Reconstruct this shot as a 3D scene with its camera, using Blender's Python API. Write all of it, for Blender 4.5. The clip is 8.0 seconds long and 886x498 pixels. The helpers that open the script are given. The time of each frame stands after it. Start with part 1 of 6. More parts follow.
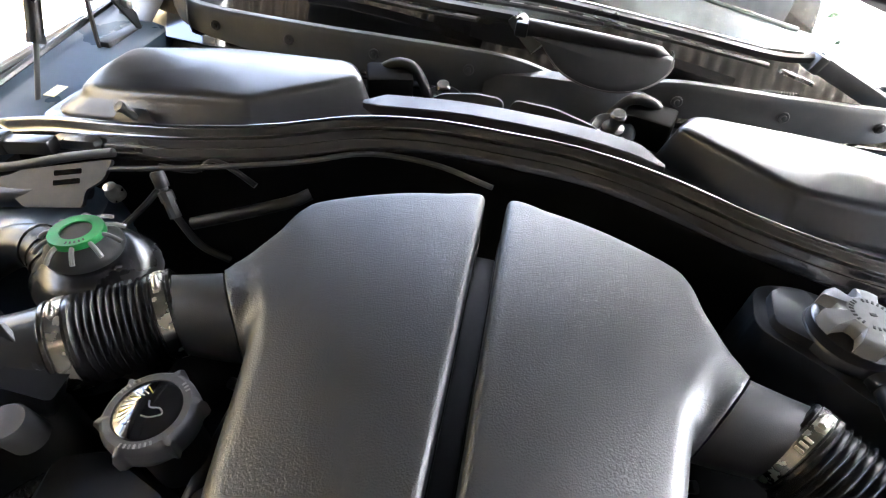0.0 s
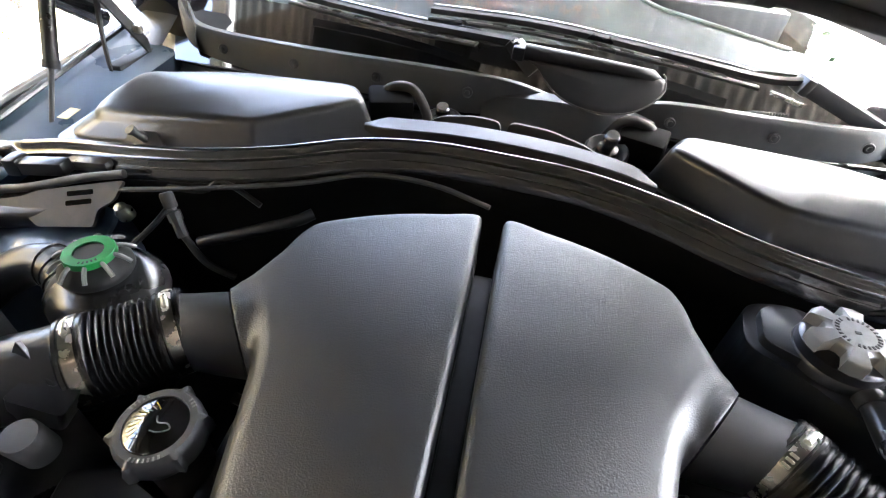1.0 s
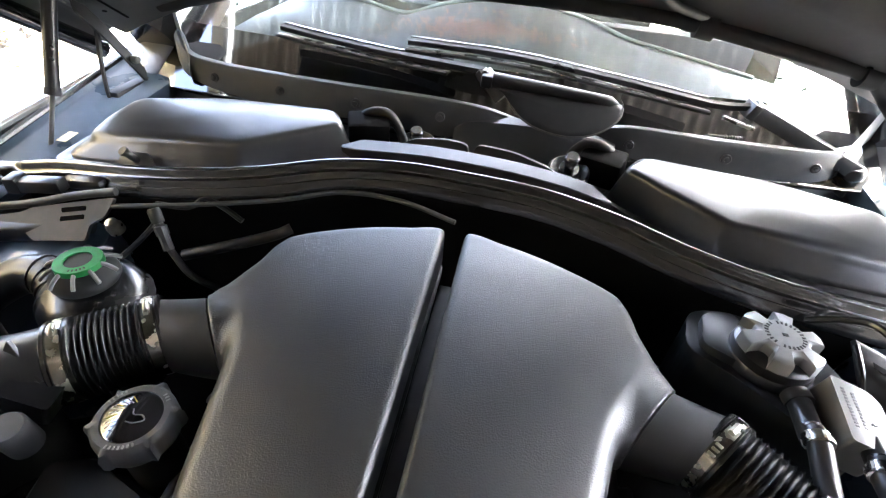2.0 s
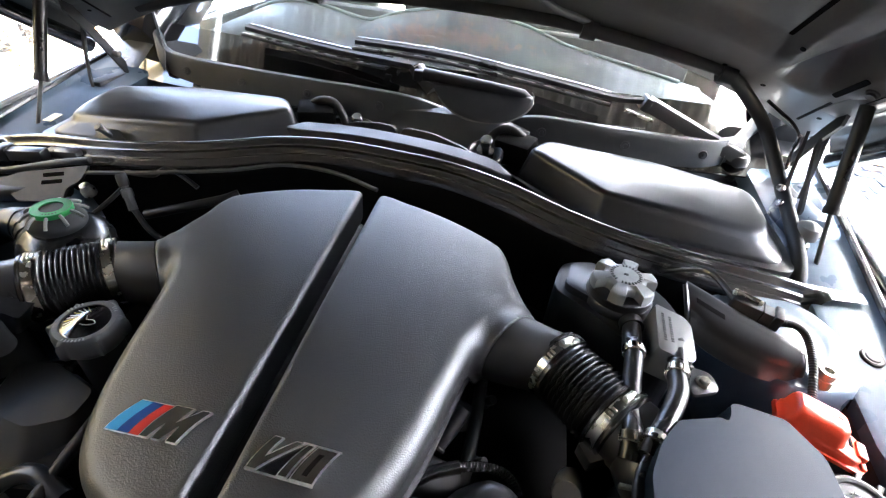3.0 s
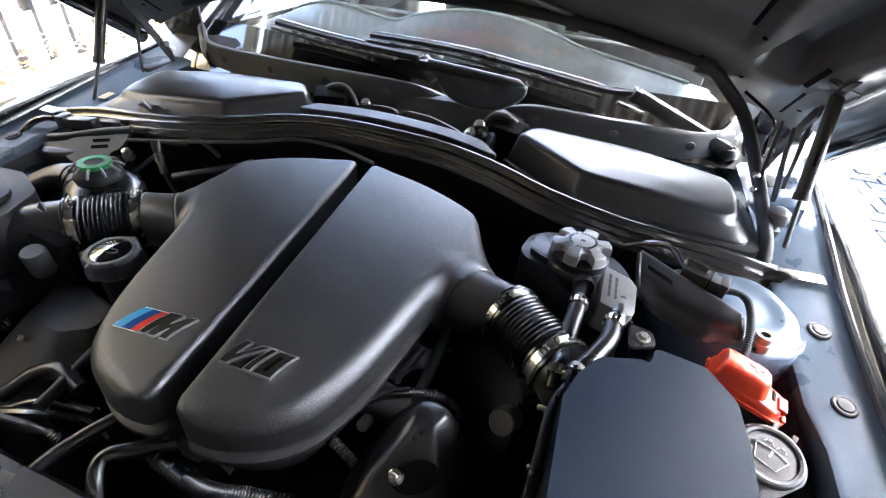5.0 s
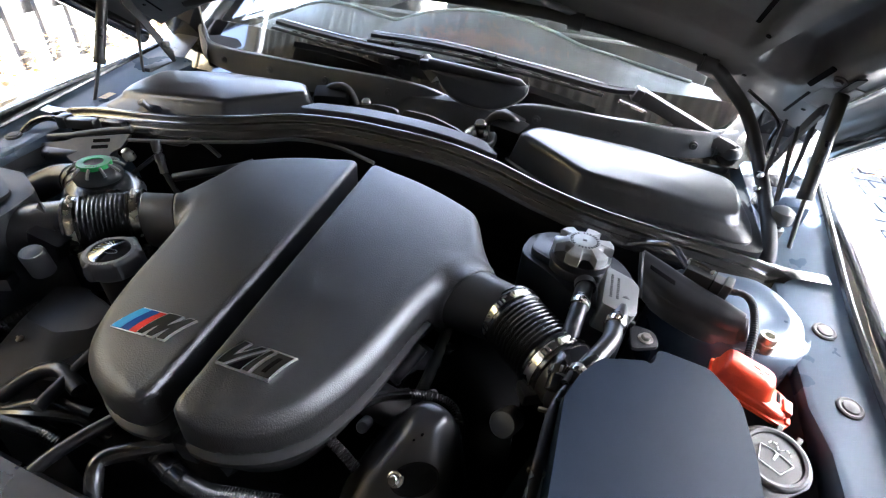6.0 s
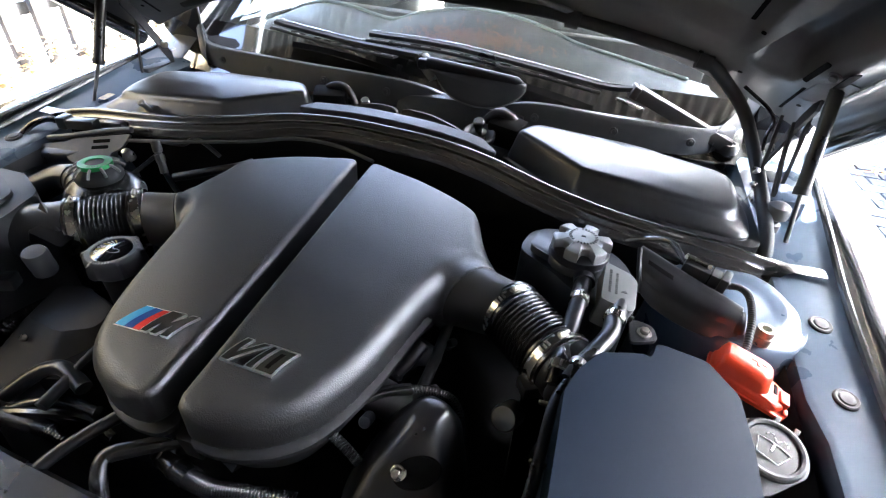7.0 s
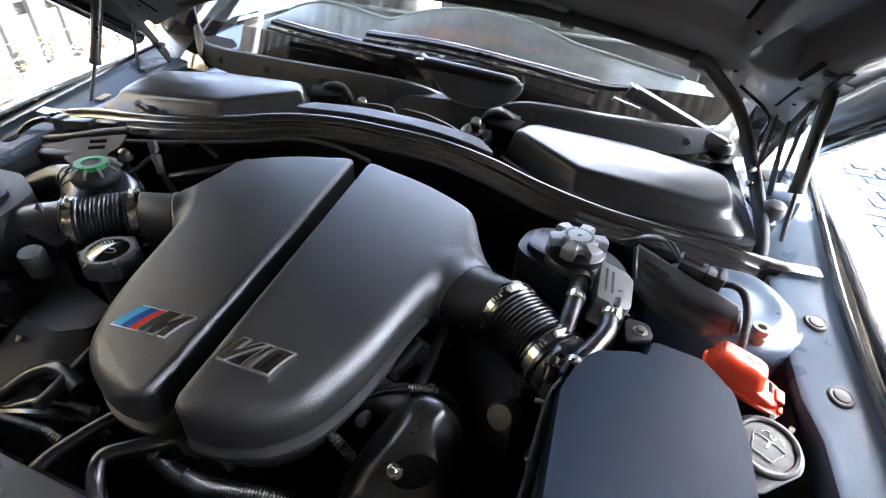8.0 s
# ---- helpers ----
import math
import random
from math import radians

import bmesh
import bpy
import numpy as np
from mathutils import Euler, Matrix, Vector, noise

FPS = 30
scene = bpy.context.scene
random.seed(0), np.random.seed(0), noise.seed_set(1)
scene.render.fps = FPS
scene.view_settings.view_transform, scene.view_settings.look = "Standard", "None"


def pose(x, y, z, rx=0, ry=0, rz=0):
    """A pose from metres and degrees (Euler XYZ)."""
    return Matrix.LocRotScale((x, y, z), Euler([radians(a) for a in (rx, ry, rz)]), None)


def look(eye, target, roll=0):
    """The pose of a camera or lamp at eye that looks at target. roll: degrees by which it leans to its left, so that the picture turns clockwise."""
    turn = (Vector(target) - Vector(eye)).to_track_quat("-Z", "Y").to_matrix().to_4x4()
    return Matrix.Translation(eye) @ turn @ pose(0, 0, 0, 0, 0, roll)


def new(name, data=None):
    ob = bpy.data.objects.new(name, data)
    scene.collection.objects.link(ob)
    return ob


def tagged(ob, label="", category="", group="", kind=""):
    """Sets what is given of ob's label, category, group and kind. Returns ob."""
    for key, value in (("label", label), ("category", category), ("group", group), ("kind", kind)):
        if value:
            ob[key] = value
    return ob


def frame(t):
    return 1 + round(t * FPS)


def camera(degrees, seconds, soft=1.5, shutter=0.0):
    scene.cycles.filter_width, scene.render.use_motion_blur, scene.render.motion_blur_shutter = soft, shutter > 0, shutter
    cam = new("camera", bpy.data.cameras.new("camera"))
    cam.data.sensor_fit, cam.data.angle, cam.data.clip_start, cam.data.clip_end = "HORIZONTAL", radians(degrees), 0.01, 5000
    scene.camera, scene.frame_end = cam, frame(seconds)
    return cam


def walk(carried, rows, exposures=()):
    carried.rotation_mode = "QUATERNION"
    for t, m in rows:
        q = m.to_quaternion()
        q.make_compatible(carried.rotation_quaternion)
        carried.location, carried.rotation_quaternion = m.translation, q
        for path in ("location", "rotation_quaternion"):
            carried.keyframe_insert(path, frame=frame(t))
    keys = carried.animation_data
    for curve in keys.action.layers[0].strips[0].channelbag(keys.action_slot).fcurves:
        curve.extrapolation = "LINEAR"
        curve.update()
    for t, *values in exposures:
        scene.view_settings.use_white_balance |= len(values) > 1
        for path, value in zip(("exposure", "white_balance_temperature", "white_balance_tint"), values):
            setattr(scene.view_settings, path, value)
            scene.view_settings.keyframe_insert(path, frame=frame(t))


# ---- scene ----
cam = camera(85.5, 8.0, soft=1.2)
PATH = [
    (0, (0.001, 0.126, 1.242), (-0.184, 1.595, -0.103), 5.9),
    (0.5, (0.003, 0.124, 1.248), (-0.185, 1.602, -0.086), 5.9),
    (1, (0.006, 0.119, 1.26), (-0.199, 1.618, -0.048), 5.5),
    (1.2, (0.009, 0.119, 1.264), (-0.208, 1.627, -0.031), 5.2),
    (2.3, (0.089, 0.055, 1.287), (-0.131, 1.631, 0.075), 5.3),
    (2.5, (0.117, 0.031, 1.293), (-0.094, 1.614, 0.09), 5.6),
    (3, (0.203, -0.027, 1.298), (-0.023, 1.564, 0.107), 6.1),
    (3.5, (0.267, -0.07, 1.293), (-0.001, 1.519, 0.109), 6.2),
    (4, (0.302, -0.092, 1.291), (-0.025, 1.49, 0.112), 6.1),
    (4.5, (0.317, -0.103, 1.292), (-0.061, 1.476, 0.123), 5.9),
    (6, (0.321, -0.097, 1.288), (-0.083, 1.476, 0.121), 5.3),
    (6.5, (0.322, -0.099, 1.288), (-0.083, 1.475, 0.122), 4.9),
    (7, (0.321, -0.104, 1.288), (-0.077, 1.47, 0.12), 5.0),
    (7.5, (0.32, -0.108, 1.287), (-0.072, 1.469, 0.122), 5.2),
    (8, (0.324, -0.105, 1.288), (-0.068, 1.471, 0.121), 5.0),
]
walk(cam, [(t, look(eye, target, roll)) for t, eye, target, roll in PATH], [(0, 6.27, 6080, 8), (1.2, 6.27, 6050, 8), (2.5, 6.1, 5950, 8), (4, 5.66, 5720, 8), (8, 5.6, 5680, 8)])

# ---- light: clear sky, sun from behind the car on the side of the paved path ----
world = bpy.data.worlds.new("sky")
scene.world = world
world.use_nodes = True
wn = world.node_tree.nodes
sky = wn.new("ShaderNodeTexSky")
sky.sky_type, sky.sun_disc = "NISHITA", False
SUN_EL, SUN_AZ = radians(57), radians(54)
sky.sun_elevation, sky.sun_rotation = SUN_EL, SUN_AZ
sky.dust_density, sky.air_density = 8.0, 0.75
wn["Background"].inputs["Strength"].default_value = 0.15
world.node_tree.links.new(sky.outputs[0], wn["Background"].inputs["Color"])
sun = new("sun", bpy.data.lights.new("sun", "SUN"))
sun.data.energy, sun.data.angle, sun.data.color = 4.0, radians(0.53), (1.0, 0.95, 0.87)
sun_from = Vector((math.sin(SUN_AZ) * math.cos(SUN_EL), math.cos(SUN_AZ) * math.cos(SUN_EL), math.sin(SUN_EL)))
sun.matrix_world = look(sun_from * 30, (0, 0, 0))


# ---- materials ----
def material(name, color, rough=0.5, metal=0.0, spec=0.5, grain=0.0, grain_scale=400.0, patch=0.25, patch_scale=9.0,
             rough_var=0.12, coat=0.0, dust=0.0, random_var=0.0, grain_dist=0.0004):
    m = bpy.data.materials.new(name)
    m.use_nodes = True
    nt = m.node_tree
    b = nt.nodes["Principled BSDF"]
    tc = nt.nodes.new("ShaderNodeTexCoord")
    n1 = nt.nodes.new("ShaderNodeTexNoise")
    n1.inputs["Scale"].default_value, n1.inputs["Detail"].default_value = patch_scale, 6
    nt.links.new(tc.outputs["Object"], n1.inputs["Vector"])
    n2 = nt.nodes.new("ShaderNodeTexNoise")
    n2.inputs["Scale"].default_value, n2.inputs["Detail"].default_value = grain_scale, 2
    nt.links.new(tc.outputs["Object"], n2.inputs["Vector"])
    ramp = nt.nodes.new("ShaderNodeMapRange")
    ramp.inputs[1].default_value, ramp.inputs[2].default_value = 0.3, 0.7
    ramp.inputs[3].default_value, ramp.inputs[4].default_value = 1 - patch, 1 + patch
    nt.links.new(n1.outputs[0], ramp.inputs[0])
    mul = nt.nodes.new("ShaderNodeMix")
    mul.data_type, mul.blend_type = "RGBA", "MULTIPLY"
    mul.inputs["Factor"].default_value = 1
    mul.inputs[6].default_value = (*color, 1)
    nt.links.new(ramp.outputs[0], mul.inputs[7])
    out = mul.outputs[2]
    if random_var:
        oi = nt.nodes.new("ShaderNodeObjectInfo")
        rr = nt.nodes.new("ShaderNodeMapRange")
        rr.inputs[3].default_value, rr.inputs[4].default_value = 1 - random_var, 1 + random_var
        nt.links.new(oi.outputs["Random"], rr.inputs[0])
        m2 = nt.nodes.new("ShaderNodeMix")
        m2.data_type, m2.blend_type = "RGBA", "MULTIPLY"
        m2.inputs["Factor"].default_value = 1
        nt.links.new(out, m2.inputs[6])
        nt.links.new(rr.outputs[0], m2.inputs[7])
        out = m2.outputs[2]
    if dust:
        n3 = nt.nodes.new("ShaderNodeTexNoise")
        n3.inputs["Scale"].default_value, n3.inputs["Detail"].default_value = 35, 9
        n3.inputs["Roughness"].default_value = 0.7
        nt.links.new(tc.outputs["Object"], n3.inputs["Vector"])
        r3 = nt.nodes.new("ShaderNodeMapRange")
        r3.inputs[1].default_value, r3.inputs[2].default_value, r3.inputs[4].default_value = 0.45, 0.8, dust
        nt.links.new(n3.outputs[0], r3.inputs[0])
        m3 = nt.nodes.new("ShaderNodeMix")
        m3.data_type = "RGBA"
        m3.inputs[7].default_value = (0.25, 0.23, 0.2, 1)
        nt.links.new(r3.outputs[0], m3.inputs["Factor"])
        nt.links.new(out, m3.inputs[6])
        out = m3.outputs[2]
    nt.links.new(out, b.inputs["Base Color"])
    rv = nt.nodes.new("ShaderNodeMapRange")
    rv.inputs[1].default_value, rv.inputs[2].default_value = 0.3, 0.7
    rv.inputs[3].default_value, rv.inputs[4].default_value = max(0.02, rough - rough_var), min(1, rough + rough_var)
    nt.links.new(n1.outputs[0], rv.inputs[0])
    nt.links.new(rv.outputs[0], b.inputs["Roughness"])
    b.inputs["Metallic"].default_value = metal
    b.inputs["Specular IOR Level"].default_value = spec
    b.inputs["Coat Weight"].default_value = coat
    b.inputs["Coat Roughness"].default_value = 0.08
    if grain:
        bp = nt.nodes.new("ShaderNodeBump")
        bp.inputs["Strength"].default_value, bp.inputs["Distance"].default_value = grain, grain_dist
        nt.links.new(n2.outputs[0], bp.inputs["Height"])
        nt.links.new(bp.outputs[0], b.inputs["Normal"])
    return m


COVER = material("grained_black_plastic", (0.0095, 0.0095, 0.0094), 0.46, spec=1.0, grain=0.6, grain_scale=620, grain_dist=0.0009, patch=0.10, rough_var=0.03, dust=0.02)
SATIN = material("satin_black_plastic", (0.013, 0.013, 0.014), 0.31, rough_var=0.05, grain=0.15, grain_scale=900, patch=0.2, dust=0.03)
DUCT = material("fine_grained_duct_plastic", (0.018, 0.018, 0.018), 0.42, rough_var=0.04, grain=0.35, grain_scale=900, patch=0.15, dust=0.02)
LOWGLOSS = material("low_gloss_black_plastic", (0.008, 0.009, 0.011), 0.42, spec=0.28, rough_var=0.05, grain=0.15, grain_scale=900, patch=0.2, dust=0.02)
HOUSING = material("dusty_black_plastic", (0.012, 0.012, 0.012), 0.33, spec=0.7, rough_var=0.03, grain=0.12, grain_scale=1200, patch=0.2, dust=0.05)
MATTE = material("matt_black_plastic", (0.012, 0.012, 0.012), 0.62, grain=0.2, grain_scale=500, patch=0.35, dust=0.04)
# darker than the matt black: low bay shade is put into this colour
SHADOWED = material("shaded_engine_black", (0.007, 0.007, 0.007), 0.65, grain=0.3, grain_scale=150, patch=0.5, dust=0.03)
STRIPCOVER = material("grey_black_strip_cover", (0.020, 0.020, 0.021), 0.5, spec=0.3, grain=0.15, grain_scale=900, patch=0.15, dust=0.05)
RUBBER = material("black_rubber", (0.012, 0.012, 0.012), 0.25, spec=0.8, rough_var=0.02, grain=0.06, grain_scale=700, patch=0.25, dust=0.05)
GLOSSHOSE = material("shiny_rubber_hose", (0.012, 0.012, 0.013), 0.3, grain=0.1, grain_scale=900, dust=0.05)
SEALRUBBER = material("smooth_seal_rubber", (0.011, 0.011, 0.011), 0.20, spec=0.9, coat=0.6, rough_var=0.02, grain=0.05, grain_scale=700, patch=0.2, dust=0.03)
COWL = material("grey_cowl_plastic", (0.040, 0.045, 0.052), 0.42, grain=0.15, grain_scale=900, patch=0.2, dust=0.08)
GREYPLASTIC = material("grey_plastic", (0.05, 0.05, 0.049), 0.5, grain=0.2, grain_scale=700, dust=0.1)
ECUGREY = material("smooth_dark_plastic", (0.009, 0.0145, 0.025), 0.52, spec=0.07, grain=0.25, grain_scale=1100, patch=0.1, rough_var=0.04)
PAINT = material("dark_blue_grey_paint", (0.052, 0.075, 0.108), 0.33, grain=0.05, grain_scale=300, coat=0.35, patch=0.12, dust=0.05)
GLOSSPAINT = material("gloss_black_paint", (0.012, 0.013, 0.016), 0.16, coat=1.0, patch=0.1, dust=0.03, rough_var=0.04)
HOODIN = material("hood_inside_paint", (0.080, 0.077, 0.072), 0.4, grain=0.05, grain_scale=250, patch=0.2, coat=0.15, dust=0.12)
STEEL = material("bright_steel", (0.56, 0.54, 0.49), 0.24, metal=1.0, patch=0.15, patch_scale=60)
ZINC = material("zinc_bolt", (0.38, 0.36, 0.31), 0.36, metal=1.0, patch=0.25, patch_scale=120)
# dimmer copy of the chrome: the bonnet's dark reflection is in its colour
SHADECHROME = material("shade_toned_chrome", (0.62, 0.61, 0.59), 0.14, metal=1.0, patch=0.05, rough_var=0.03)
CHROME = material("chrome", (0.95, 0.95, 0.95), 0.34, metal=1.0, patch=0.03, rough_var=0.03)
ALLOY = material("cast_grey_cap", (0.20, 0.20, 0.195), 0.36, grain=0.2, grain_scale=900, patch=0.15)
# sheenless near-black: shade of slots, holes and deep bay put into colour
DEEPSHADE = material("deep_shade_black", (0.004, 0.004, 0.004), 0.6, spec=0.02, patch=0.2)
CAPGREY = material("oil_cap_grey", (0.055, 0.055, 0.056), 0.45, grain=0.3, grain_scale=900, patch=0.15)
GLOSSBLACK = material("gloss_black_insert", (0.006, 0.006, 0.008), 0.08, coat=1.0, patch=0.05, rough_var=0.03)
GREEN = material("green_ring", (0.012, 0.21, 0.045), 0.45, patch=0.2, patch_scale=80)
REDP = material("red_plastic", (0.72, 0.055, 0.012), 0.38, grain=0.1, grain_scale=900, patch=0.1)
SKYBLUE = material("badge_light_blue", (0.07, 0.35, 0.66), 0.2, coat=1.0, patch=0.03)
DEEPBLUE = material("badge_dark_blue", (0.012, 0.06, 0.25), 0.2, coat=1.0, patch=0.03)
BADGERED = material("badge_red", (0.68, 0.05, 0.04), 0.2, coat=1.0, patch=0.03)
WHITEPRINT = material("white_print", (0.6, 0.6, 0.58), 0.6, patch=0.2, patch_scale=300)
YELLOWPRINT = material("yellow_print", (0.5, 0.4, 0.06), 0.4, patch=0.3, patch_scale=200)
PALEGREY = material("pale_grey_plastic", (0.13, 0.13, 0.125), 0.42, grain=0.2, grain_scale=700, patch=0.15)
GREYPRINT = material("grey_print", (0.2, 0.2, 0.2), 0.5, patch=0.2, patch_scale=300)
YELLOWSTICKER = material("yellow_sticker", (0.6, 0.5, 0.25), 0.5, patch=0.2, patch_scale=90)
DASH = material("dashboard_grey", (0.018, 0.021, 0.023), 0.55, grain=0.3, grain_scale=500, patch=0.1)
SUNEDGE = material("dash_edge_highlight", (0.20, 0.23, 0.23), 0.4, patch=0.15)
GLASSBLACK = material("black_glass_band", (0.006, 0.006, 0.006), 0.04, patch=0.1, rough_var=0.02)
ALUMINIUM = material("aluminium_trim", (0.75, 0.76, 0.78), 0.28, metal=1.0, patch=0.1, patch_scale=40)
TYRE = material("tyre_rubber", (0.02, 0.02, 0.02), 0.8, patch=0.2)
# timber taken near black: the palings' unlit side is put into the colour
FENCESHADED = material("weathered_shaded_timber", (0.011, 0.0108, 0.0115), 0.75, grain=0.6, grain_scale=60, patch=0.35, patch_scale=4, grain_dist=0.004)
STONE = material("grey_paver", (0.022, 0.026, 0.032), 0.85, spec=0.08, grain=0.6, grain_scale=80, patch=0.18, patch_scale=7, random_var=0.2, grain_dist=0.003)
KERB = material("pale_concrete", (0.42, 0.4, 0.37), 0.85, grain=0.5, grain_scale=60, patch=0.2, grain_dist=0.003)
POST = material("galvanised_post", (0.42, 0.44, 0.45), 0.45, metal=0.6, patch=0.15, patch_scale=14)
SOIL = material("dry_soil", (0.34, 0.30, 0.235), 0.95, grain=0.8, grain_scale=40, patch=0.35, patch_scale=2.5, grain_dist=0.01)
LEAF = material("dry_brown_leaf", (0.3, 0.15, 0.055), 0.8, patch=0.4, patch_scale=25)
STRAW = material("dry_straw", (0.26, 0.15, 0.05), 0.85, patch=0.3, patch_scale=25)
DARKSHEET = material("dark_metal_sheet", (0.05, 0.042, 0.035), 0.6, patch=0.3, patch_scale=5)
BARK = material("grey_bark", (0.12, 0.1, 0.08), 0.9, grain=0.8, grain_scale=30, patch=0.35, patch_scale=6, grain_dist=0.01)
FOLIAGE = material("green_leaves", (0.06, 0.1, 0.03), 0.55, patch=0.4, patch_scale=3)
TIMBER = material("brown_timber", (0.036, 0.031, 0.026), 0.75, grain=0.5, grain_scale=70, patch=0.4, patch_scale=5, random_var=0.35, grain_dist=0.003)

# tan and blue-grey boards of unseen walls, tinted to colour the bounced light
TANBOARD = material("tan_bounce_board", (0.22, 0.175, 0.085), 0.6, grain=0.4, grain_scale=70, patch=0.25, patch_scale=5, random_var=0.15, grain_dist=0.002)
GREYBOARD = material("grey_painted_board", (0.20, 0.215, 0.225), 0.55, grain=0.3, grain_scale=70, patch=0.2, patch_scale=6)
BLUEBOARD = material("blue_grey_bounce_board", (0.08, 0.125, 0.20), 0.6, grain=0.4, grain_scale=70, patch=0.25, patch_scale=5, random_var=0.15, grain_dist=0.002)

GLASS = bpy.data.materials.new("windscreen_glass")
GLASS.use_nodes = True
g = GLASS.node_tree.nodes["Principled BSDF"]
g.inputs["Base Color"].default_value = (0.9, 0.96, 0.95, 1)
g.inputs["Transmission Weight"].default_value, g.inputs["Roughness"].default_value, g.inputs["IOR"].default_value = 1.0, 0.0, 1.5
# a thin film of dust spreads the sun on the glass
g.inputs["Coat Weight"].default_value, g.inputs["Coat Roughness"].default_value = 0.04, 0.16

SHEET = bpy.data.materials.new("translucent_corrugated_sheet")
SHEET.use_nodes = True
nt = SHEET.node_tree
g = nt.nodes["Principled BSDF"]
g.inputs["Base Color"].default_value = (0.05, 0.053, 0.05, 1)
g.inputs["Roughness"].default_value = 0.5
tl = nt.nodes.new("ShaderNodeBsdfTranslucent")
tl.inputs["Color"].default_value = (0.075, 0.085, 0.083, 1)
mx = nt.nodes.new("ShaderNodeMixShader")
mx.inputs[0].default_value = 0.55
nt.links.new(g.outputs[0], mx.inputs[1])
nt.links.new(tl.outputs[0], mx.inputs[2])
# weather streaks that run down the corrugations
stc = nt.nodes.new("ShaderNodeTexCoord")
smap = nt.nodes.new("ShaderNodeMapping")
smap.inputs["Scale"].default_value = (22.0, 1.1, 1.0)
sno = nt.nodes.new("ShaderNodeTexNoise")
sno.inputs["Scale"].default_value, sno.inputs["Detail"].default_value = 1.0, 6
sra = nt.nodes.new("ShaderNodeValToRGB")
sra.color_ramp.elements[0].position, sra.color_ramp.elements[0].color = 0.45, (0.008, 0.008, 0.007, 1)
sra.color_ramp.elements[1].position, sra.color_ramp.elements[1].color = 0.62, (0.036, 0.039, 0.038, 1)
nt.links.new(stc.outputs["Object"], smap.inputs["Vector"])
nt.links.new(smap.outputs[0], sno.inputs["Vector"])
nt.links.new(sno.outputs[0], sra.inputs[0])
nt.links.new(sra.outputs[0], tl.inputs["Color"])
clear = nt.nodes.new("ShaderNodeBsdfTransparent")
clear.inputs["Color"].default_value = (0.30, 0.32, 0.31, 1)
mx2 = nt.nodes.new("ShaderNodeMixShader")
mx2.inputs[0].default_value = 0.02
nt.links.new(mx.outputs[0], mx2.inputs[1])
nt.links.new(clear.outputs[0], mx2.inputs[2])
nt.links.new(mx2.outputs[0], nt.nodes["Material Output"].inputs["Surface"])

for lm, col in ((LEAF, (0.75, 0.3, 0.08, 1)),):
    nt = lm.node_tree
    tl = nt.nodes.new("ShaderNodeBsdfTranslucent")
    tl.inputs["Color"].default_value = col
    mx = nt.nodes.new("ShaderNodeMixShader")
    mx.inputs[0].default_value = 0.5
    nt.links.new(nt.nodes["Principled BSDF"].outputs[0], mx.inputs[1])
    nt.links.new(tl.outputs[0], mx.inputs[2])
    nt.links.new(mx.outputs[0], nt.nodes["Material Output"].inputs["Surface"])

# ---- building helpers ----
def thing(name, at, label, category, group="", kind=""):
    e = new(name)
    e.empty_display_size = 0.02
    e.location = at
    return tagged(e, label, category, group, kind)


def root_at(ob):
    v = Vector(ob.location)
    while ob.parent:
        ob = ob.parent
        v += Vector(ob.location)
    return v


def part(name, bm, mat, parent, label="", sharp=38):
    bmesh.ops.recalc_face_normals(bm, faces=bm.faces)
    for f in bm.faces:
        f.smooth = True
    lim = radians(sharp)
    for e in bm.edges:
        if len(e.link_faces) == 2 and e.calc_face_angle(0) > lim:
            e.smooth = False
    me = bpy.data.meshes.new(name)
    if parent is not None:
        bmesh.ops.translate(bm, verts=bm.verts, vec=-root_at(parent))
    bm.to_mesh(me)
    bm.free()
    me.materials.append(mat)
    ob = new(name, me)
    if parent is not None:
        ob.parent = parent
    if label:
        tagged(ob, label)
    return ob


def spline(pts, n=8, closed=False):
    P = [Vector(p) for p in pts]
    out = []
    m = len(P)
    for i in range(m if closed else m - 1):
        p1, p2 = P[i], P[(i + 1) % m]
        p0 = P[i - 1] if (closed or i) else p1 * 2 - p2
        p3 = P[(i + 2) % m] if (closed or i + 2 < m) else p2 * 2 - p1
        for k in range(n):
            t = k / n
            out.append(0.5 * (2 * p1 + (p2 - p0) * t + (2 * p0 - 5 * p1 + 4 * p2 - p3) * t * t + (3 * p1 - p0 - 3 * p2 + p3) * t ** 3))
    if not closed:
        out.append(P[-1])
    return out


def loft(rings, cap=True, bm=None, closed=True):
    bm = bm or bmesh.new()
    vs = [[bm.verts.new(p) for p in r] for r in rings]
    n = len(vs[0])
    for a, b in zip(vs, vs[1:]):
        for i in range(n if closed else n - 1):
            j = (i + 1) % n
            bm.faces.new((a[i], a[j], b[j], b[i]))
    if cap and closed:
        bm.faces.new(vs[0])
        bm.faces.new(vs[-1])
    return bm


def tube(pts, r, n=12, fine=6, cap=True, bm=None, smooth=True):
    """A round pipe along a line; r: a radius, or a function of 0..1 along it."""
    P = spline(pts, fine) if smooth else [Vector(p) for p in pts]
    rings = []
    t0 = (P[1] - P[0]).normalized()
    side = t0.orthogonal().normalized()
    for i, p in enumerate(P):
        t = (P[min(i + 1, len(P) - 1)] - P[max(i - 1, 0)]).normalized()
        side = (side - t * side.dot(t)).normalized()
        up = t.cross(side)
        rr = r(i / (len(P) - 1)) if callable(r) else r
        rings.append([p + (side * math.cos(a) + up * math.sin(a)) * rr for a in (2 * math.pi * k / n for k in range(n))])
    return loft(rings, cap, bm)


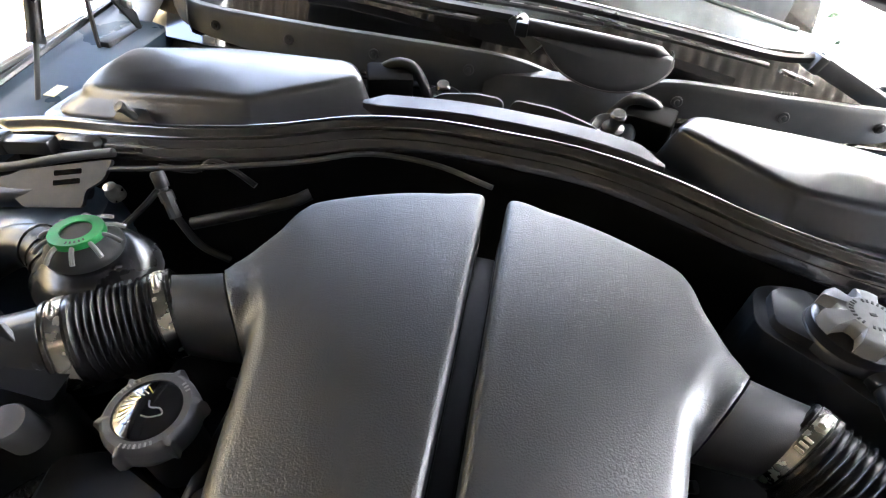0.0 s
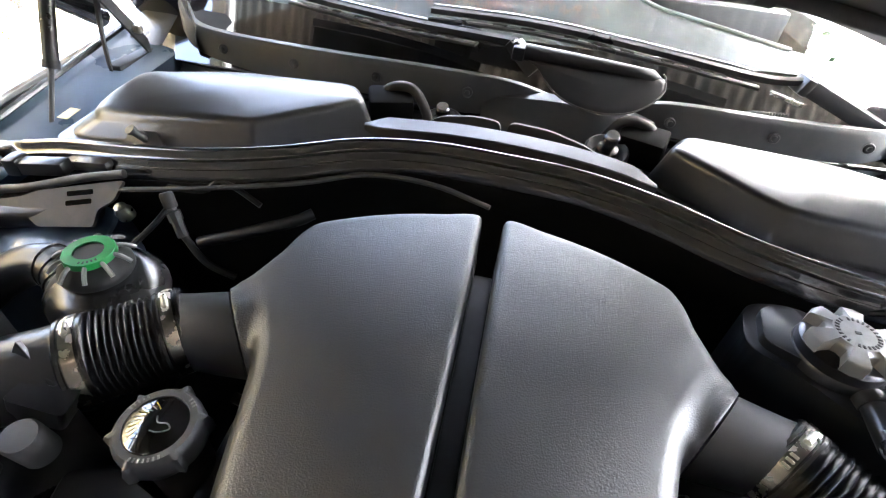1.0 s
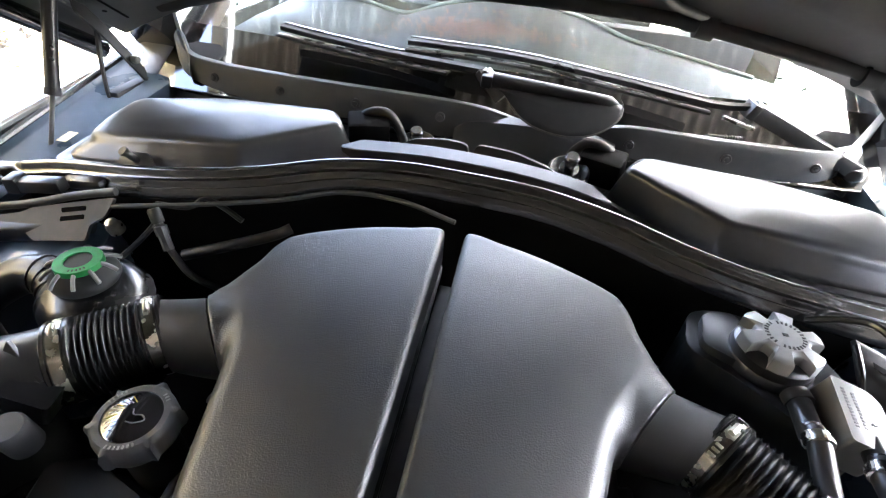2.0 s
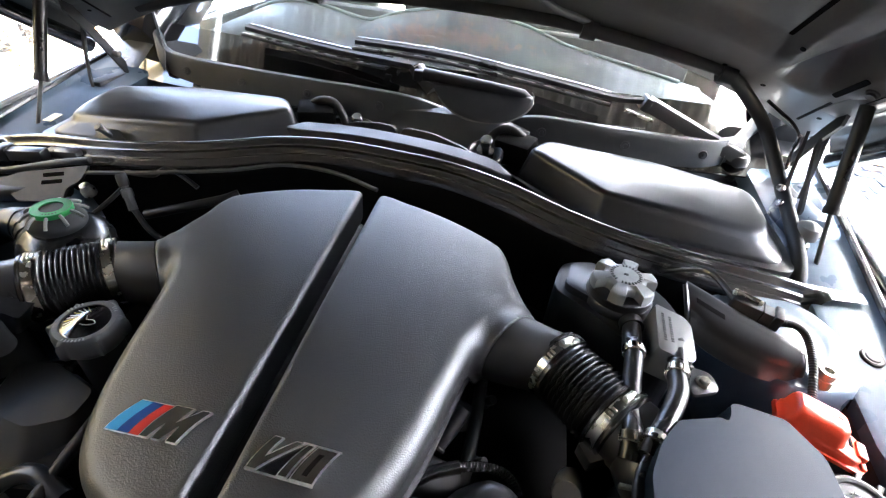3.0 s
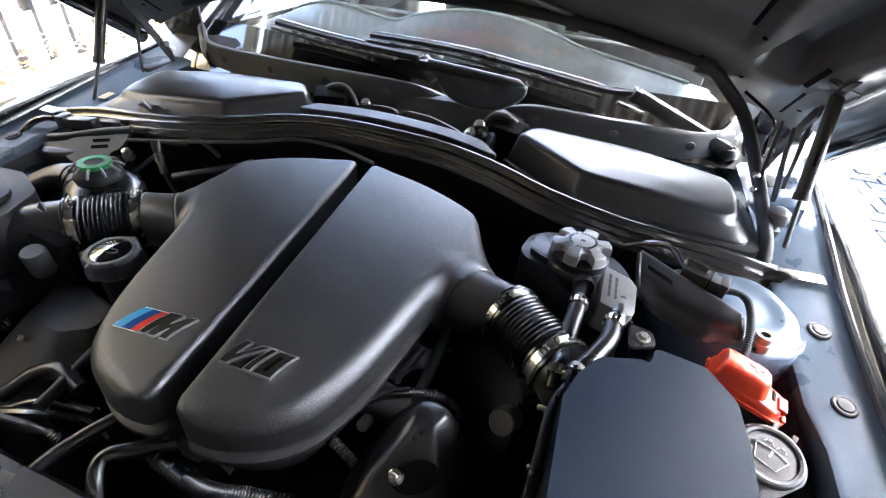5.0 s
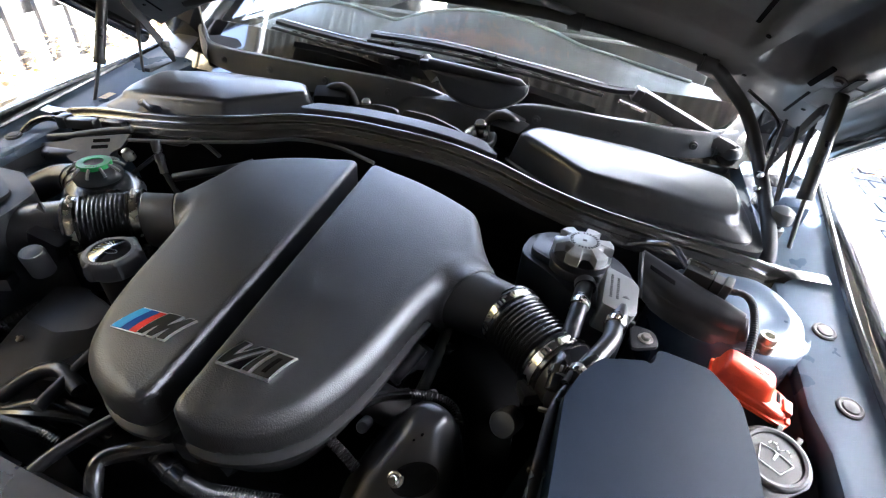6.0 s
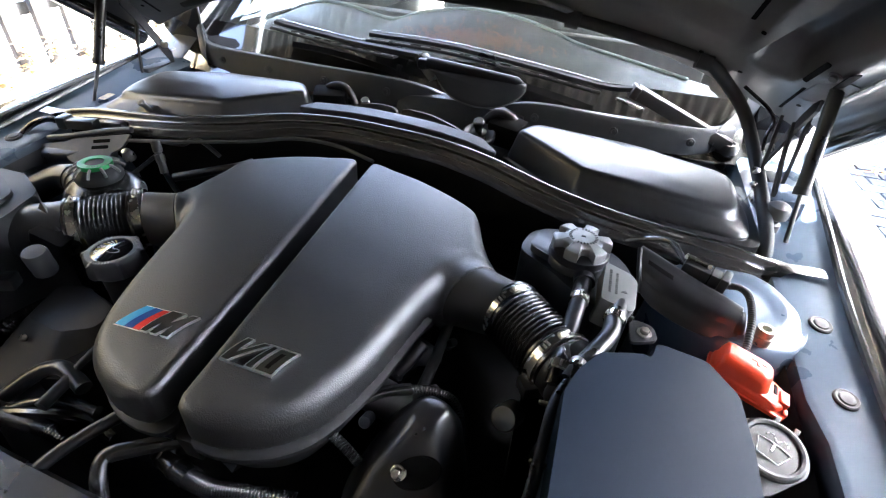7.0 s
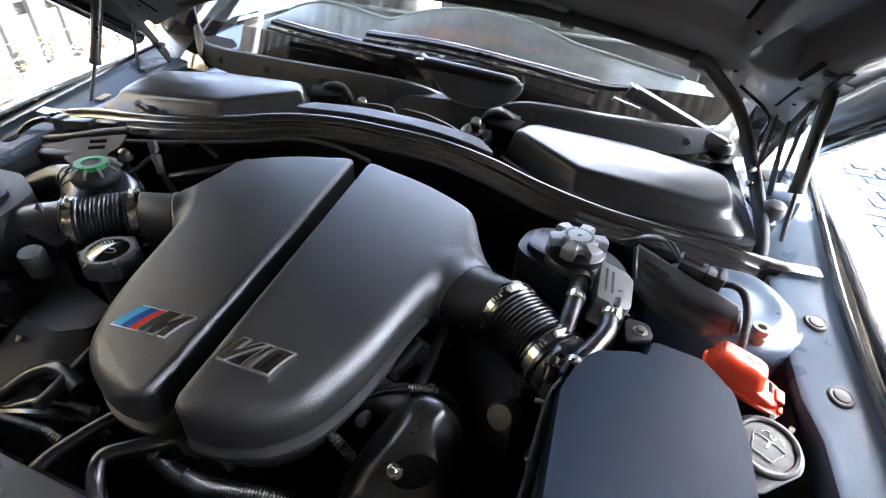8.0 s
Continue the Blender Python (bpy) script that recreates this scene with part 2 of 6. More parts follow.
def bellows(pts, r, ribs, depth, n=32):
    steps = ribs * 6
    fine = max(2, steps // (len(pts) - 1))
    return tube(pts, lambda t: r + depth * (0.5 + 0.5 * math.cos(2 * math.pi * ribs * t)) ** 0.8, n, fine)


def revolve(profile, m, n=32, bm=None, cap=True):
    """profile: (radius, height) pairs, turned round the local z of m."""
    rings = [[m @ Vector((r * math.cos(a), r * math.sin(a), h)) for a in (2 * math.pi * k / n for k in range(n))] for r, h in profile]
    return loft(rings, cap, bm)


def prism(poly, depth, m, bevel=0.0, seg=2, bm=None, top_only=False):
    """A flat outline raised from local z = 0 to depth, with rounded edges."""
    b = bmesh.new()
    lo = [b.verts.new((x, y, 0)) for x, y in poly]
    hi = [b.verts.new((x, y, depth)) for x, y in poly]
    b.faces.new(lo[::-1])
    b.faces.new(hi)
    for i in range(len(poly)):
        j = (i + 1) % len(poly)
        b.faces.new((lo[i], lo[j], hi[j], hi[i]))
    if bevel:
        es = [e for e in b.edges if e.verts[0].co.z == depth and e.verts[1].co.z == depth] if top_only else list(b.edges)
        bmesh.ops.bevel(b, geom=es, offset=bevel, segments=seg, profile=0.5, affect="EDGES", clamp_overlap=True)
    b.transform(m)
    if bm is None:
        return b
    me = bpy.data.meshes.new("join")
    b.to_mesh(me)
    bm.from_mesh(me)
    bpy.data.meshes.remove(me)
    b.free()
    return bm


def rounded(poly, r, k=4):
    """Round the corners of an outline."""
    out = []
    n = len(poly)
    for i in range(n):
        a, p, c = Vector(poly[i - 1]), Vector(poly[i]), Vector(poly[(i + 1) % n])
        d = min(r, (a - p).length * 0.45, (c - p).length * 0.45)
        u, v = p + (a - p).normalized() * d, p + (c - p).normalized() * d
        for j in range(k + 1):
            t = j / k
            q = u * (1 - t) ** 2 + p * 2 * t * (1 - t) + v * t * t
            out.append((q.x, q.y))
    return out


def block(sx, sy, sz, m, bevel=0.003, seg=2, bm=None):
    h = [(-sx / 2, -sy / 2), (sx / 2, -sy / 2), (sx / 2, sy / 2), (-sx / 2, sy / 2)]
    return prism(h, sz, m, bevel, seg, bm)


def sweep(profile, path, out_of=None, cap=True):
    """A closed outline (across, up) carried along a line, kept upright; across points to the line's right."""
    P = [Vector(p) for p in path]
    rings = []
    for i, p in enumerate(P):
        t = P[min(i + 1, len(P) - 1)] - P[max(i - 1, 0)]
        t.z = 0
        t.normalize()
        right = Vector((t.y, -t.x, 0))
        rings.append([p + right * a + Vector((0, 0, b)) for a, b in profile])
    return loft(rings, cap)


def turned(at, axis, roll=0.0):
    """A pose at a place whose local z points along axis."""
    q = Vector(axis).to_track_quat("Z", "Y").to_matrix().to_4x4()
    return Matrix.Translation(at) @ q @ Matrix.Rotation(roll, 4, "Z")


def hexagon(r):
    return [(r * math.cos(k * math.pi / 3), r * math.sin(k * math.pi / 3)) for k in range(6)]


def ring_poly(r, n=24):
    return [(r * math.cos(2 * math.pi * k / n), r * math.sin(2 * math.pi * k / n)) for k in range(n)]


def lettering(text, size, m, mat, parent, name="lettering", depth=0.0006, align="CENTER"):
    c = bpy.data.curves.new("words", "FONT")
    c.body, c.size, c.extrude, c.align_x, c.align_y = text, size, depth, align, "CENTER"
    c.resolution_u = 2
    tmp = bpy.data.objects.new("words", c)
    scene.collection.objects.link(tmp)
    me = bpy.data.meshes.new_from_object(tmp.evaluated_get(bpy.context.evaluated_depsgraph_get()))
    bpy.data.objects.remove(tmp)
    bpy.data.curves.remove(c)
    b = bmesh.new()
    b.from_mesh(me)
    bpy.data.meshes.remove(me)
    b.transform(m)
    return part(name, b, mat, parent)


# ---- the ground and what stands round the car ----
def ground_sheet():
    bm = bmesh.new()
    xs = [-400, -60, -20, -8] + [-6 + 0.25 * i for i in range(49)] + [8, 20, 60, 400]
    ys = [-400, -60, -20, -8] + [-5 + 0.3 * i for i in range(44)] + [10, 20, 60, 400]
    V = [[bm.verts.new((x, y, -0.03 + (0.018 * noise.noise((x * 1.7, y * 1.7, 0)) if -7 < x < 7 and -6 < y < 9 else 0))) for x in xs] for y in ys]
    for j in range(len(ys) - 1):
        for i in range(len(xs) - 1):
            bm.faces.new((V[j][i], V[j][i + 1], V[j + 1][i + 1], V[j + 1][i]))
    ob = part("ground", bm, SOIL, None)
    tagged(ob, "dry pale trampled soil with leaf litter", "ground", kind="structure")
    return ob


ground = ground_sheet()

# ---- the car's body ----
body = thing("car_body", (0, 0.6, 0.0), "dark blue-grey painted car body with open engine bay", "car")


def sides(f):
    for s in (-1, 1):
        f(s)


def fender(s):
    # outer skin: a curved sheet from the bonnet gap outwards and down, with thickness
    outer, inner = [], []
    rows = []
    for k in range(15):
        y = -0.25 + 1.75 * k / 14
        top = 0.812 + 0.085 * min(1, max(0, (y + 0.25) / 0.85)) ** 0.8 + 0.045 * max(0, (y - 0.6) / 0.9)
        edge = 0.742 + 0.075 * max(0, min(1, (y - 0.45) / 0.75)) - 0.06 * max(0, (0.2 - y) / 0.45) ** 1.5
        ring = [(edge, top - 0.035), (edge, top - 0.004), (edge + 0.006, top), (edge + 0.04, top + 0.002), (edge + 0.09, top - 0.022), (edge + 0.135, top - 0.075),
                (edge + 0.155, top - 0.16), (edge + 0.16, top - 0.3), (edge + 0.13, 0.3), (edge + 0.11, 0.2), (edge + 0.08, 0.2),
                (edge + 0.10, top - 0.3), (edge + 0.09, top - 0.12), (edge + 0.03, top - 0.04)]
        rows.append([(s * a, y, b) for a, b in ring])
    part("wing_panel", loft(rows), GLOSSPAINT, body, "gloss black outer wing panel")
    # painted inner rail with its step down into the bay
    rows = []
    for k in range(21):
        y = 0.0 + 1.06 * k / 20
        z = 0.802 + 0.125 * (y - 0.0) - 0.03 * max(0, y - 0.55)
        xo = 0.728 + 0.07 * max(0, (y - 0.5) / 0.55)
        xi = 0.655 if y > 0.33 else 0.655 + 0.012
        ring = [(xo, z - 0.03), (xo + 0.006, z + 0.006), (xo, z + 0.009), (xo - 0.006, z + 0.004), (xo - 0.012, z), (xi + 0.01, z), (xi + 0.002, z - 0.004), (xi, z - 0.012), (xi - 0.01, z - 0.10), (xi - 0.03, 0.45), (xi - 0.01, 0.45), (xi + 0.012, z - 0.10), (xi + 0.03, z - 0.03)]
        rows.append([(s * a, y, b) for a, b in ring])
    part("inner_rail", loft(rows), PAINT, body, "blue-grey painted inner wing rail")
    # rubber strip in the gap
    pts = [(s * (0.733 + 0.07 * max(0, (y - 0.5) / 0.55)), y, 0.813 + 0.125 * y - 0.03 * max(0, y - 0.55)) for y in (0.02, 0.2, 0.4, 0.55, 0.7, 0.85, 1.0)]
    part("gap_strip", tube(pts, 0.006, 8, 4), RUBBER, body, "black rubber strip in the wing gap")
    # side wall of the bay
    rows = []
    for k in range(8):
        y = 0.0 + 0.66 * k / 7
        rows.append([(s * 0.648, y, 0.8 + 0.1 * y), (s * 0.60, y, 0.55), (s * 0.58, y, 0.25), (s * 0.60, y, 0.25), (s * 0.62, y, 0.55), (s * 0.66, y, 0.78 + 0.1 * y)])
    part("bay_side", loft(rows), MATTE, body, "dark side wall of the engine bay")


sides(fender)


def strut_tower(s):
    c = Vector((s * 0.596, 0.512, 0.0 if s > 0 else -0.045))
    prof = [(0.135, 0.60), (0.128, 0.79), (0.123, 0.832), (0.117, 0.850), (0.112, 0.8585), (0.107, 0.8615), (0.103, 0.8605), (0.098, 0.8615), (0.092, 0.866), (0.084, 0.8685), (0.070, 0.8685), (0.060, 0.8655), (0.045, 0.8645), (0.030, 0.8665), (0.0005, 0.8665)]
    part("strut_tower", revolve([(r * 0.86, h) for r, h in prof], Matrix.Translation(c), 48), PAINT, body, "pressed blue-grey suspension tower")


sides(strut_tower)


def tower_nut(x, y, z, h=0.022):
    b = revolve([(0.012, 0), (0.012, h * 0.55), (0.0105, h * 0.55), (0.0105, h), (0.006, h), (0.006, h - 0.008), (0.0004, h - 0.008)], pose(x, y, z), 20)
    part("tower_stud", b, ZINC, body, "zinc stud and nut on the tower")


tower_nut(0.612, 0.434, 0.862, 0.023)


def rail_plug(x, y, z):
    b = revolve([(0.0145, -0.002), (0.0145, 0.002), (0.0125, 0.0035), (0.0095, 0.0028), (0.0085, 0.0045), (0.003, 0.006), (0.0004, 0.006)], turned((x, y, z), (0, -0.12, 1)), 24)
    part("rail_plug", b, MATTE, body, "black plastic plug in the painted rail")


for sx in (-1, 1):
    for yy in (0.381, 0.497):
        rail_plug(sx * 0.70, yy, 0.802 + 0.125 * yy - 0.03 * max(0, yy - 0.55))

# floor of the bay, front panel, side skirts down to the tyres
part("bay_floor", block(1.22, 0.8, 0.03, pose(0, 0.32, 0.25), 0.005), SHADOWED, body, "dark undertray of the engine bay")
front_line = spline([(-0.70, 0.13, 0.765), (-0.5, 0.085, 0.765), (-0.25, 0.058, 0.762), (-0.05, 0.045, 0.76), (0.15, 0.03, 0.758), (0.4, 0.02, 0.758), (0.72, 0.0, 0.762)], 6)
part("front_panel", sweep([(0.0, -0.5), (0.03, -0.5), (0.16, -0.08), (0.155, -0.012), (0.02, 0.004), (0.006, 0.002), (0.0, -0.006)], front_line), SATIN, body, "black front crossmember panel")

# bulkhead that carries the weatherstrip
SEAL = [(-0.665, 0.6, 0.893), (-0.6, 0.606, 0.903), (-0.5, 0.609, 0.911), (-0.4, 0.616, 0.92), (-0.3, 0.637, 0.93), (-0.2, 0.677, 0.939), (-0.1, 0.694, 0.943), (0.0, 0.693, 0.943), (0.1, 0.689, 0.94), (0.2, 0.665, 0.934), (0.3, 0.628, 0.924), (0.4, 0.606, 0.914), (0.5, 0.6, 0.905), (0.6, 0.598, 0.896), (0.645, 0.6, 0.888)]
seal_line = spline(SEAL, 8)
# near-black colour carries the shade under the strip
part("bulkhead", sweep([(0.022, -0.036), (0.026, -0.046), (0.026, -0.060), (0.020, -0.66), (0.008, -0.66), (0.010, -0.05), (0.014, -0.036)], seal_line), DEEPSHADE, body, "bulkhead panel behind the engine, blackened for shade")
part("cowl_floor", sweep([(0.02, -0.045), (0.02, -0.06), (-0.26, -0.085), (-0.26, -0.07)], seal_line), MATTE, body, "dark floor of the cowl tray")
part("bulkhead_brace", tube([(-0.50, 0.556, 0.874), (-0.38, 0.582, 0.884), (-0.26, 0.618, 0.894), (-0.18, 0.650, 0.903), (-0.09, 0.650, 0.905), (-0.008, 0.628, 0.900)], 0.0035, 10), GREYPLASTIC, body, "thin grey edge of the bulkhead")

# cowl panel below the windscreen
RIVETS = [(-0.539, 0.922, 0.936), (-0.388, 0.889, 0.943), (-0.238, 0.879, 0.945), (-0.081, 0.867, 0.948), (0.242, 0.884, 0.941), (0.403, 0.893, 0.938), (0.555, 0.918, 0.934)]
cowl_line = spline([(-0.66, 0.99, 0.965), (-0.62, 0.955, 0.938), (-0.539, 0.924, 0.936), (-0.388, 0.891, 0.943), (-0.238, 0.881, 0.945), (-0.081, 0.870, 0.948), (0.0, 0.882, 0.938), (0.08, 0.90, 0.915), (0.16, 0.897, 0.922), (0.242, 0.886, 0.941), (0.403, 0.895, 0.938), (0.555, 0.920, 0.934), (0.64, 0.965, 0.935)], 6)
cowl_profile = [(0.06, -0.085), (0.008, -0.05), (0.002, -0.03), (0.0, 0.018), (-0.006, 0.026), (-0.016, 0.027), (-0.020, 0.015), (-0.018, 0.012), (-0.014, 0.022), (-0.008, 0.021), (-0.005, -0.03), (0.0, -0.055), (0.058, -0.09)]
part("cowl_panel", sweep(cowl_profile, cowl_line), COWL, body, "grey plastic cowl panel with rivets")
for x, y, z in RIVETS:
    b = revolve([(0.0085, 0.0), (0.0085, 0.002), (0.007, 0.0035), (0.0045, 0.003), (0.004, 0.0055), (0.0004, 0.0065)], turned((x, y - 0.001, z), (0, -1, 0.1)), 18)
    part("rivet", b, COWL, body, "round plastic cowl rivet")
rows = []
for k in range(17):
    a = k / 16
    x = -0.055 + 0.275 * a
    dip = math.sin(math.pi * a) ** 0.7
    rows.append([(x, 0.905 - 0.01 * dip, 0.935 + 0.02 * dip), (x, 0.878 - 0.012 * dip, 0.938 + 0.016 * dip), (x, 0.862 - 0.014 * dip, 0.926 + 0.012 * dip), (x, 0.846 - 0.012 * dip, 0.905 + 0.006 * dip), (x, 0.832, 0.885), (x, 0.838, 0.882), (x, 0.905, 0.90)])
part("cowl_centre", loft(rows), COWL, body, "grey moulded centre of the cowl")
# upturned ends of the cowl
for s in (-1, 1):
    rows = []
    for k in range(9):
        a = k / 8
        x, y = s * (0.60 + 0.075 * a), 0.945 + 0.08 * a
        top = 0.962 + 0.12 * a ** 1.6
        rows.append([(x, y, 0.86), (x - s * 0.012 * a, y - 0.012, 0.93), (x, y, top), (x + s * 0.01, y + 0.01, top + 0.004), (x + s * 0.014, y + 0.02, top - 0.006), (x + s * 0.012, y + 0.012, 0.93), (x + s * 0.012, y + 0.012, 0.86)])
    part("cowl_end", loft(rows), COWL, body, "upturned end of the cowl panel")
# windscreen surround, pillars and roof front
for s in (-1, 1):
    part("pillar", tube([(s * 0.735, 1.02, 0.955), (s * 0.70, 1.35, 1.16), (s * 0.66, 1.72, 1.36)], 0.055, 14), GLOSSPAINT, body, "gloss black windscreen pillar")
    part("door_top", block(0.06, 2.4, 0.6, pose(s * 0.82, 2.4, 0.33), 0.01), GLOSSPAINT, body, "gloss black door panel")
    tyre_at = pose(s * 0.78, 0.42, 0.325, 0, 90, 0)
    wheel = part("wheel", revolve([(0.09, -0.09), (0.22, -0.095), (0.235, -0.08), (0.235, 0.08), (0.22, 0.095), (0.09, 0.05), (0.02, 0.05), (0.0005, 0.05), ], tyre_at, 32), ALUMINIUM, body, "alloy wheel in the arch")
    part("tyre", revolve([(0.237, -0.09), (0.30, -0.115), (0.322, -0.1), (0.325, 0.0), (0.322, 0.1), (0.30, 0.115), (0.237, 0.09)], tyre_at, 40), TYRE, wheel, "black rubber tyre")
part("roof_front", block(1.24, 1.9, 0.035, pose(0, 2.70, 1.385), 0.012), GLOSSPAINT, body, "gloss black roof")
# back and side panels added to shut out light and darken the cabin
part("cabin_rear_block", block(1.5, 0.06, 1.0, pose(0, 3.55, 0.3), 0.01), MATTE, body, "dark panel added to close the cabin's rear to light")
part("cabin_floor", block(1.5, 1.9, 0.05, pose(0, 2.6, 0.3), 0.01), MATTE, body, "dark cabin floor")
for s in (-1, 1):
    part("cabin_side_block", block(0.03, 1.8, 0.55, pose(s * 0.70, 2.72, 0.85), 0.01), MATTE, body, "dark panel added to close the cabin's side to light")
part("dash_shelf", block(1.4, 0.06, 0.5, pose(0, 1.75, 0.45), 0.01), MATTE, body, "dark firewall under the dashboard")


# ---- windscreen, dashboard and wipers ----
def screen_point(u, v):
    """u across -1..1, v up 0..1"""
    x = u * (0.70 - 0.07 * v)
    y = 0.975 + 0.085 * u * u + 0.72 * v
    z = 0.985 + 0.385 * v + 0.03 * math.sin(math.pi * v) - 0.012 * u * u
    return Vector((x, y, z))


def glass_sheet(v0, v1, nu, nv):
    """A piece of the curved screen with its thickness, between two heights on it."""
    top = [[screen_point(-1 + 2 * i / nu, v0 + (v1 - v0) * j / nv) for i in range(nu + 1)] for j in range(nv + 1)]
    bm = bmesh.new()
    A = [[bm.verts.new(p) for p in r] for r in top]
    B = [[bm.verts.new(p + Vector((0, 0.002, -0.0045))) for p in r] for r in top]
    for j in range(nv):
        for i in range(nu):
            bm.faces.new((A[j][i], A[j][i + 1], A[j + 1][i + 1], A[j + 1][i]))
            bm.faces.new((B[j][i], B[j + 1][i], B[j + 1][i + 1], B[j][i + 1]))
    for j in range(nv):
        bm.faces.new((A[j][0], A[j + 1][0], B[j + 1][0], B[j][0]))
        bm.faces.new((A[j][nu], B[j][nu], B[j + 1][nu], A[j + 1][nu]))
    for i in range(nu):
        bm.faces.new((A[0][i], B[0][i], B[0][i + 1], A[0][i + 1]))
        bm.faces.new((A[nv][i], A[nv][i + 1], B[nv][i + 1], B[nv][i]))
    return bm


screen = thing("windscreen", (0, 1.0, 0.98), "clear curved windscreen glass with reflections", "windscreen", kind="structure")
pane = part("pane", glass_sheet(0.03, 1.0, 24, 14), GLASS, screen)
pane.visible_shadow = False
part("frit_band", glass_sheet(-0.16, 0.03, 40, 6), GLASSBLACK, screen, "glossy black band along the foot of the glass")

for sgn in (-1, 1):
    rows = []
    for k in range(13):
        v = -0.20 + 1.2 * k / 12
        p = screen_point(sgn, v)
        w = 0.125 - 0.03 * max(0, v)
        rows.append([p + Vector((-sgn * 0.014, 0, 0.003)), p + Vector((0, 0.002, 0.006)), p + Vector((sgn * w * 0.5, 0.012, 0.004)), p + Vector((sgn * w, 0.02, -0.03)), p + Vector((sgn * w, 0.02, -0.12)), p + Vector((-sgn * 0.005, 0, -0.10)), p + Vector((-sgn * 0.014, 0, -0.004))])
    part("side_trim", loft(rows), SATIN, screen, "black trim along the side of the glass")

dash = thing("dashboard", (0, 1.3, 0.9), "grey dashboard with two rounded hoods behind the glass", "dashboard")


def dash_edge(x):
    """Height of the rear edge of the dashboard: a wide hood and a small one beside it."""
    wide = 1.039 - 0.72 * x * x if x < 0.265 else 0.988 - 0.165 * (x - 0.265)
    d = x + 0.49
    return max(wide, 1.006 - (1.75 if d < 0 else 0.9) * d * d, 0.90)


rows = []
for k in range(81):
    x = -0.66 + 1.32 * k / 80
    e, f = dash_edge(x), 0.08 * (x / 0.7) ** 2
    rows.append([(x, 1.09 + f, 0.88), (x, 1.09 + f, 0.935), (x, 1.20, 0.945 + 0.25 * (e - 0.945)), (x, 1.32, 0.95 + 0.72 * (e - 0.95)), (x, 1.40, e - 0.003), (x, 1.425, e), (x, 1.435, e - 0.006), (x, 1.44, 0.86)])
part("dash_top", loft(rows), DASH, dash, "grey moulded top")
# pale tubes paint the sun's highlight along the hood edges
for xa, xb in ((-0.36, 0.60), (-0.64, -0.33)):
    n = 12
    part("hood_highlight", tube([(xa + (xb - xa) * q / n, 1.415, dash_edge(xa + (xb - xa) * q / n) + 0.001) for q in range(n + 1)], 0.0055, 8, 3), SUNEDGE, dash, "sun highlight on the hood's rounded edge, painted pale")


def wiper(name, pivot, joint, blade, label, wide):
    w = thing(name, pivot, label, "wiper")
    d = (Vector(joint) - Vector(pivot))
    side = d.cross(Vector((0, 0, 1))).normalized()
    up = side.cross(d).normalized()
    rows = []
    for k in range(9):
        a = k / 8
        p = Vector(pivot) + d * a
        h = 0.017 if wide else 0.014
        ww = 0.018 - 0.003 * a
        rows.append([p + side * q * ww + up * r * h for q, r in ((-1, -0.6), (-1, 0.3), (-0.7, 0.8), (0, 1), (0.7, 0.8), (1, 0.3), (1, -0.6))])
    part("arm", loft(rows), SATIN, w, "wide black wiper arm")
    if wide:
        part("pivot_cap", revolve([(0.014, -0.05), (0.014, -0.012), (0.024, -0.010), (0.024, 0.000), (0.020, 0.008), (0.015, 0.0085), (0.013, 0.005), (0.008, 0.005), (0.007, 0.012), (0.0005, 0.012)], pose(*pivot), 24), SATIN, w, "round wiper pivot")
    part("joint", block(0.034 if wide else 0.026, 0.016, 0.026 if wide else 0.014, Matrix.Translation(Vector(joint) - up * (0.013 if wide else 0.009)) @ (d.to_track_quat("Y", "Z").to_matrix().to_4x4()), 0.003), SATIN, w)
    line = spline([joint] + blade, 8)
    part("rod", sweep([(-0.008, 0.0), (-0.008, 0.008), (0.0, 0.011), (0.008, 0.008), (0.008, 0.0)], line), SATIN, w, "black wiper rod")
    line2 = [p + Vector((0, 0.016, 0.004)) for p in spline(blade, 8)]
    part("blade", sweep([(-0.007, -0.008), (-0.004, 0.006), (0.004, 0.006), (0.007, -0.008)], line2), RUBBER, w, "rubber wiper blade")
    # flat holder beside the rod, with black pieces standing for shaded slots
    L = [p + Vector((0, -0.016, -0.004)) for p in spline(blade, 8)]
    part("spoiler", sweep([(-0.011, -0.003), (-0.011, 0.001), (-0.008, 0.003), (0.009, 0.0), (0.011, -0.003)], L), SATIN, w, "flat slotted holder")
    n = 8
    for k in range(n):
        i = int(2 + k * (len(L) - 6) / n)
        p, q = L[i], L[i + 2]
        t = q - p
        m = Matrix.Translation((p + q) / 2 + Vector((0, 0, 0.0012))) @ t.to_track_quat("X", "Z").to_matrix().to_4x4()
        part("slot", block(t.length * 0.5, 0.011, 0.002, m, 0.0004, 1), DEEPSHADE, w, "dark slot")
    return w


wiper("wiper", (0.632, 0.955, 0.925), (0.424, 0.938, 1.009), [(0.36, 0.945, 1.004), (0.2, 0.958, 1.018), (0.02, 0.972, 1.030), (-0.17, 0.985, 1.028)], "black wiper with a wide cranked arm at the screen base", True)
wiper("wiper", (0.02, 0.90, 0.985), (-0.02, 0.915, 1.016), [(-0.08, 0.93, 1.014), (-0.2, 0.955, 1.012), (-0.32, 0.975, 1.016), (-0.42, 0.99, 1.022)], "black slotted wiper lying along the screen base", False)

# washer hose spring seen by the arm
spring = thing("hose_spring", (0.42, 0.97, 0.965), "small bright coil spring under the wiper arm", "spring")
part("coil", bellows([(0.395, 0.955, 0.985), (0.455, 0.965, 0.968)], 0.0022, 14, 0.0018, 8), STEEL, spring)

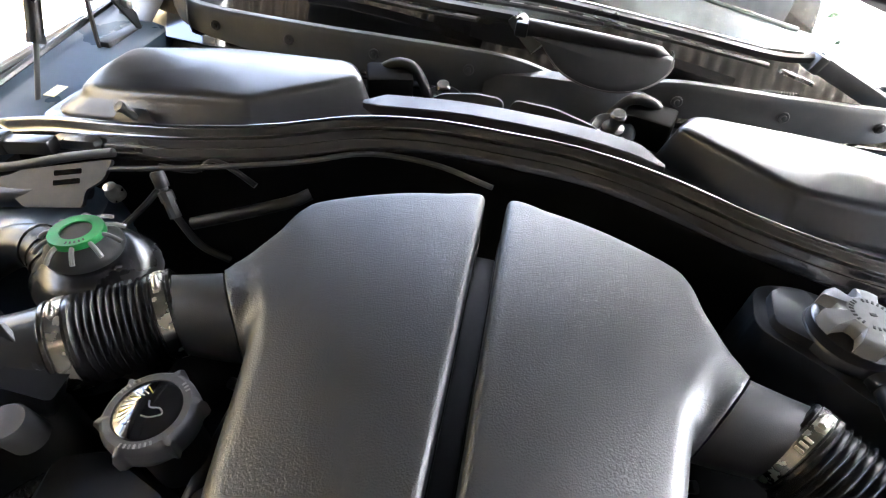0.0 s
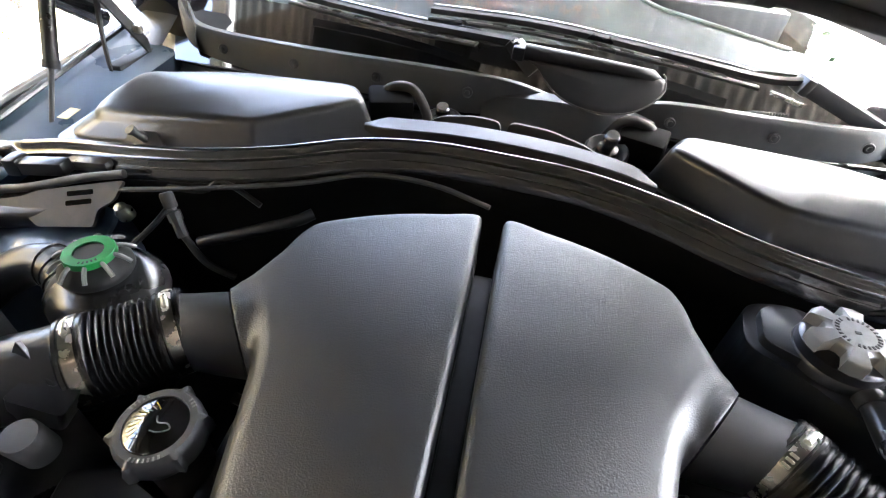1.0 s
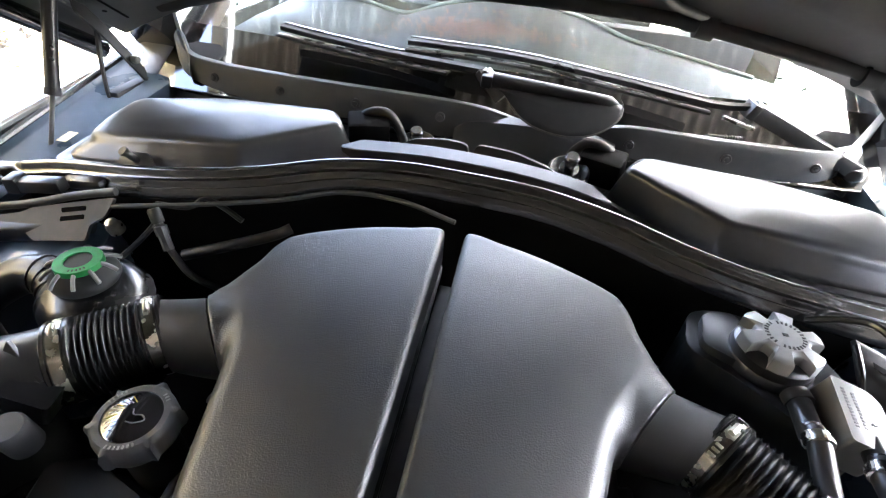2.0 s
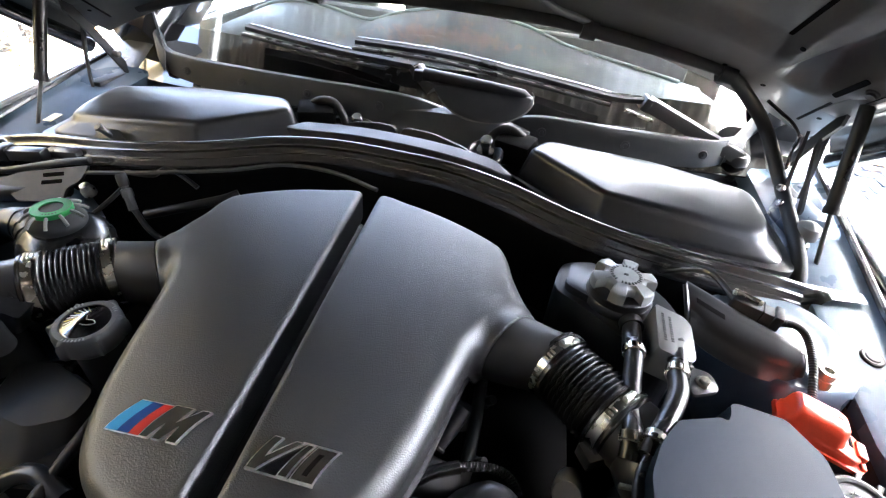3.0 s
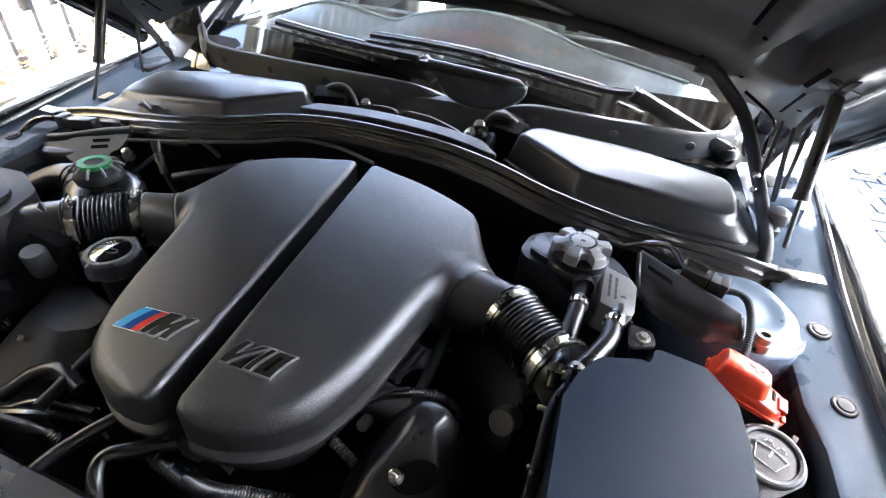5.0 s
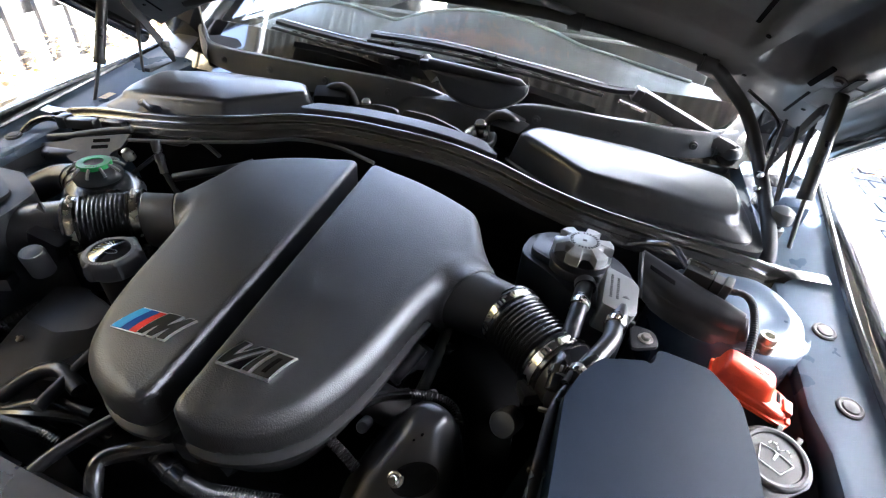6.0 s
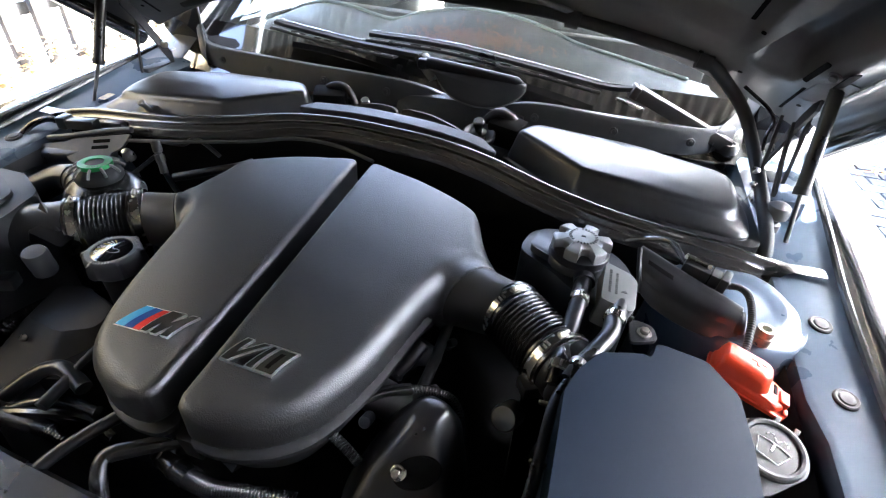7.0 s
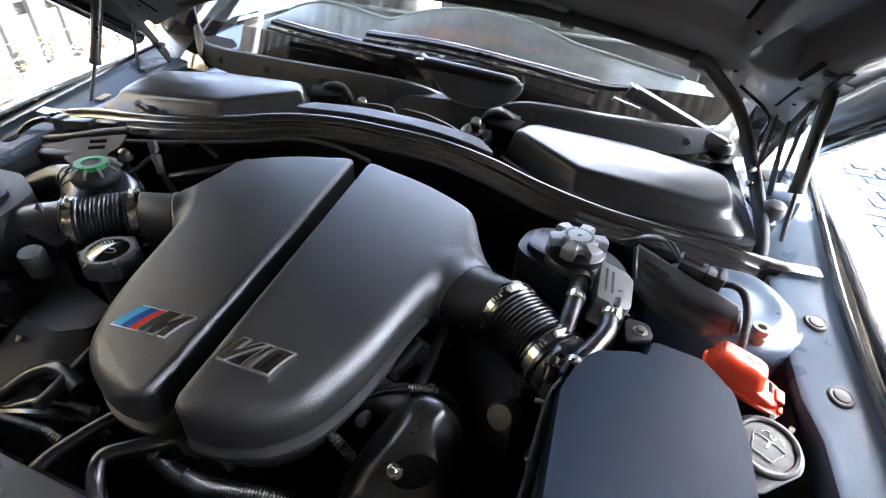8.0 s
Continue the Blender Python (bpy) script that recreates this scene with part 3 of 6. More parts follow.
# scoop-shaped cover over the wiper motor
scoop = thing("wiper_motor_cover", (0.11, 0.9, 0.93), "black pouch-shaped plastic cover with a rolled rim", "cover")
def pouch(x, z, out_by=0.0):
    return Vector((x, 0.842 + 0.95 * (z - 0.957) - out_by, z))


edge = [(p.x, p.y) for p in spline([(0.006, 1.004, 0), (0.022, 0.996, 0), (0.035, 0.985, 0), (0.058, 0.970, 0), (0.092, 0.960, 0), (0.134, 0.957, 0), (0.172, 0.963, 0), (0.199, 0.976, 0), (0.213, 0.990, 0), (0.214, 1.001, 0)], 4)]
top_edge = [(0.206 - 0.2 * k / 12, 1.0035) for k in range(13)]
ring = edge + top_edge
cx, cz = 0.125, 0.988
rings = [[pouch(a, b, -0.012) for a, b in ring], [pouch(a, b) for a, b in ring]]
for q, o in ((0.985, 0.002), (0.93, 0.0035), (0.75, 0.004), (0.45, 0.005), (0.15, 0.0055)):
    rings.append([pouch(cx + (a - cx) * q, cz + (b - cz) * q, o) for a, b in ring])
part("shell", loft(rings), LOWGLOSS, scoop, "shallow black pouch", sharp=50)
part("rim", tube([pouch(a, b, 0.001) for a, b in edge[8:]], 0.0016, 8, 2), GREYPLASTIC, scoop, "pale rolled rim")
rows = []
for k in range(15):
    a = k / 14
    e = min(1.0, math.sqrt(max(0.02, 1 - ((a - 0.93) / 0.07) ** 2)) if a > 0.93 else 1.0)
    c = Vector((-0.002 + 0.212 * a, 0.902 - 0.010 * a, 1.0105 - 0.0045 * a - 0.004 * a * a))
    h, d = (0.0135 - 0.003 * a) * e, (0.015 - 0.003 * a) * e
    rows.append([c + Vector((0, d * math.cos(q), h * math.sin(q))) for q in (2 * math.pi * i / 20 for i in range(20))])
part("roll", loft(rows), LOWGLOSS, scoop, "rounded upper roll")
part("roll_seam", tube([(0.02, 0.8865, 1.004), (0.07, 0.8845, 1.001), (0.13, 0.883, 0.9985), (0.19, 0.8815, 0.996), (0.209, 0.884, 0.998), (0.214, 0.890, 1.004), (0.209, 0.893, 1.010)], 0.0012, 8, 4), GREYPLASTIC, scoop, "pale seam round the roll")
part("collar", block(0.020, 0.028, 0.022, Matrix.Translation((-0.012, 0.902, 0.9985)) @ Matrix.Rotation(radians(3), 4, "Y"), 0.004), LOWGLOSS, scoop, "squared collar of the roll")


# ---- weatherstrip ----
strip = thing("weatherstrip", (0, 0.68, 0.9), "ribbed black rubber weatherstrip along the bulkhead", "seal")
prof = [(-0.007, -0.034), (-0.007, -0.004), (-0.0064, -0.0014), (-0.0045, 0.0006), (-0.0010, 0.0012), (0.0018, 0.0008), (0.0036, -0.0012), (0.0045, -0.005), (0.0065, -0.0105), (0.0095, -0.0135), (0.0115, -0.0135), (0.0125, -0.0155), (0.0130, -0.0195), (0.0150, -0.0228), (0.0170, -0.0228), (0.0182, -0.0245), (0.0192, -0.0290), (0.0240, -0.0362), (0.0235, -0.0385), (0.0200, -0.0390), (0.0, -0.0390)]
part("rubber_strip", sweep(prof, seal_line), SEALRUBBER, strip, sharp=50)
for s, pts in ((1, [(0.644, 0.600, 0.888, 1, 1), (0.655, 0.601, 0.8885, 0.85, 1), (0.663, 0.600, 0.8875, 0.55, 0.95), (0.672, 0.600, 0.887, 0.25, 0.75), (0.682, 0.600, 0.8865, 0.14, 0.6), (0.705, 0.601, 0.8865, 0.12, 0.52), (0.724, 0.602, 0.887, 0.12, 0.52), (0.730, 0.602, 0.884, 0.06, 0.5)]),
               (-1, [(-0.664, 0.600, 0.893, 1, 1), (-0.673, 0.601, 0.892, 0.8, 1), (-0.680, 0.600, 0.890, 0.5, 0.95), (-0.688, 0.597, 0.888, 0.2, 0.8), (-0.705, 0.596, 0.887, 0.10, 0.7), (-0.732, 0.597, 0.887, 0.10, 0.68)])):
    rows = []
    for k, (x, y, z, f, w) in enumerate(pts):
        flat = min(1.0, k / 3)
        top = [b if i in (0, len(prof) - 2, len(prof) - 1) else b + (-0.9 * (a + 0.008) - b) * flat for i, (a, b) in enumerate(prof)]
        rows.append([(x, y - a * w, z + b * f) for (a, _), b in zip(prof, top)])
    part("end_piece", loft(rows), SEALRUBBER, strip, "moulded rubber end of the strip", sharp=62)

# flat cover over the middle of the strip, with two lobed flaps behind
bridge = thing("strip_cover", (0, 0.72, 0.94), "flat black plastic cover clipped over the weatherstrip", "cover")
plate_line = spline([(-0.205, 0.722, 0.938), (-0.16, 0.722, 0.941), (-0.08, 0.725, 0.945), (0.0, 0.724, 0.945), (0.08, 0.718, 0.943), (0.15, 0.708, 0.938), (0.20, 0.694, 0.931)], 8)
rows = []
for i, p in enumerate(plate_line):
    a = i / (len(plate_line) - 1)
    e = min(1, a / 0.12, (1 - a) / 0.10)
    w = 0.004 + 0.013 * e
    rows.append([(p.x, p.y + y, p.z + z * (0.35 + 0.65 * e)) for y, z in ((-w, -0.016), (-w, 0.004), (-w + 0.0015, 0.0062), (w - 0.003, 0.0085), (w, 0.0065), (w, -0.016))])
part("cover_plate", loft(rows), STRIPCOVER, bridge, sharp=30)
part("drain_flap", prism(rounded([(-0.11, 0), (0.01, 0), (0.01, 0.028), (-0.03, 0.03), (-0.08, 0.022)], 0.012), 0.012, pose(0.03 - 0.055, 0.765, 0.925, 75, 0, -2), 0.002), MATTE, bridge, "lobed black flap")
part("drain_flap", prism(rounded([(0, 0), (0.16, -0.006), (0.12, 0.018), (0.06, 0.03), (0, 0.03)], 0.012), 0.012, pose(-0.005, 0.765, 0.925, 75, 0, -8), 0.002), MATTE, bridge, "lobed black flap")

for nm, kx, ky, kz in (("a", -0.112, 0.828, 0.918), ("b", 0.145, 0.795, 0.930)):
    k = thing("cowl_knob", (kx, ky, kz), "short black rubber-capped stud in the cowl", "knob", "cowl knobs")
    part("stud", revolve([(0.016, -0.03), (0.016, -0.006), (0.0085, -0.004), (0.0085, 0.008), (0.0115, 0.009), (0.0115, 0.019), (0.009, 0.022), (0.0004, 0.022)], turned((kx, ky, kz), (0, -0.35, 1)), 20), RUBBER, k)
    part("cup", revolve([(0.034, -0.022), (0.034, -0.012), (0.03, -0.009), (0.024, -0.014), (0.02, -0.024)], turned((kx, ky, kz), (0, -0.35, 1)), 28), COWL, k, "round grey cup")


# ---- cabin air filter housings ----
def filter_housing(s):
    h = thing("filter_housing", (s * 0.43, 0.73, 0.88), "long domed black plastic cabin filter housing", "air filter housing", "cabin filter housings")
    base = [(0.200, 0.785), (0.345, 0.650), (0.52, 0.634), (0.645, 0.622), (0.655, 0.72), (0.648, 0.822), (0.45, 0.838), (0.230, 0.845)]
    shelf = [(0.208, 0.783), (0.347, 0.660), (0.52, 0.645), (0.628, 0.634), (0.640, 0.72), (0.634, 0.808), (0.45, 0.826), (0.240, 0.832)]
    brow = [(0.222, 0.778), (0.352, 0.674), (0.52, 0.664), (0.605, 0.660), (0.620, 0.72), (0.614, 0.798), (0.45, 0.818), (0.250, 0.822)]
    crown = [(0.238, 0.776), (0.357, 0.686), (0.52, 0.690), (0.580, 0.696), (0.596, 0.73), (0.590, 0.784), (0.45, 0.806), (0.262, 0.812)]
    soft = [0.012, 0.008, 0.03, 0.03, 0.03, 0.02, 0.02, 0.014]
    def r(poly):
        out, n = [], len(poly)
        for i in range(n):
            a, p, c = Vector(poly[i - 1]), Vector(poly[i]), Vector(poly[(i + 1) % n])
            d = min(soft[i], (a - p).length * 0.45, (c - p).length * 0.45)
            u, v = p + (a - p).normalized() * d, p + (c - p).normalized() * d
            out += [u * (1 - t) ** 2 + p * 2 * t * (1 - t) + v * t * t for t in (j / 5 for j in range(6))]
        return [(q.x, q.y) for q in out]
    def top(x, y):
        return 0.9535 - 0.05 * max(0, x - 0.36) / 0.25 * 0.35 - 0.10 * max(0, x - 0.5) ** 1.5 - 0.105 * max(0, 0.80 - y)
    B, S, M, C = r(base), r(shelf), r(brow), r(crown)
    rings = [[(s * a, b, 0.855) for a, b in B], [(s * a, b, 0.884) for a, b in B], [(s * a, b, 0.8875) for a, b in B], [(s * a, b, 0.890) for a, b in S], [(s * a, b, 0.8935) for a, b in S]]
    # walls that lean in, then a brow: crisp beside the inlet, soft along the front and the outer end
    for t in (0.15, 0.5, 0.85, 1.0):
        rings.append([(s * (a + (c - a) * t), b + (d - b) * t, 0.8935 + (top(c, d) - 0.010 - 0.8935) * t) for (a, b), (c, d) in zip(S, M)])
    for t in (0.25, 0.5, 0.75, 1.0):
        e, f = math.sin(t * math.pi / 2), 1 - math.cos(t * math.pi / 2)
        rings.append([(s * (a + (c - a) * f), b + (d - b) * f, top(a, b) - 0.010 + (top(c, d) - top(a, b) + 0.010) * e) for (a, b), (c, d) in zip(M, C)])
    mx_, my_ = 0.43, 0.748
    for q in (0.8, 0.5, 0.2):
        rings.append([(s * (mx_ + (c - mx_) * q), my_ + (d - my_) * q, top(mx_ + (c - mx_) * q, my_ + (d - my_) * q) + 0.004 * (1 - q)) for c, d in C])
    part("lid", loft(rings), HOUSING, h, sharp=60)
    part("inlet", block(0.07, 0.05, 0.05, pose(s * 0.20, 0.835, 0.895, 10, 0, s * -20), 0.006), DEEPSHADE, h, "black inlet duct")
    part("inlet_arch", tube([(s * 0.235, 0.845, 0.90), (s * 0.205, 0.84, 0.945), (s * 0.165, 0.84, 0.95), (s * 0.14, 0.835, 0.915), (s * 0.138, 0.83, 0.89)], 0.008, 10), MATTE, h, "black arched inlet rim")
    return h


filter_housing(-1)
filter_housing(1)
lug = thing("wing_screw", (-0.502, 0.640, 0.90), "grey wing screw on a small bracket", "screw")
part("bracket", prism(rounded([(-0.03, -0.006), (0.03, -0.006), (0.018, 0.014), (-0.018, 0.014)], 0.004), 0.004, pose(-0.502, 0.640, 0.902, 62, 0, 8), 0.001), SATIN, lug)
part("screw", revolve([(0.0055, -0.012), (0.0055, 0.014), (0.0075, 0.015), (0.0075, 0.02), (0.0004, 0.021)], turned((-0.502, 0.636, 0.910), (-0.25, -0.5, 0.8)), 14), CAPGREY, lug)


# ---- engine cover: two grained half shells with air necks ----
engine = thing("engine", (0, 0.33, 0.28), "engine block under the plenum cover, darkened for shade", "engine")
cover = thing("engine_cover", (0, 0.33, 0.80), "grained black plastic plenum cover in two halves with chrome badges", "engine cover")


def cover_top(x, y):
    return 0.928 - 0.103 * (0.577 - y) - 0.020 * (min(abs(x), 0.212) / 0.22) ** 2


def resample(P, n):
    P = [Vector(p) for p in P]
    Q = P + [P[0]]
    L = [0]
    for a, b in zip(Q, Q[1:]):
        L.append(L[-1] + (b - a).length)
    out, j = [], 0
    for k in range(n):
        d = L[-1] * k / n
        while L[j + 1] < d:
            j += 1
        f = (d - L[j]) / max(1e-9, L[j + 1] - L[j])
        out.append(Q[j].lerp(Q[j + 1], f))
    return out


def cover_outline():
    """Plan of one half without its neck: front curve, side, flare towards the neck, rear corner, gap edge."""
    curve = spline([(0.036, 0.0985, 0), (0.05, 0.0987, 0), (0.075, 0.104, 0), (0.108, 0.120, 0), (0.135, 0.146, 0), (0.155, 0.185, 0), (0.170, 0.232, 0), (0.180, 0.278, 0), (0.1885, 0.318, 0), (0.197, 0.352, 0), (0.210, 0.382, 0), (0.230, 0.408, 0), (0.248, 0.4225, 0)], 5)
    rear = spline([(0.248, 0.4225, 0), (0.2590, 0.4375, 0), (0.2530, 0.4500, 0), (0.2420, 0.468, 0), (0.2325, 0.487, 0), (0.2230, 0.507, 0), (0.2135, 0.523, 0), (0.200, 0.5365, 0), (0.15, 0.553, 0), (0.10, 0.565, 0), (0.05, 0.573, 0), (0.024, 0.577, 0)], 5)
    corner = spline([(0.024, 0.577, 0), (0.0145, 0.575, 0), (0.0122, 0.566, 0)], 4)
    back = spline([(0.012, 0.30, 0), (0.012, 0.126, 0), (0.0128, 0.1135, 0), (0.0165, 0.1045, 0), (0.0245, 0.0996, 0), (0.036, 0.0985, 0)], 6)[:-1]
    return resample(curve + rear[1:] + corner[1:] + [Vector(p) for p in back], 240)


# the neck's line from inside the cover to the hose clamp: x, y, z, radius
NECK = np.array([(0.150, 0.425, 0.838, 0.043), (0.2365, 0.4000, 0.8445, 0.0485), (0.270, 0.3915, 0.846, 0.0455), (0.301, 0.386, 0.846, 0.0432)])
SEAM_AT, SEAM_N = np.array((0.2360, 0.3970)), np.array((0.815, -0.58))


def flat_distance(P, poly):
    """Signed distance of points in plan to a closed outline, negative inside."""
    best, inside = np.full(len(P), 1e9), np.zeros(len(P), bool)
    for a, b in zip(poly, np.roll(poly, -1, axis=0)):
        ab, ap = b - a, P - a
        t = np.clip(ap @ ab / max(1e-12, ab @ ab), 0, 1)
        best = np.minimum(best, ((ap - t[:, None] * ab) ** 2).sum(1))
        over = (a[1] > P[:, 1]) != (b[1] > P[:, 1])
        with np.errstate(divide="ignore", invalid="ignore"):
            inside ^= over & (P[:, 0] < (b[0] - a[0]) * (P[:, 1] - a[1]) / (b[1] - a[1]) + a[0])
    return np.where(inside, -1, 1) * np.sqrt(best)


def step01(t):
    t = np.clip(t, 0, 1)
    return t * t * (3 - 2 * t)


def neck_field(x, y, z, slim=0.0):
    best = np.full(len(x), 1e9)
    P = np.stack((x, y, z), 1)
    for a, b in zip(NECK, NECK[1:]):
        ab, ap = b[:3] - a[:3], P - a[:3]
        t = np.clip(ap @ ab / (ab @ ab), 0, 1)
        best = np.minimum(best, np.sqrt(((ap - t[:, None] * ab) ** 2).sum(1)) - (a[3] + (b[3] - a[3]) * t))
    return best + slim


def shell_field(x, y, z):
    """Distance field of one half: rounded lid, neck blended into it, cut at the seam and below."""
    d = plan_distance(x, y)
    r = 0.022 + 0.008 * step01((x - 0.19) / 0.03) * step01((0.47 - y) / 0.04) * step01((y - 0.36) / 0.03)
    r = r + (0.013 - r) * step01((y - 0.485) / 0.035)
    r = r + (0.009 - r) * step01((0.06 - x) / 0.03)
    top = 0.928 - 0.103 * (0.577 - y) - 0.020 * (np.minimum(np.abs(x), 0.24) / 0.22) ** 2
    q, h = d + r, (z - top) + r
    lid = np.sqrt(np.maximum(q, 0) ** 2 + np.maximum(h, 0) ** 2) + np.minimum(np.maximum(q, h), 0) - r
    nk = np.maximum(neck_field(x, y, z), (x - SEAM_AT[0]) * SEAM_N[0] + (y - SEAM_AT[1]) * SEAM_N[1])
    k = 0.016
    f = np.clip(0.5 + 0.5 * (nk - lid) / k, 0, 1)
    both = nk + (lid - nk) * f - k * f * (1 - f)
    floor_z = top - 0.047 - 0.06 * step01((x - 0.19) / 0.02) * step01((y - 0.33) / 0.03) * step01((0.47 - y) / 0.03)
    return np.maximum(both, floor_z - z)


def net_surface(field, lo, hi, h):
    """A quad mesh on the zero level of a field, one vertex to a grid cell, drawn onto the level."""
    ax = [np.arange(a, b, h) for a, b in zip(lo, hi)]
    X, Y, Z = np.meshgrid(*ax, indexing="ij")
    F = field(X.ravel(), Y.ravel(), Z.ravel()).reshape(X.shape)
    S = F < 0
    c = [slice(None, -1), slice(1, None)]
    count = sum(S[c[i], c[j], c[k]].astype(int) for i in (0, 1) for j in (0, 1) for k in (0, 1))
    live = (count > 0) & (count < 8)
    ids = np.full(live.shape, -1)
    ids[live] = np.arange(live.sum())
    I = np.argwhere(live)
    P = np.stack([ax[q][I[:, q]] + h / 2 for q in range(3)], 1)
    home = P.copy()
    e = 0.0004
    for _ in range(4):
        g = np.stack([(field(*(P + e * np.eye(3)[q]).T) - field(*(P - e * np.eye(3)[q]).T)) / (2 * e) for q in range(3)], 1)
        P = P - g * (field(*P.T) / np.maximum(0.2, (g * g).sum(1)))[:, None]
        P = np.clip(P, home - h * 0.9, home + h * 0.9)
    faces = []
    for q in range(3):
        a, b = (q + 1) % 3, (q + 2) % 3
        S2 = np.moveaxis(S, (q, a, b), (0, 1, 2))
        N2 = np.moveaxis(ids, (q, a, b), (0, 1, 2))
        E = (S2[:-1] != S2[1:])[:, 1:-1, 1:-1]
        out = S2[:-1][:, 1:-1, 1:-1]
        for i, j, k in np.argwhere(E):
            f = (N2[i, j, k], N2[i, j + 1, k], N2[i, j + 1, k + 1], N2[i, j, k + 1])
            if min(f) >= 0:
                faces.append(f if out[i, j, k] else f[::-1])
    return P, faces


OUTLINE = np.array([(p.x, p.y) for p in cover_outline()])
PX, PY, PLAN_STEP = np.arange(-0.01, 0.32, 0.0015), np.arange(0.07, 0.61, 0.0015), 0.0015
PLAN = flat_distance(np.stack([g.ravel() for g in np.meshgrid(PX, PY, indexing="ij")], 1), OUTLINE).reshape(len(PX), len(PY))


def plan_distance(x, y):
    u, v = (x - PX[0]) / PLAN_STEP, (y - PY[0]) / PLAN_STEP
    i, j = np.clip(u.astype(int), 0, len(PX) - 2), np.clip(v.astype(int), 0, len(PY) - 2)
    u, v = u - i, v - j
    return (PLAN[i, j] * (1 - u) + PLAN[i + 1, j] * u) * (1 - v) + (PLAN[i, j + 1] * (1 - u) + PLAN[i + 1, j + 1] * u) * v


SHELL = net_surface(shell_field, (0.004, 0.088, 0.790), (0.300, 0.588, 0.940), 0.003)


def mesh_part(name, points, faces, mat, parent, label=""):
    me = bpy.data.meshes.new(name)
    me.from_pydata([tuple(p) for p in points], [], [tuple(int(i) for i in f) for f in faces])
    me.polygons.foreach_set("use_smooth", [True] * len(me.polygons))
    me.materials.append(mat)
    ob = new(name, me)
    ob.parent = parent
    return tagged(ob, label)


def half_cover(s):
    P, faces = SHELL
    P = P * np.array((s, 1, 1)) - np.array(root_at(cover))
    mesh_part("half_shell", P, faces if s > 0 else [f[::-1] for f in faces], COVER, cover, "grained black half of the cover")
    # base tray with its lip below the shell
    O = cover_outline()
    n = len(O)
    N = []
    for i in range(n):
        t = (O[(i + 1) % n] - O[i - 1]).normalized()
        N.append(Vector((-t.y, t.x, 0)))
    rings = []
    for z, g in ((-0.125, -0.03), (-0.074, -0.008), (-0.066, -0.002), (-0.062, 0.001), (-0.056, 0.001), (-0.0535, -0.002), (-0.0515, -0.011), (-0.034, -0.011)):
        rings.append([(s * max(0.001, p.x - q.x * g), p.y - q.y * g, cover_top(p.x, p.y) - 0.008 + z) for p, q in zip(O, N)])
    part("base_tray", loft(rings), MATTE, cover, "matt black lower tray")


half_cover(1)
half_cover(-1)
# shade of the gap is painted on this web
part("middle_web", block(0.023, 0.45, 0.04, pose(0, 0.335, 0.785, 5.9, 0, 0), 0.002), SHADOWED, cover, "web in the gap, darkened for its shade")

LEFT_AXIS = [Vector((-0.301, 0.386, 0.846)), Vector((-0.366, 0.334, 0.845))]
RIGHT_AXIS = [Vector((0.301, 0.386, 0.846)), Vector((0.366, 0.325, 0.845))]


def duct(s):
    """The plain pipe between the cover's seam and the hose clamp."""
    rings = []
    n = 10
    for i in range(n + 1):
        f = i / n
        c = Vector(NECK[1, :3]).lerp(Vector(NECK[2, :3]), min(1, f * 2)).lerp(Vector(NECK[3, :3]), max(0, f * 2 - 1))
        r = np.interp(f, (0, 0.5, 1), NECK[1:, 3]) - 0.0007
        t = Vector((SEAM_N[0], SEAM_N[1], 0)).lerp(Vector((0.73, -0.685, 0)), f).normalized()
        side = Vector((-t.y, t.x, 0))
        c = c + t * (0.0032 * (1 - f))
        rings.append([(s * p.x, p.y, p.z) for p in (c + side * r * math.cos(a) + Vector((0, 0, r * math.sin(a))) for a in (2 * math.pi * k / 48 for k in range(48)))])
    part("duct", loft(rings), DUCT, cover, "satin black air duct")


for sd in (-1, 1):
    duct(sd)


def clamp(c, d, r, parent, w=0.011):
    m = turned(Vector(c) - Vector(d).normalized() * w / 2, d)
    ob = part("hose_clamp", revolve([(r, 0), (r + 0.0012, 0), (r + 0.0012, w), (r, w)], m, 40, cap=False), STEEL, parent, "bright steel worm-drive clamp")
    part("clamp_screw", revolve([(0.0032, -0.007), (0.0032, 0.006), (0.002, 0.008), (0.0004, 0.008)], m @ pose(0, r + 0.003, w / 2, 0, 90, 0), 12), ZINC, ob)
    for k in range(3):
        part("band_notch", block(0.003, 0.0016, 0.007, m @ Matrix.Rotation(0.5 + 0.12 * k, 4, "Z") @ pose(0, r + 0.0010, w / 2 - 0.0035), 0.0004, 1), ZINC, ob)


def bellow_hose(ax, beyond, label):
    a, b = ax
    h = thing("intake_hose", (a + b) / 2, label, "hose", "intake hoses")
    d = (b - a).normalized()
    part("bellows", bellows([a + d * 0.012, (a + b) / 2, b - d * 0.012], 0.0395, 10, 0.0055), RUBBER, h, "ribbed rubber bellows", sharp=80)
    for c in (a, b):
        part("cuff", revolve([(0.043, -0.013), (0.0455, -0.011), (0.0455, -0.008), (0.044, -0.007), (0.044, 0.007), (0.0455, 0.008), (0.0455, 0.011), (0.043, 0.013)], turned(c, d), 36), RUBBER, h, "plain rubber cuff")
        clamp(c, d, 0.0442, h)
    part("inlet_pipe", tube([b, b + d * 0.04] + beyond, 0.042, 28), SATIN, h, "smooth black inlet pipe")


bellow_hose(RIGHT_AXIS, [(0.405, 0.27, 0.84), (0.44, 0.23, 0.83)], "ribbed black intake hose with steel clamps")
bellow_hose(LEFT_AXIS, [(-0.44, 0.285, 0.843), (-0.49, 0.25, 0.842)], "ribbed black intake hose with steel clamps")

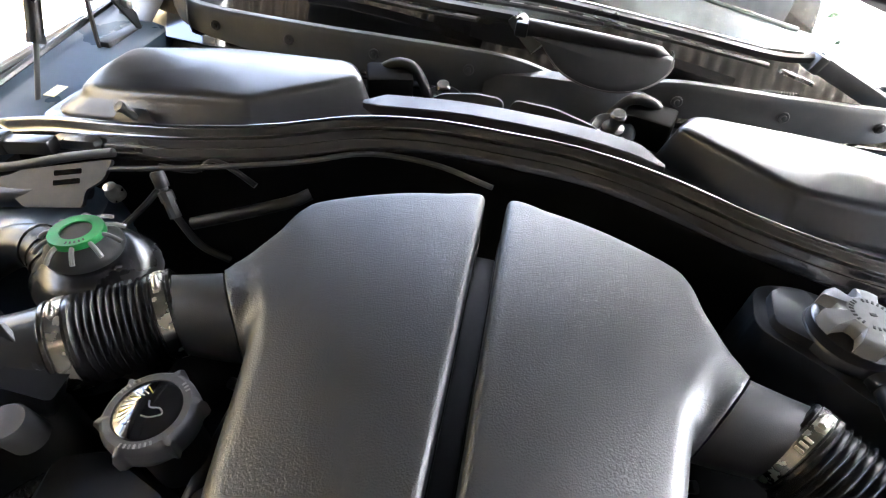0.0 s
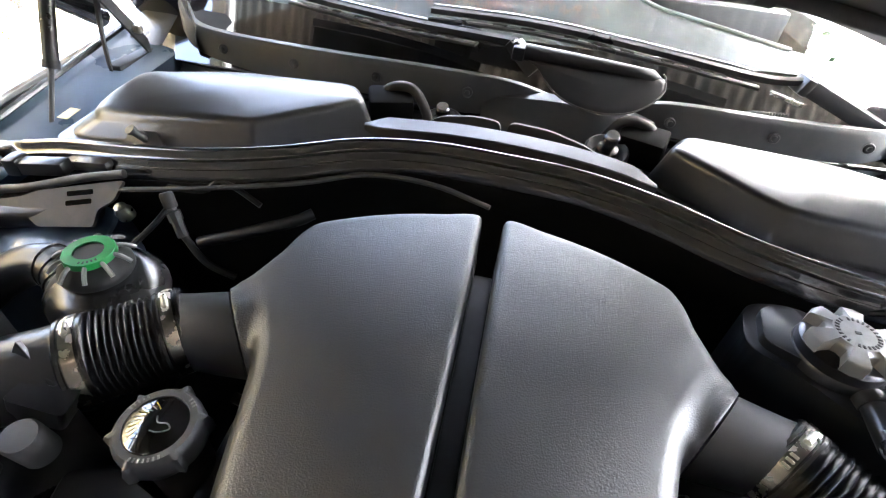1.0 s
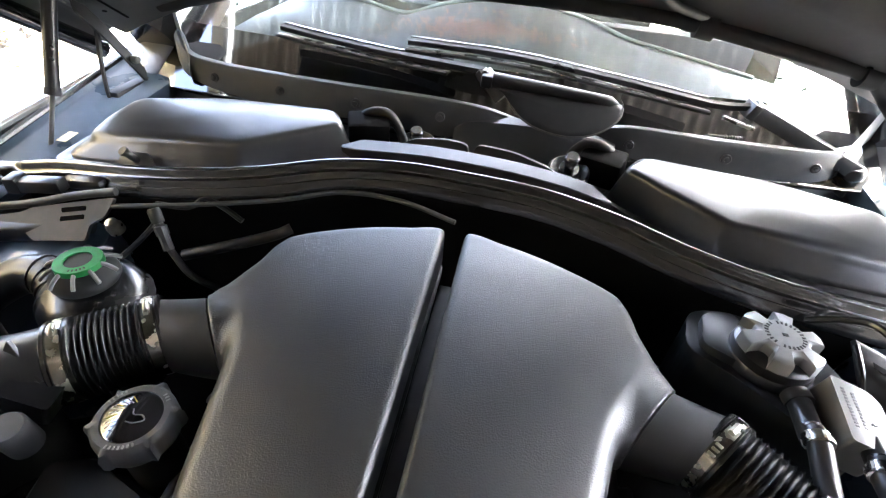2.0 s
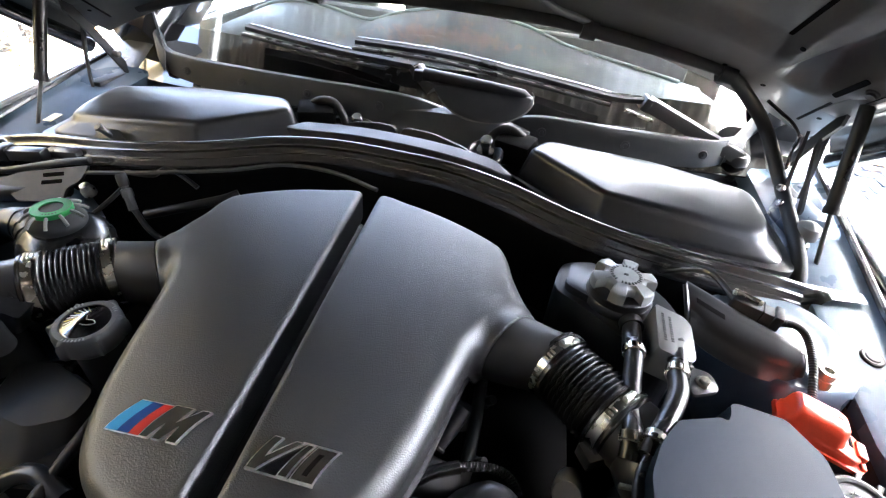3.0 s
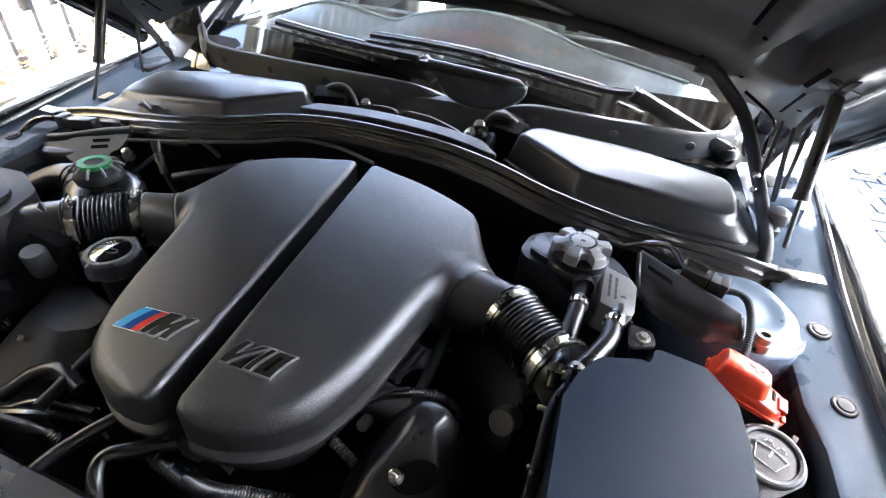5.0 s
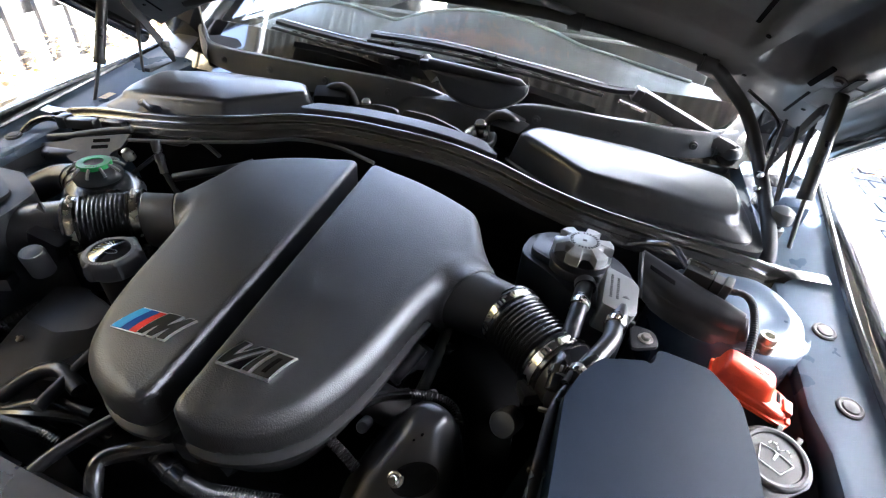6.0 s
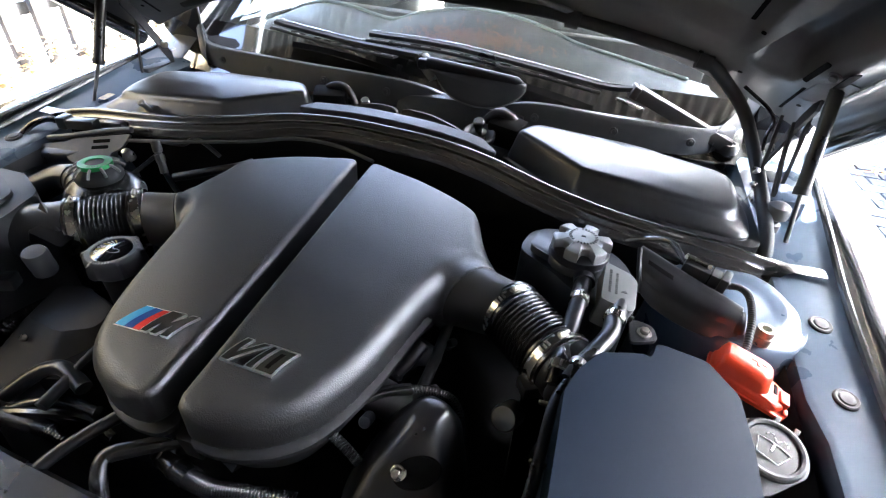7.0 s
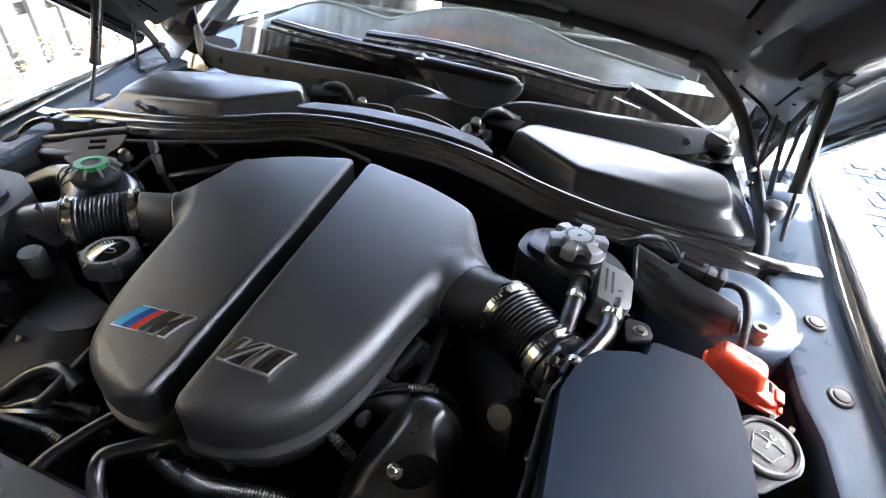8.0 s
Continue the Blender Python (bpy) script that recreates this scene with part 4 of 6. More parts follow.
# badges: blue, dark blue and red bars beside slanted chrome bars; chrome V10
tilt_m = Matrix.Rotation(math.atan(0.103), 4, "X")


def on_cover(x, y, lift=0.0):
    return Matrix.Translation((x, y, cover_top(x, y) + lift)) @ Matrix.Rotation(math.atan(0.04 * x / 0.0484), 4, "Y") @ tilt_m


def slanted(x0, x1, h=0.033, lean=0.012):
    return [(x0, -h / 2), (x1, -h / 2), (x1 + lean * 0.9, h / 2), (x0 + lean, h / 2)]


def bent(u, v, w, h, lean):
    """A badge point: u across 0..1, v up 0..1, sides leaning and bowed."""
    return ((u - 0.5) * w + lean * (0.35 * v + 0.65 * v * v) - lean * 0.5, (v - 0.5) * h)


def badge_piece(pts, w, h, lean):
    out = []
    for (a, b), (c, d) in zip(pts, pts[1:] + pts[:1]):
        n = 5 if abs(d - b) > 0.3 else 1
        out += [bent(a + (c - a) * k / n, b + (d - b) * k / n, w, h, lean) for k in range(n)]
    return out


def inset(poly, d):
    """The outline moved inwards by d."""
    out = []
    for i, p in enumerate(poly):
        a, b, c = Vector(poly[i - 1]), Vector(p), Vector(poly[(i + 1) % len(poly)])
        u, v = (b - a).normalized(), (c - b).normalized()
        n = Vector((-u.y - v.y, u.x + v.x))
        n = n.normalized() / max(0.45, math.sqrt(max(0.0, (1 + u.dot(v)) / 2)))
        out.append((b.x + n.x * d, b.y + n.y * d))
    return out


BW, BH, BL = 0.075, 0.034, 0.016
base_m = on_cover(-0.0715, 0.1805, 0.0004)
badge = part("striped_badge", prism(badge_piece([(0, 0), (0.5, 0), (0.5, 1), (0, 1)], BW, BH, BL), 0.0009, base_m), CHROME, cover, "chrome badge with light blue, dark blue and red bars")
for u0, u1, mt, lab in ((0.012, 0.175, SKYBLUE, "light blue bar"), (0.178, 0.33, DEEPBLUE, "dark blue bar"), (0.333, 0.485, BADGERED, "red bar")):
    part("colour_bar", prism(badge_piece([(u0, 0.03), (u1, 0.03), (u1, 0.97), (u0, 0.97)], BW, BH, BL), 0.0008, base_m @ pose(0, 0, 0.0007)), mt, badge, lab)
M_BARS = badge_piece([(0.495, 0), (0.605, 0), (0.655, 0.42), (0.66, 0), (0.775, 0), (0.845, 0.42), (0.85, 0), (0.985, 0), (0.985, 1), (0.86, 1), (0.765, 0.55), (0.75, 1), (0.495, 1)], BW, BH, BL)
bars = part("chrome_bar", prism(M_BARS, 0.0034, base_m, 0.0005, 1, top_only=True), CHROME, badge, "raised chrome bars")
part("bar_face", prism(inset(M_BARS, 0.0006), 0.0036, base_m), SHADECHROME, badge, "chrome face toned for the dark bonnet's reflection")
VW, VH, VL = 0.062, 0.034, 0.013
vm = on_cover(0.0625, 0.1755, 0.0004)
v10 = part("chrome_lettering", prism(badge_piece([(0.02, 0.01), (0.98, 0.01), (0.98, 0.99), (0.3, 0.99), (0.16, 0.5)], VW, VH, VL), 0.0007, vm), GLOSSBLACK, cover, "slanted chrome engine lettering")
for nm, pts in (("border", [(0, -0.012), (1, -0.012), (1, 0.015), (0, 0.015)]), ("border", [(0.42, 0.985), (1, 0.985), (1, 1.012), (0.42, 1.012)]),
                ("letter_v", [(0, 0.02), (0.15, 0.02), (0.48, 0.98), (0.33, 0.98), (0.155, 0.45), (0.14, 0.98), (0, 0.98)]),
                ("digit_one", [(0.46, 0.02), (0.61, 0.02), (0.625, 0.98), (0.515, 0.98), (0.50, 0.80)]),
                ("digit_zero", [(0.645, 0.02), (0.99, 0.02), (0.99, 0.98), (0.66, 0.98)])):
    outline = badge_piece(pts, VW, VH, VL)
    part(nm, prism(outline, 0.0034, vm, 0.0004 if nm == "border" else 0.0007, 2, top_only=True), CHROME, v10)
    if nm != "border":
        part("letter_face", prism(inset(outline, 0.0010), 0.0036, vm), SHADECHROME, v10, "chrome face toned for the dark bonnet's reflection")
part("zero_slot", prism(badge_piece([(0.775, 0.2), (0.85, 0.2), (0.85, 0.8), (0.775, 0.8)], VW, VH, VL), 0.0040, vm), GLOSSBLACK, v10, "black slot in the figure")

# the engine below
# block and heads take the near-black that holds the bay's shade
part("block", block(0.50, 0.50, 0.42, pose(0, 0.36, 0.28), 0.02), DEEPSHADE, engine, "dark engine block")
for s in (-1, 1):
    part("cylinder_head", block(0.16, 0.46, 0.11, pose(s * 0.235, 0.36, 0.66, 0, s * 18, 0), 0.02), DEEPSHADE, engine, "dark cylinder head cover")
    for k in range(1, 5):
        y = 0.16 + 0.085 * k
        part("throttle_stub", tube([(s * 0.10, y, 0.80), (s * 0.19, y, 0.775), (s * 0.225, y, 0.74)], 0.024, 14), MATTE, engine, "black intake stub")
        part("injector", revolve([(0.009, 0), (0.009, 0.03), (0.006, 0.032), (0.006, 0.045), (0.0004, 0.045)], turned((s * 0.205, y + 0.035, 0.76), (s * 0.6, -0.2, 0.75)), 14), SATIN, engine, "black injector plug")
    part("fuel_rail", tube([(s * 0.20, 0.10, 0.775), (s * 0.215, 0.3, 0.785), (s * 0.21, 0.5, 0.79)], 0.008, 10), MATTE, engine, "thin black rail")

# ---- oil filler cap ----
oil = thing("oil_filler_cap", (-0.246, 0.284, 0.76), "dark grey lobed oil filler cap with a glossy insert", "oil cap")
oax = Vector((-0.02, -0.03, 1)).normalized()
om = turned((-0.241, 0.279, 0.852), oax)


def lobed(r0, lobes, amp, sharp=4, n=72, ph=0.0):
    return [((r0 + amp * max(0, math.cos(lobes * a + ph)) ** sharp) * math.cos(a) for a in [0]) and ((r0 + amp * max(0.0, math.cos(lobes * a + ph)) ** sharp) * math.cos(a), (r0 + amp * max(0.0, math.cos(lobes * a + ph)) ** sharp) * math.sin(a)) for a in (2 * math.pi * k / n for k in range(n))]


def lobed_rings(levels, lobes, m, sharp=4, n=90):
    return loft([[m @ Vector((x, y, h)) for x, y in lobed(r, lobes, amp, sharp, n)] for r, amp, h in levels])


part("cap_body", lobed_rings([(0.030, 0.0, -0.012), (0.0350, 0.004, -0.006), (0.036, 0.0060, 0.0), (0.036, 0.0060, 0.013), (0.0348, 0.0045, 0.0180), (0.032, 0.001, 0.0205), (0.0265, 0.0, 0.0205), (0.0262, 0.0, 0.0185), (0.0005, 0.0, 0.0185)], 6, om, 14, 144), CAPGREY, oil, "grey ribbed cap body")
part("insert", revolve([(0.0258, 0.017), (0.0258, 0.0195), (0.0245, 0.0205), (0.0005, 0.0215)], om, 40), GLOSSBLACK, oil, "glossy black insert")
part("filler_neck", revolve([(0.026, -0.10), (0.026, -0.012)], om, 28), SHADOWED, oil)
# printed marks on the insert: fan of strokes, can outline
for k in range(9):
    a = math.radians(150 + 13 * k)
    part("printed_mark", block(0.0010, 0.009, 0.0004, om @ pose(0.0175 * math.cos(a), 0.0175 * math.sin(a), 0.0207, 0, 0, math.degrees(a) - 60), 0.0001, 1), WHITEPRINT if k % 3 else YELLOWPRINT, oil)
part("printed_can", tube([om @ Vector(p) for p in ((0.002, -0.006, 0.0213), (0.008, -0.002, 0.0213), (0.012, 0.006, 0.0212), (0.006, 0.007, 0.0213), (0.0, 0.002, 0.0214), (-0.006, 0.004, 0.0213))], 0.0007, 6), GREYPRINT, oil)
for a0, n in ((-60, 7), (80, 3), (170, 5)):
    for k in range(n):
        a = math.radians(a0 + 7 * k)
        part("embossed_mark", block(0.0016, 0.0036, 0.0008, om @ pose(0.0305 * math.cos(a), 0.0305 * math.sin(a), 0.0203, 0, 0, math.degrees(a) - 90), 0.0002, 1), GREYPRINT, oil)

# ---- power steering reservoir with green ring ----
ps = thing("steering_fluid_reservoir", (-0.40, 0.415, 0.70), "round black fluid reservoir with a ribbed cap and green ring", "fluid reservoir")
pm = pose(-0.400, 0.415, 0.0)
part("bowl", revolve([(0.036, 0.70), (0.044, 0.80), (0.052, 0.824), (0.058, 0.840), (0.0605, 0.846), (0.0605, 0.854), (0.0585, 0.862), (0.052, 0.871), (0.043, 0.878), (0.034, 0.882), (0.0005, 0.883)], pm, 56), GLOSSHOSE, ps, "shiny black domed bowl")
part("cap", revolve([(0.032, 0.880), (0.0355, 0.885), (0.0355, 0.891), (0.032, 0.897), (0.0255, 0.9045), (0.0005, 0.9050)], pm, 40), MATTE, ps, "black cap")
for k in range(10):
    a = 2 * math.pi * k / 10 + 0.2
    part("cap_rib", tube([(-0.400 + r * math.cos(a), 0.415 + r * math.sin(a), z) for r, z in ((0.022, 0.9080), (0.028, 0.9068), (0.034, 0.9035), (0.0395, 0.8985))], 0.0023, 8, 3), ALLOY, ps, "pale grey radial grip rib")
part("ring", revolve([(0.0142, 0.904), (0.0142, 0.9112), (0.0240, 0.9112), (0.0250, 0.909), (0.0250, 0.904)], pm, 48, cap=False), GREEN, ps, "bright green ring")
part("cap_centre", revolve([(0.0140, 0.904), (0.0140, 0.9095), (0.0005, 0.9095)], pm, 28), MATTE, ps)
for k in range(5):
    a = math.radians(-75 + 11 * k)
    part("printed_mark", block(0.0016, 0.003, 0.0004, pm @ pose(0.0192 * math.cos(a), 0.0192 * math.sin(a), 0.9111, 0, 0, math.degrees(a) - 90), 0.0001, 1), MATTE, ps)

# ---- coolant expansion tank ----
tank = thing("coolant_expansion_tank", (0.385, 0.48, 0.62), "black plastic coolant tank with a silver-grey lobed cap", "coolant tank")
poly = [(0.285, 0.50), (0.30, 0.565), (0.355, 0.575), (0.43, 0.54), (0.452, 0.50), (0.452, 0.415), (0.42, 0.40), (0.375, 0.425), (0.335, 0.465)]
part("tank_body", prism(rounded(poly, 0.02), 0.255, pose(0, 0, 0.62), 0.012, 3), LOWGLOSS, tank, "black moulded tank")
part("shoulder", prism(rounded([(0.30, 0.50), (0.31, 0.552), (0.35, 0.562), (0.37, 0.50), (0.345, 0.475)], 0.012), 0.018, pose(0, 0, 0.868), 0.006, 2), LOWGLOSS, tank, "raised black shoulder")
cm = pose(0.372, 0.500, 0.0)
part("neck", revolve([(0.047, 0.862), (0.047, 0.872), (0.044, 0.875), (0.0445, 0.885), (0.0425, 0.888)], cm, 36), SATIN, tank, "broad black filler neck")
part("cap_skirt", revolve([(0.0405, 0.884), (0.0425, 0.888), (0.0425, 0.899), (0.0395, 0.902), (0.027, 0.904), (0.0005, 0.904)], cm, 40), SATIN, tank, "black cap skirt")
star = []
for k in range(6):
    a0 = radians(60 * k + 12)
    star += [(r * math.cos(a0 + radians(d)), r * math.sin(a0 + radians(d))) for r, d in ((0.0265, -30), (0.0285, -19), (0.0355, -15.5), (0.0418, -14), (0.0428, 0), (0.0418, 14), (0.0355, 15.5), (0.0285, 19))]
rings = []
for q, h in ((0.96, 0.8985), (1.0, 0.900), (1.0, 0.9125), (0.985, 0.9145), (0.955, 0.9158), (0.80, 0.9172), (0.60, 0.9185)):
    rings.append([cm @ Vector((x * q, y * q, h)) for x, y in star])
rings.append([cm @ Vector((x * 0.0225 / math.hypot(x, y), y * 0.0225 / math.hypot(x, y), 0.9192)) for x, y in star])
rings.append([cm @ Vector((x * 0.0005 / math.hypot(x, y), y * 0.0005 / math.hypot(x, y), 0.9194)) for x, y in star])
tcap = part("cap", loft(rings), ALLOY, tank, "silver-grey six-lobed cap", sharp=45)
for k in range(26):
    a = 2 * math.pi * k / 26
    if k % 9 == 8:
        continue
    part("embossed_mark", block(0.0022, 0.0042, 0.0006, cm @ pose(0.0185 * math.cos(a), 0.0185 * math.sin(a), 0.9194, 0, 0, math.degrees(a) - 90), 0.0002, 1), MATTE, tcap)
part("embossed_mark", block(0.006, 0.004, 0.0006, cm @ pose(0, 0, 0.9194), 0.0002, 1), MATTE, tcap)
box_m = Matrix.Translation((0.428, 0.430, 0.902)) @ Matrix.Rotation(radians(6), 4, "Y") @ Matrix.Rotation(radians(7), 4, "X")
part("side_box", prism(rounded([(-0.023, -0.034), (0.014, -0.042), (0.020, -0.036), (0.022, 0.014), (0.014, 0.026), (-0.021, 0.036)], 0.004), 0.048, box_m @ pose(0, 0, -0.048), 0.003, 2), PALEGREY, tank, "pale grey box with raised print")
for row in (0, 1):
    for k in range(12 - row):
        part("raised_print", block(0.0026 if (k * 7 + row) % 3 else 0.0017, 0.0036, 0.0006, box_m @ pose(-0.0135 + 0.0085 * row, -0.018 + 0.0036 * k, 0.0, 0, 0, 84), 0.0002, 1), MATTE, tank)
for k in range(3):
    part("box_fin", block(0.012, 0.004, 0.010, box_m @ pose(0.018, -0.036 + 0.009 * k, -0.022 - 0.004 * k), 0.001, 1), MATTE, tank, "black fin")
part("mount_foot", prism(rounded([(0.45, 0.37), (0.485, 0.385), (0.48, 0.412), (0.45, 0.415)], 0.008), 0.005, pose(0, 0, 0.858), 0.001), SATIN, tank)
bolt_m = pose(0.468, 0.393, 0.863)
b = revolve([(0.0095, 0), (0.0095, 0.0015), (0.0075, 0.002), (0.0075, 0.002)], bolt_m, 20)
part("mount_bolt", prism(hexagon(0.0065), 0.006, bolt_m @ pose(0, 0, 0.001), 0.001, 1, b), ZINC, tank, "zinc hexagon bolt")
for x, y, z in ((0.383, 0.437, 0.880), (0.430, 0.410, 0.886)):
    part("outlet", tube([(x + 0.004, y + 0.035, z - 0.01), (x + 0.002, y + 0.01, z), (x - 0.004, y - 0.04, z + 0.004)], 0.0115, 14), SATIN, tank, "black outlet stub")
    part("outlet_collar", revolve([(0.0145, -0.006), (0.0145, 0.006)], turned((x + 0.002, y + 0.012, z), (0.1, -1, 0.05)), 18), SATIN, tank)


def coolant_hose(pts, r, ends, label):
    h = thing("coolant_hose", pts[0], label, "hose", "coolant hoses")
    part("hose", tube(pts, r, 16, 8), GLOSSHOSE, h, "shiny black rubber hose")
    P = spline(pts, 8)
    for f in ends:
        i = int(f * (len(P) - 1))
        d = P[min(i + 1, len(P) - 1)] - P[max(i - 1, 0)]
        ob = part("crimp", revolve([(r + 0.0002, -0.006), (r + 0.0022, -0.005), (r + 0.0022, 0.005), (r + 0.0002, 0.006)], turned(P[i], d), 24), STEEL, h, "steel crimp ring")
        for k in range(6):
            a = k * math.pi / 3
            part("crimp_tooth", block(0.003, 0.0016, 0.008, turned(P[i], d) @ Matrix.Rotation(a, 4, "Z") @ pose(0, r + 0.002, -0.004), 0.0004, 1), ZINC, ob)


coolant_hose([(0.381, 0.410, 0.886), (0.379, 0.388, 0.888), (0.374, 0.345, 0.880), (0.3705, 0.31, 0.878), (0.369, 0.286, 0.880), (0.366, 0.265, 0.868)], 0.0105, (0.16, 0.84), "short shiny black coolant hose with steel crimps")
coolant_hose([(0.427, 0.385, 0.892), (0.422, 0.367, 0.892), (0.418, 0.34, 0.894), (0.402, 0.305, 0.893), (0.388, 0.279, 0.890), (0.380, 0.263, 0.884)], 0.0105, (0.17, 0.82), "bent shiny black coolant hose with steel crimps")
pipe = thing("coolant_pipe", (0.372, 0.25, 0.86), "thin bright-edged black metal coolant pipe", "pipe")
part("pipe", tube([(0.383, 0.268, 0.886), (0.373, 0.248, 0.883), (0.366, 0.22, 0.881), (0.361, 0.16, 0.875), (0.356, 0.10, 0.869), (0.352, 0.04, 0.86)], 0.0058, 12), GLOSSHOSE, pipe)
for y in (0.235, 0.165, 0.11):
    part("pipe_clip", block(0.018, 0.004, 0.006, pose(0.362, y, 0.868), 0.001, 1), ZINC, pipe)

# ---- control unit box ----
ecu = thing("control_unit_box", (0.47, 0.2, 0.6), "large smooth dark control unit box with a notched lid", "electronics box")
lid = [(0.372, 0.05), (0.372, 0.235), (0.384, 0.268), (0.405, 0.299), (0.452, 0.318), (0.459, 0.316), (0.464, 0.325), (0.466, 0.338), (0.474, 0.341), (0.525, 0.340), (0.556, 0.308), (0.563, 0.25), (0.564, 0.05)]
em = Matrix.Translation((0.472, 0.30, 0.883)) @ Matrix.Rotation(math.atan(0.18) * 0.75, 4, "Y") @ Matrix.Rotation(math.atan(0.10), 4, "X") @ Matrix.Translation((-0.472, -0.30, -0.016))
part("lid", prism(rounded(lid, 0.007), 0.028, em, 0.007, 3, top_only=True), ECUGREY, ecu, "smooth dark lid")
part("lower_box", prism([(x * 0.95 + 0.0235, y * 0.98) for x, y in lid], 0.22, em @ pose(0, 0, -0.225), 0.0), SATIN, ecu, "black box body")

# ---- red battery terminal cover ----
red = thing("battery_terminal_cover", (0.575, 0.36, 0.84), "bright red plastic jump-start terminal cover", "terminal cover")
rm = Matrix.Translation((0.584, 0.361, 0.852)) @ Matrix.Rotation(radians(-17), 4, "Z") @ Matrix.Rotation(radians(9), 4, "Y") @ Matrix.Rotation(radians(-4), 4, "X") @ Matrix.Scale(0.86, 4)
rings = []
for w, d, h, dx in ((0.049, 0.026, 0.0, 0.0), (0.049, 0.026, 0.009, 0.0), (0.047, 0.0245, 0.012, -0.001), (0.036, 0.0235, 0.015, -0.011), (0.033, 0.023, 0.028, -0.013), (0.031, 0.020, 0.036, -0.0135), (0.027, 0.015, 0.040, -0.014), (0.012, 0.008, 0.041, -0.014)):
    rings.append([rm @ Vector((x + dx, y, h)) for x, y in rounded([(-w, -d), (w * 0.75, -d), (w, -d * 0.55), (w, d * 0.7), (w * 0.7, d), (-w, d)], 0.006, 4)])
part("cover_shell", loft(rings), REDP, red, "red plastic shell")
part("base_lip", prism(rounded([(-0.052, -0.030), (0.050, -0.030), (0.055, -0.022), (0.055, 0.022), (0.045, 0.028), (-0.052, 0.028)], 0.004), 0.005, rm @ pose(0, 0, -0.003), 0.0012), REDP, red, "red base lip")
part("plus_sign", block(0.020, 0.0055, 0.002, rm @ pose(-0.004, 0.003, 0.0398), 0.0006, 1, block(0.0055, 0.020, 0.002, rm @ pose(-0.004, 0.003, 0.0399), 0.0006, 1)), REDP, red, "raised plus sign")
part("latch", block(0.012, 0.026, 0.010, rm @ pose(0.046, -0.002, 0.006), 0.002), REDP, red, "squared end of the cover")
part("latch_slot", block(0.006, 0.020, 0.002, rm @ pose(0.034, 0.006, 0.0125, 0, 24, 0), 0.0005, 1), DEEPSHADE, red, "dark slot behind the latch")
part("latch_lip", block(0.006, 0.012, 0.016, rm @ pose(0.0525, -0.016, -0.010), 0.0015), REDP, red, "downturned corner")
for k in range(6):
    part("raised_print", block(0.0012, 0.0035, 0.0006, rm @ pose(-0.033, -0.010 + 0.0045 * k, 0.033, 0, -20, 0), 0.0002, 1), GREYPRINT, red)
part("terminal_base", block(0.085, 0.05, 0.12, rm @ pose(0, 0, -0.125), 0.004), MATTE, red, "black terminal block")
cable = thing("battery_cable", (0.60, 0.46, 0.85), "thick black cable in braided sleeve", "cable")
part("sleeve", bellows([(0.566, 0.486, 0.900), (0.582, 0.483, 0.903), (0.592, 0.470, 0.900), (0.594, 0.44, 0.888), (0.586, 0.40, 0.872), (0.578, 0.375, 0.862)], 0.0042, 60, 0.0008, 10), MATTE, cable)

# ---- washer filler cap ----
wash = thing("washer_filler_cap", (0.604, 0.288, 0.78), "round grey washer filler cap with windscreen spray symbol", "washer cap")
wm = turned((0.604, 0.288, 0.838), (-0.05, -0.22, 1), radians(-18))
cap = part("cap_disc", revolve([(0.033, -0.008), (0.0345, -0.004), (0.0345, 0.002), (0.032, 0.0045), (0.0285, 0.0035), (0.027, 0.002), (0.0005, 0.003)], wm, 44), GREYPLASTIC, wash, "dark grey flat cap")
part("rim", revolve([(0.0265, 0.0015), (0.0275, 0.0042), (0.0305, 0.0052), (0.033, 0.0042)], wm, 44, cap=False), GREYPLASTIC, cap)
drop = [(0.0375 * math.cos(radians(a)), 0.0375 * math.sin(radians(a))) for a in range(-5, 226, 11)] + [(0.004, -0.054), (0.014, -0.053), (0.020, -0.046)]
part("flange", prism(drop, 0.005, wm @ pose(0, 0, -0.007), 0.0012), GREYPLASTIC, wash, "teardrop flange with a pull tab")
for k in range(2):
    part("hinge_tab", block(0.006, 0.010, 0.006, wm @ pose(-0.010 + 0.02 * k, 0.036, -0.003), 0.001, 1), GREYPLASTIC, wash)
sy = 0.0034
for pts in (((-0.017, 0.004), (-0.011, -0.014), (0.011, -0.014), (0.017, 0.004)), ((-0.017, 0.004), (-0.006, 0.006), (0.006, 0.006), (0.017, 0.004))):
    part("symbol_line", tube([wm @ Vector((a, b, sy)) for a, b in pts], 0.0007, 6, 1, smooth=False), WHITEPRINT, cap)
for sx in (-1, 1):
    arc = [(sx * 0.0005, -0.004), (sx * 0.0008, 0.010), (sx * 0.005, 0.0155), (sx * 0.010, 0.014), (sx * 0.012, 0.009)]
    for i in range(4):
        part("symbol_dash", tube([wm @ Vector((*arc[i], sy)), wm @ Vector((*(Vector(arc[i]).lerp(Vector(arc[i + 1]), 0.65)), sy))], 0.0008, 6, 1, smooth=False), WHITEPRINT, cap)
part("filler_tube", tube([wm @ Vector((0, 0, -0.006)), (0.60, 0.30, 0.75), (0.60, 0.32, 0.60)], 0.026, 20), SATIN, wash)
screw = thing("filler_screw_cap", (0.665, 0.205, 0.80), "small black knurled screw on the rail edge", "screw")
part("knob", prism([(0.016 * (1 + 0.06 * (k % 2)) * math.cos(k * math.pi / 10), 0.016 * (1 + 0.06 * (k % 2)) * math.sin(k * math.pi / 10)) for k in range(20)], 0.014, pose(0.655, 0.222, 0.815), 0.001, 1), MATTE, screw)

